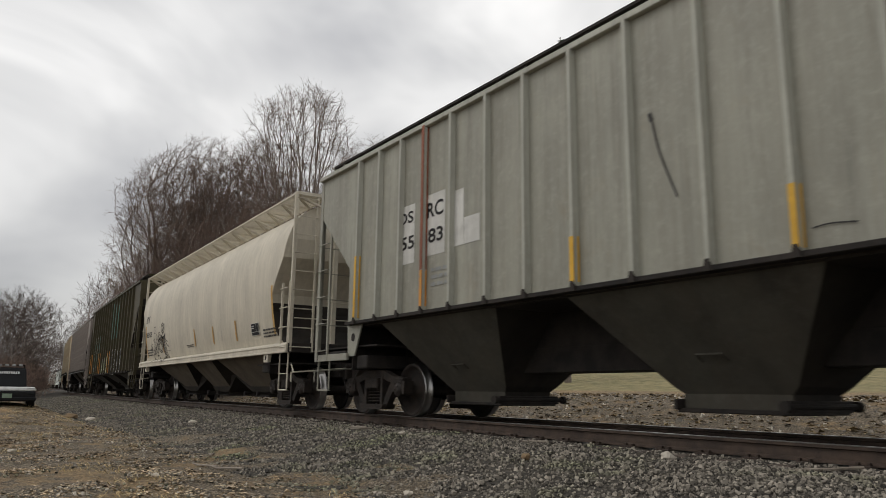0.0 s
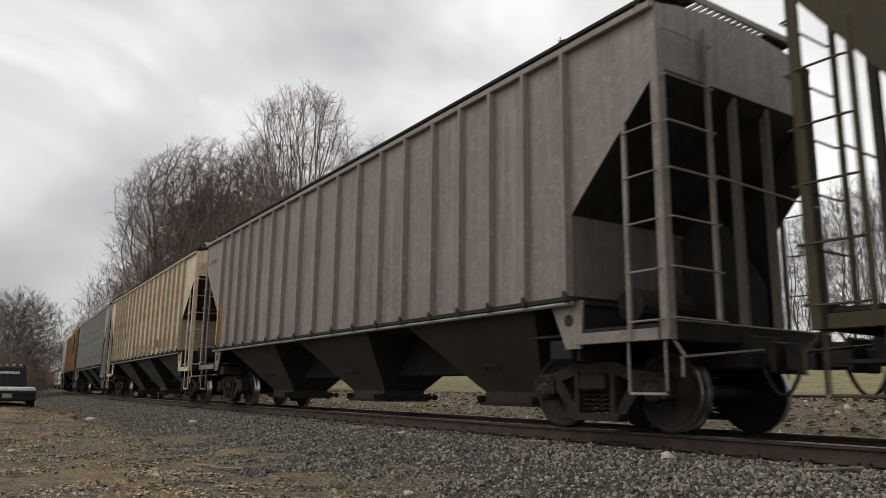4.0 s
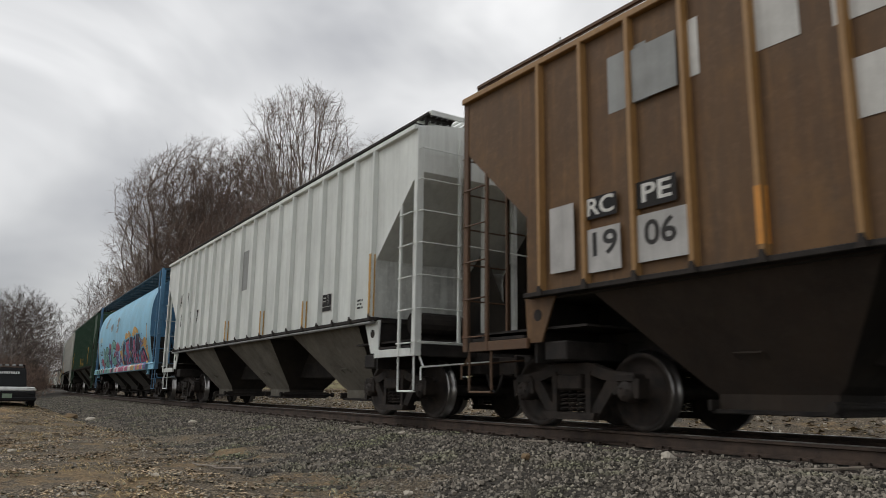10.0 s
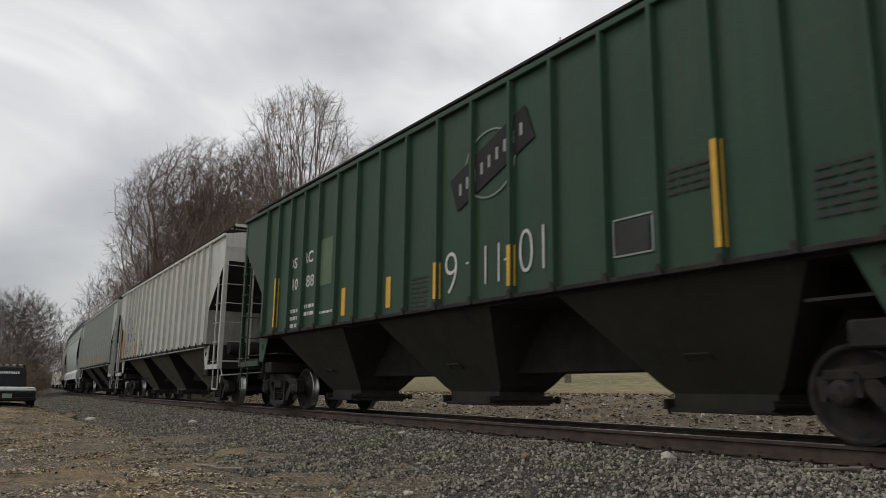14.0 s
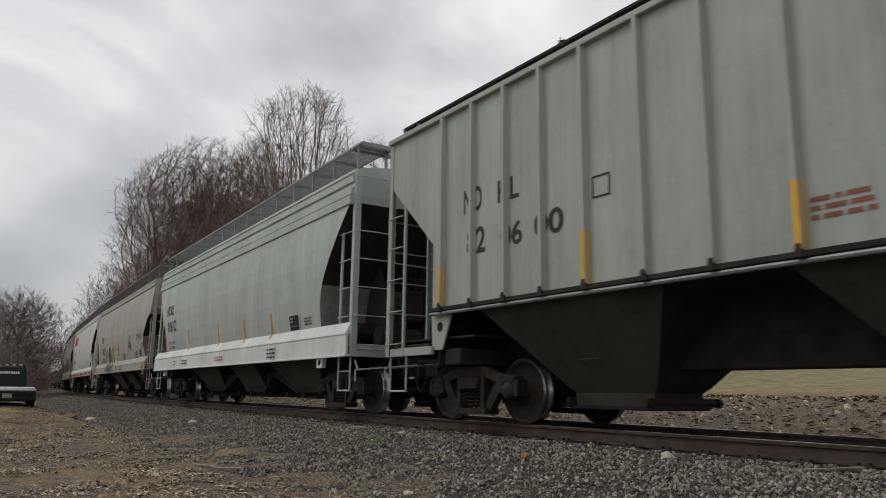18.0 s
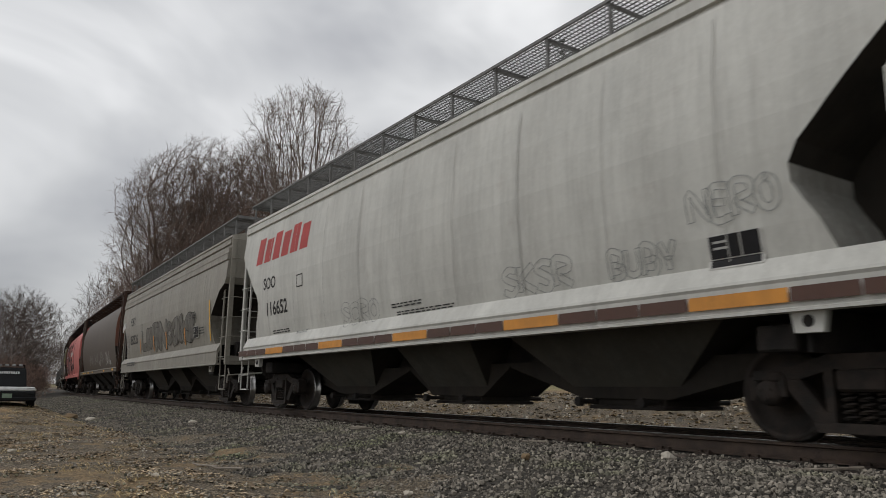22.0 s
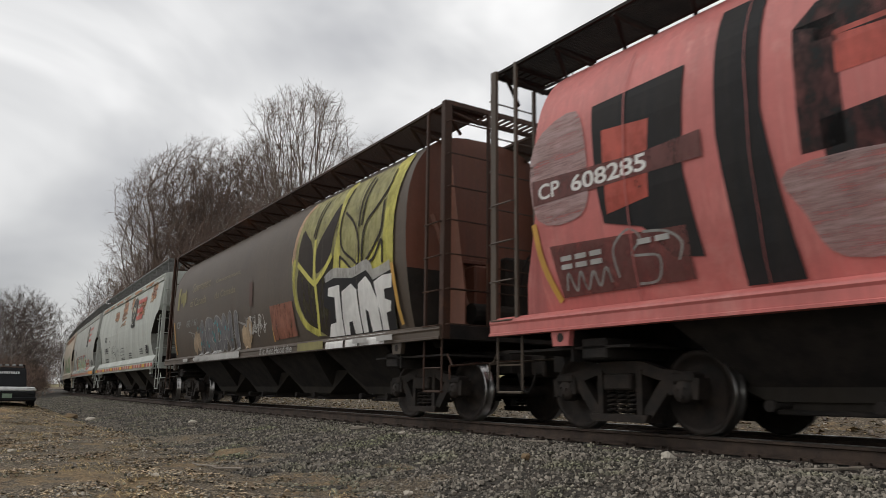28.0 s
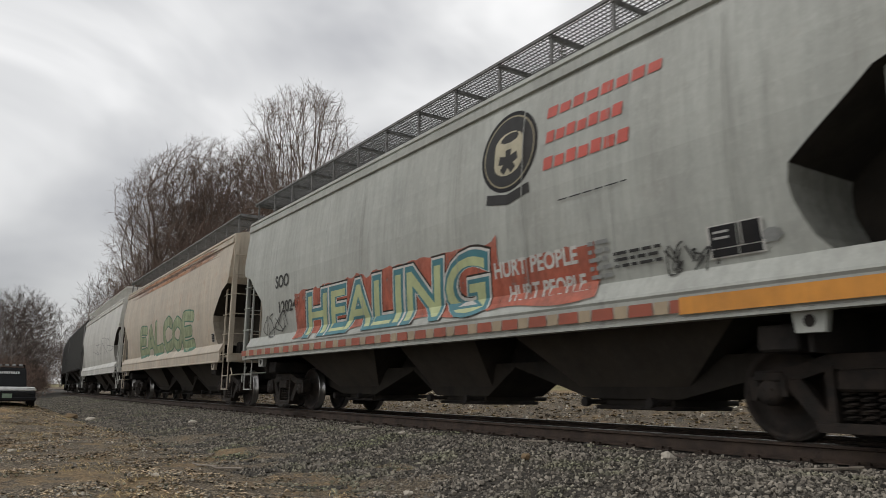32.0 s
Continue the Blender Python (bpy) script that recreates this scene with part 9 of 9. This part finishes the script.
def red_blocks():
    """Black block forms with red fields, a dark number plate and a scrawled panel at the red car's rear."""
    shape(17, "pinkgrey", [(-7.60, 3.56), (-6.88, 3.82), (-6.65, 3.01), (-6.79, 2.49), (-7.55, 2.57)], True, "rust_stain")
    shape(17, "black", [(-6.60, 3.78), (-5.28, 3.82), (-5.33, 2.69), (-5.20, 1.78), (-5.56, 1.82), (-5.92, 2.20), (-6.45, 2.33), (-6.52, 2.77)], name="painted_letter")
    shape(17, "fieldred", [(-6.42, 3.42), (-5.74, 3.36), (-5.79, 2.50), (-6.39, 2.42)])
    shape(17, "black", [(-4.90, 4.30), (-4.39, 4.30), (-4.43, 3.06), (-4.33, 2.28), (-4.22, 1.44), (-4.80, 1.44), (-4.84, 2.12), (-4.92, 2.92)], name="painted_letter")
    shape(17, "fieldred", [(-4.72, 4.44), (-4.30, 4.44), (-4.45, 4.24)])
    shape(17, "pinkgrey", [(-4.23, 2.41), (-3.0, 2.36), (-2.75, 1.95), (-3.0, 1.60), (-3.85, 1.58), (-4.12, 1.98)], True, "rust_stain")
    shape(17, "platered", [(-7.62, 3.07), (-5.89, 3.00), (-5.09, 3.04), (-5.08, 2.76), (-7.60, 2.75)])
    shape(17, "platered", [(-7.37, 2.20), (-5.37, 2.12), (-5.34, 1.57), (-7.25, 1.56)])
    stroke(17, "amber", 0.09, [(-7.62, 2.52), (-7.52, 2.0), (-7.30, 1.52)], name="stripe")
    for text, x0, x1, z0, z1 in (("CP", -7.50, -7.12, 2.80, 3.00), ("608285", -6.92, -5.78, 2.79, 2.99)):
        v, f = fitted(text, x0, x1, z0, z1, 0.02)
        lay_apart(17, "lettering", v, f, COATS["chalkwhite"])
    for pts in ([(-6.32, 1.70), (-6.36, 2.02), (-6.12, 2.20), (-5.96, 2.08), (-6.10, 1.92), (-5.75, 1.86), (-5.80, 1.62), (-6.06, 1.60)], [(-5.92, 2.14), (-5.62, 2.10), (-5.44, 1.96), (-5.50, 1.78)],
                [(-7.16, 1.64), (-7.10, 1.84), (-7.0, 1.62), (-6.9, 1.84), (-6.82, 1.62), (-6.7, 1.82), (-6.62, 1.64), (-6.5, 1.84), (-6.44, 1.66)]):
        stroke(17, "paleg", 0.028, pts)
    for x, z, n in ((-7.20, 2.02, 3), (-7.20, 1.92, 3), (-6.0, 2.04, 2)):
        for k in range(n):
            stroke(17, "greyw", 0.06, [(x + 0.24 * k, z), (x + 0.24 * k + 0.18, z)], False, "lettering")


block_piece()
leaf_mural()
red_blocks()
# a thin pen tag on the steel-grey car
for ch, x, w, z, h in (("M", -3.30, 0.36, 1.86, 0.52), ("N", -2.96, 0.26, 1.94, 0.46), ("E", -2.66, 0.22, 1.84, 0.54), ("U", -2.42, 0.22, 1.96, 0.40), ("M", -2.12, 0.30, 1.70, 0.44), ("I", -1.86, 0.12, 1.98, 0.24), ("I", -1.70, 0.12, 1.98, 0.24), ("Z", -1.52, 0.24, 1.90, 0.32), ("O", -1.22, 0.22, 1.92, 0.30)):
    for pts in STROKES[ch]:
        stroke(19, "dark", 0.020, [(x + 0.1 + w * (p + 0.12 * q), z + h * q) for p, q in pts])
for x in (-1.80, -1.64):
    stroke(19, "dark", 0.04, [(x + 0.1, 2.33), (x + 0.13, 2.36)], False)
# dark scratches on the sage-grey car
stroke(0, "dark", 0.022, [(0.19, 3.42), (0.27, 3.05), (0.36, 2.78), (0.49, 2.45)], name="scratch")
stroke(0, "dark", 0.05, [(0.17, 3.46), (0.20, 3.36)], False, "scratch")
stroke(0, "dark", 0.014, [(1.89, 1.86), (2.05, 1.875), (2.28, 1.85)], name="scratch")
# a level seam across the olive-black car's panels
v, f = [], []
patch(v, f, -CARS[2][2] + 1.4, CARS[2][2] - 1.4, 3.02, 3.033)
lay(2, "panel_seam", v, f, COATS["soot"])
# reflective tape and colour bands along the side sills
for i, colours in ((14, ("maroon", "maroon", "maroon", "orange")), (19, ("yellow", "dark", "brightred", "tapecream", "brightred", "tapecream", "brightred", "tapecream", "brightred", "dark")), (20, ("brickred", "tan"))):
    hb, zb = CARS[i][2], CARS[i][1][0][1]
    step = 0.34 if i != 14 else 0.62
    k = 0
    x = -hb + 0.3
    lots = {c: ([], []) for c in colours}
    while x < hb - 0.5:
        c = colours[k % len(colours)]
        L = step * {"yellow": 1.7, "orange": 1.7, "dark": 0.28, "tapecream": 0.62, "tan": 0.6}.get(c, 1.0)
        patch(*lots[c], x, min(hb - 0.2, x + L - 0.02), zb - 0.42, zb - 0.29)
        x += L
        k += 1
    for c, (v, f) in lots.items():
        lay_apart(i, "sill_stripe", v, f, COATS[c])
for i, c, spots in ((16, "yellow", (-6.6, -5.4, -3.6, -1.4, 3.9, 7.2)), (13, "ochre", (-7.0, 1.2, 6.6)), (18, "greyw", (-6.0, -4.8, -3.9, 6.0, 6.9))):
    zb = CARS[i][1][0][1]
    for x in spots:
        v, f = [], []
        patch(v, f, x, x + 0.55, zb - (0.17 if i != 13 else 0.40), zb - (0.08 if i != 13 else 0.28))
        lay(i, "sill_stripe", v, f, COATS[c])
v, f = [], []
patch(v, f, CARS[20][2] - 2.6, CARS[20][2] - 0.2, CARS[20][1][0][1] - 0.44, CARS[20][1][0][1] - 0.27)
lay(20, "sill_stripe", v, f, COATS["orange"])
# rust along the eave of the steel-grey car
for x, L in ((-7.2, 1.6), (-4.9, 1.2), (-2.8, 1.9), (-0.2, 1.3), (2.2, 1.8), (5.0, 1.5)):
    v, f = [], []
    ribbon(v, f, [(x + L * q / 8, CARS[19][1][-1][1] - 0.36 + 0.02 * math.sin(q + x)) for q in range(9)], 0.10)
    lay(19, "rust_stain", v, f, COATS["rustpale"])
# bright spray on the blue car's sill
rng8 = random.Random(8)
x, zb8 = -7.4, CARS[8][1][0][1]
while x < 7.2:
    L = rng8.uniform(0.18, 0.55)
    v, f = [], []
    patch(v, f, x, x + L, zb8 - 0.25, zb8 - 0.015, rng8.uniform(-0.12, 0.16))
    lay(8, "graffiti", v, f, COATS[rng8.choice(("seafoam", "seafoam", "white", "black", "hotpink", "creamblue") if x < 0.5 else ("hotpink", "amber", "violet", "cyan", "soot2", "hotpink", "white"))])
    x += L
# upright weld seams on the smooth and the round shells
for i in ROUND_OR_SMOOTH:
    car, prof, hb = CARS[i]
    zb, zt = prof[0][1], prof[-1][1]
    top = zt - 0.62 if i in SMOOTH else zt - 0.5
    seam = mat("weld_seam_%d" % i, tuple((0.42 if i in (13, 15, 19) else 0.80) * c for c in P[{1: 1, 8: 8, 16: 16, 17: 17, 18: 16, 22: 14}.get(i, i)].node_tree.nodes["Mix"].inputs[6].default_value[:3]), None, 3, 0.6, grime=0.5)
    for k in range(-4, 5):
        x = k * 1.52
        if abs(x) > hb - 1.5:
            continue
        v, f = [], []
        ribbon(v, f, [(x + 0.006 * math.sin(1.3 * q + k), zb + 0.02 + (top - zb - 0.02) * q / 14) for q in range(15)], 0.009 + 0.004 * (k % 3))
        lay(i, "weld_seam", v, f, seam)


# reporting letters on the end sheet of the grey-green car
car, prof, hb = CARS[11]
for text, y0, y1, z0, z1 in (("NOKL", 0.62, 1.12, 4.26, 4.40), ("82060", 0.66, 1.24, 4.03, 4.18)):
    for v, f in islands(*fitted(text, y0, y1, z0, z1, 0.012)):
        me = raw_mesh("lettering", [(hb + 0.012, p[0], p[1]) for p in v], f, COATS["dark"])
        link_mesh("lettering", me, None, car)


# ---- motion of the train ----
def motions():
    """Every car rolls along the track; its wheels turn while they pass the near stretch."""
    for car, s0, arm in FLEET:
        rows = []
        for k in range(0, 65):
            t = k * 0.5
            s = s0 + travelled(t)
            xa, ya, _ = rail_line(s - arm)
            xb, yb, _ = rail_line(s + arm)
            rows.append((t, pose((xa + xb) / 2, (ya + yb) / 2, 0, 0, 0, math.degrees(math.atan2(yb - ya, xb - xa)))))
        walk(car, rows)
    starts = {car: s0 for car, s0, _ in FLEET}
    for w, car, x, along in WHEELSETS:
        s0 = starts[car] + x
        rows = []
        for k in range(0, 32 * FPS + 1):
            t = k / FPS
            s = s0 + travelled(t)
            if -34 < s < 6 or k in (0, 32 * FPS):
                rows.append((t, pose(along, 0, WHEEL_R, 0, math.degrees(min(6.0, max(-34.0, s)) / WHEEL_R) % 360, 0)))
        walk(w, rows)


motions()
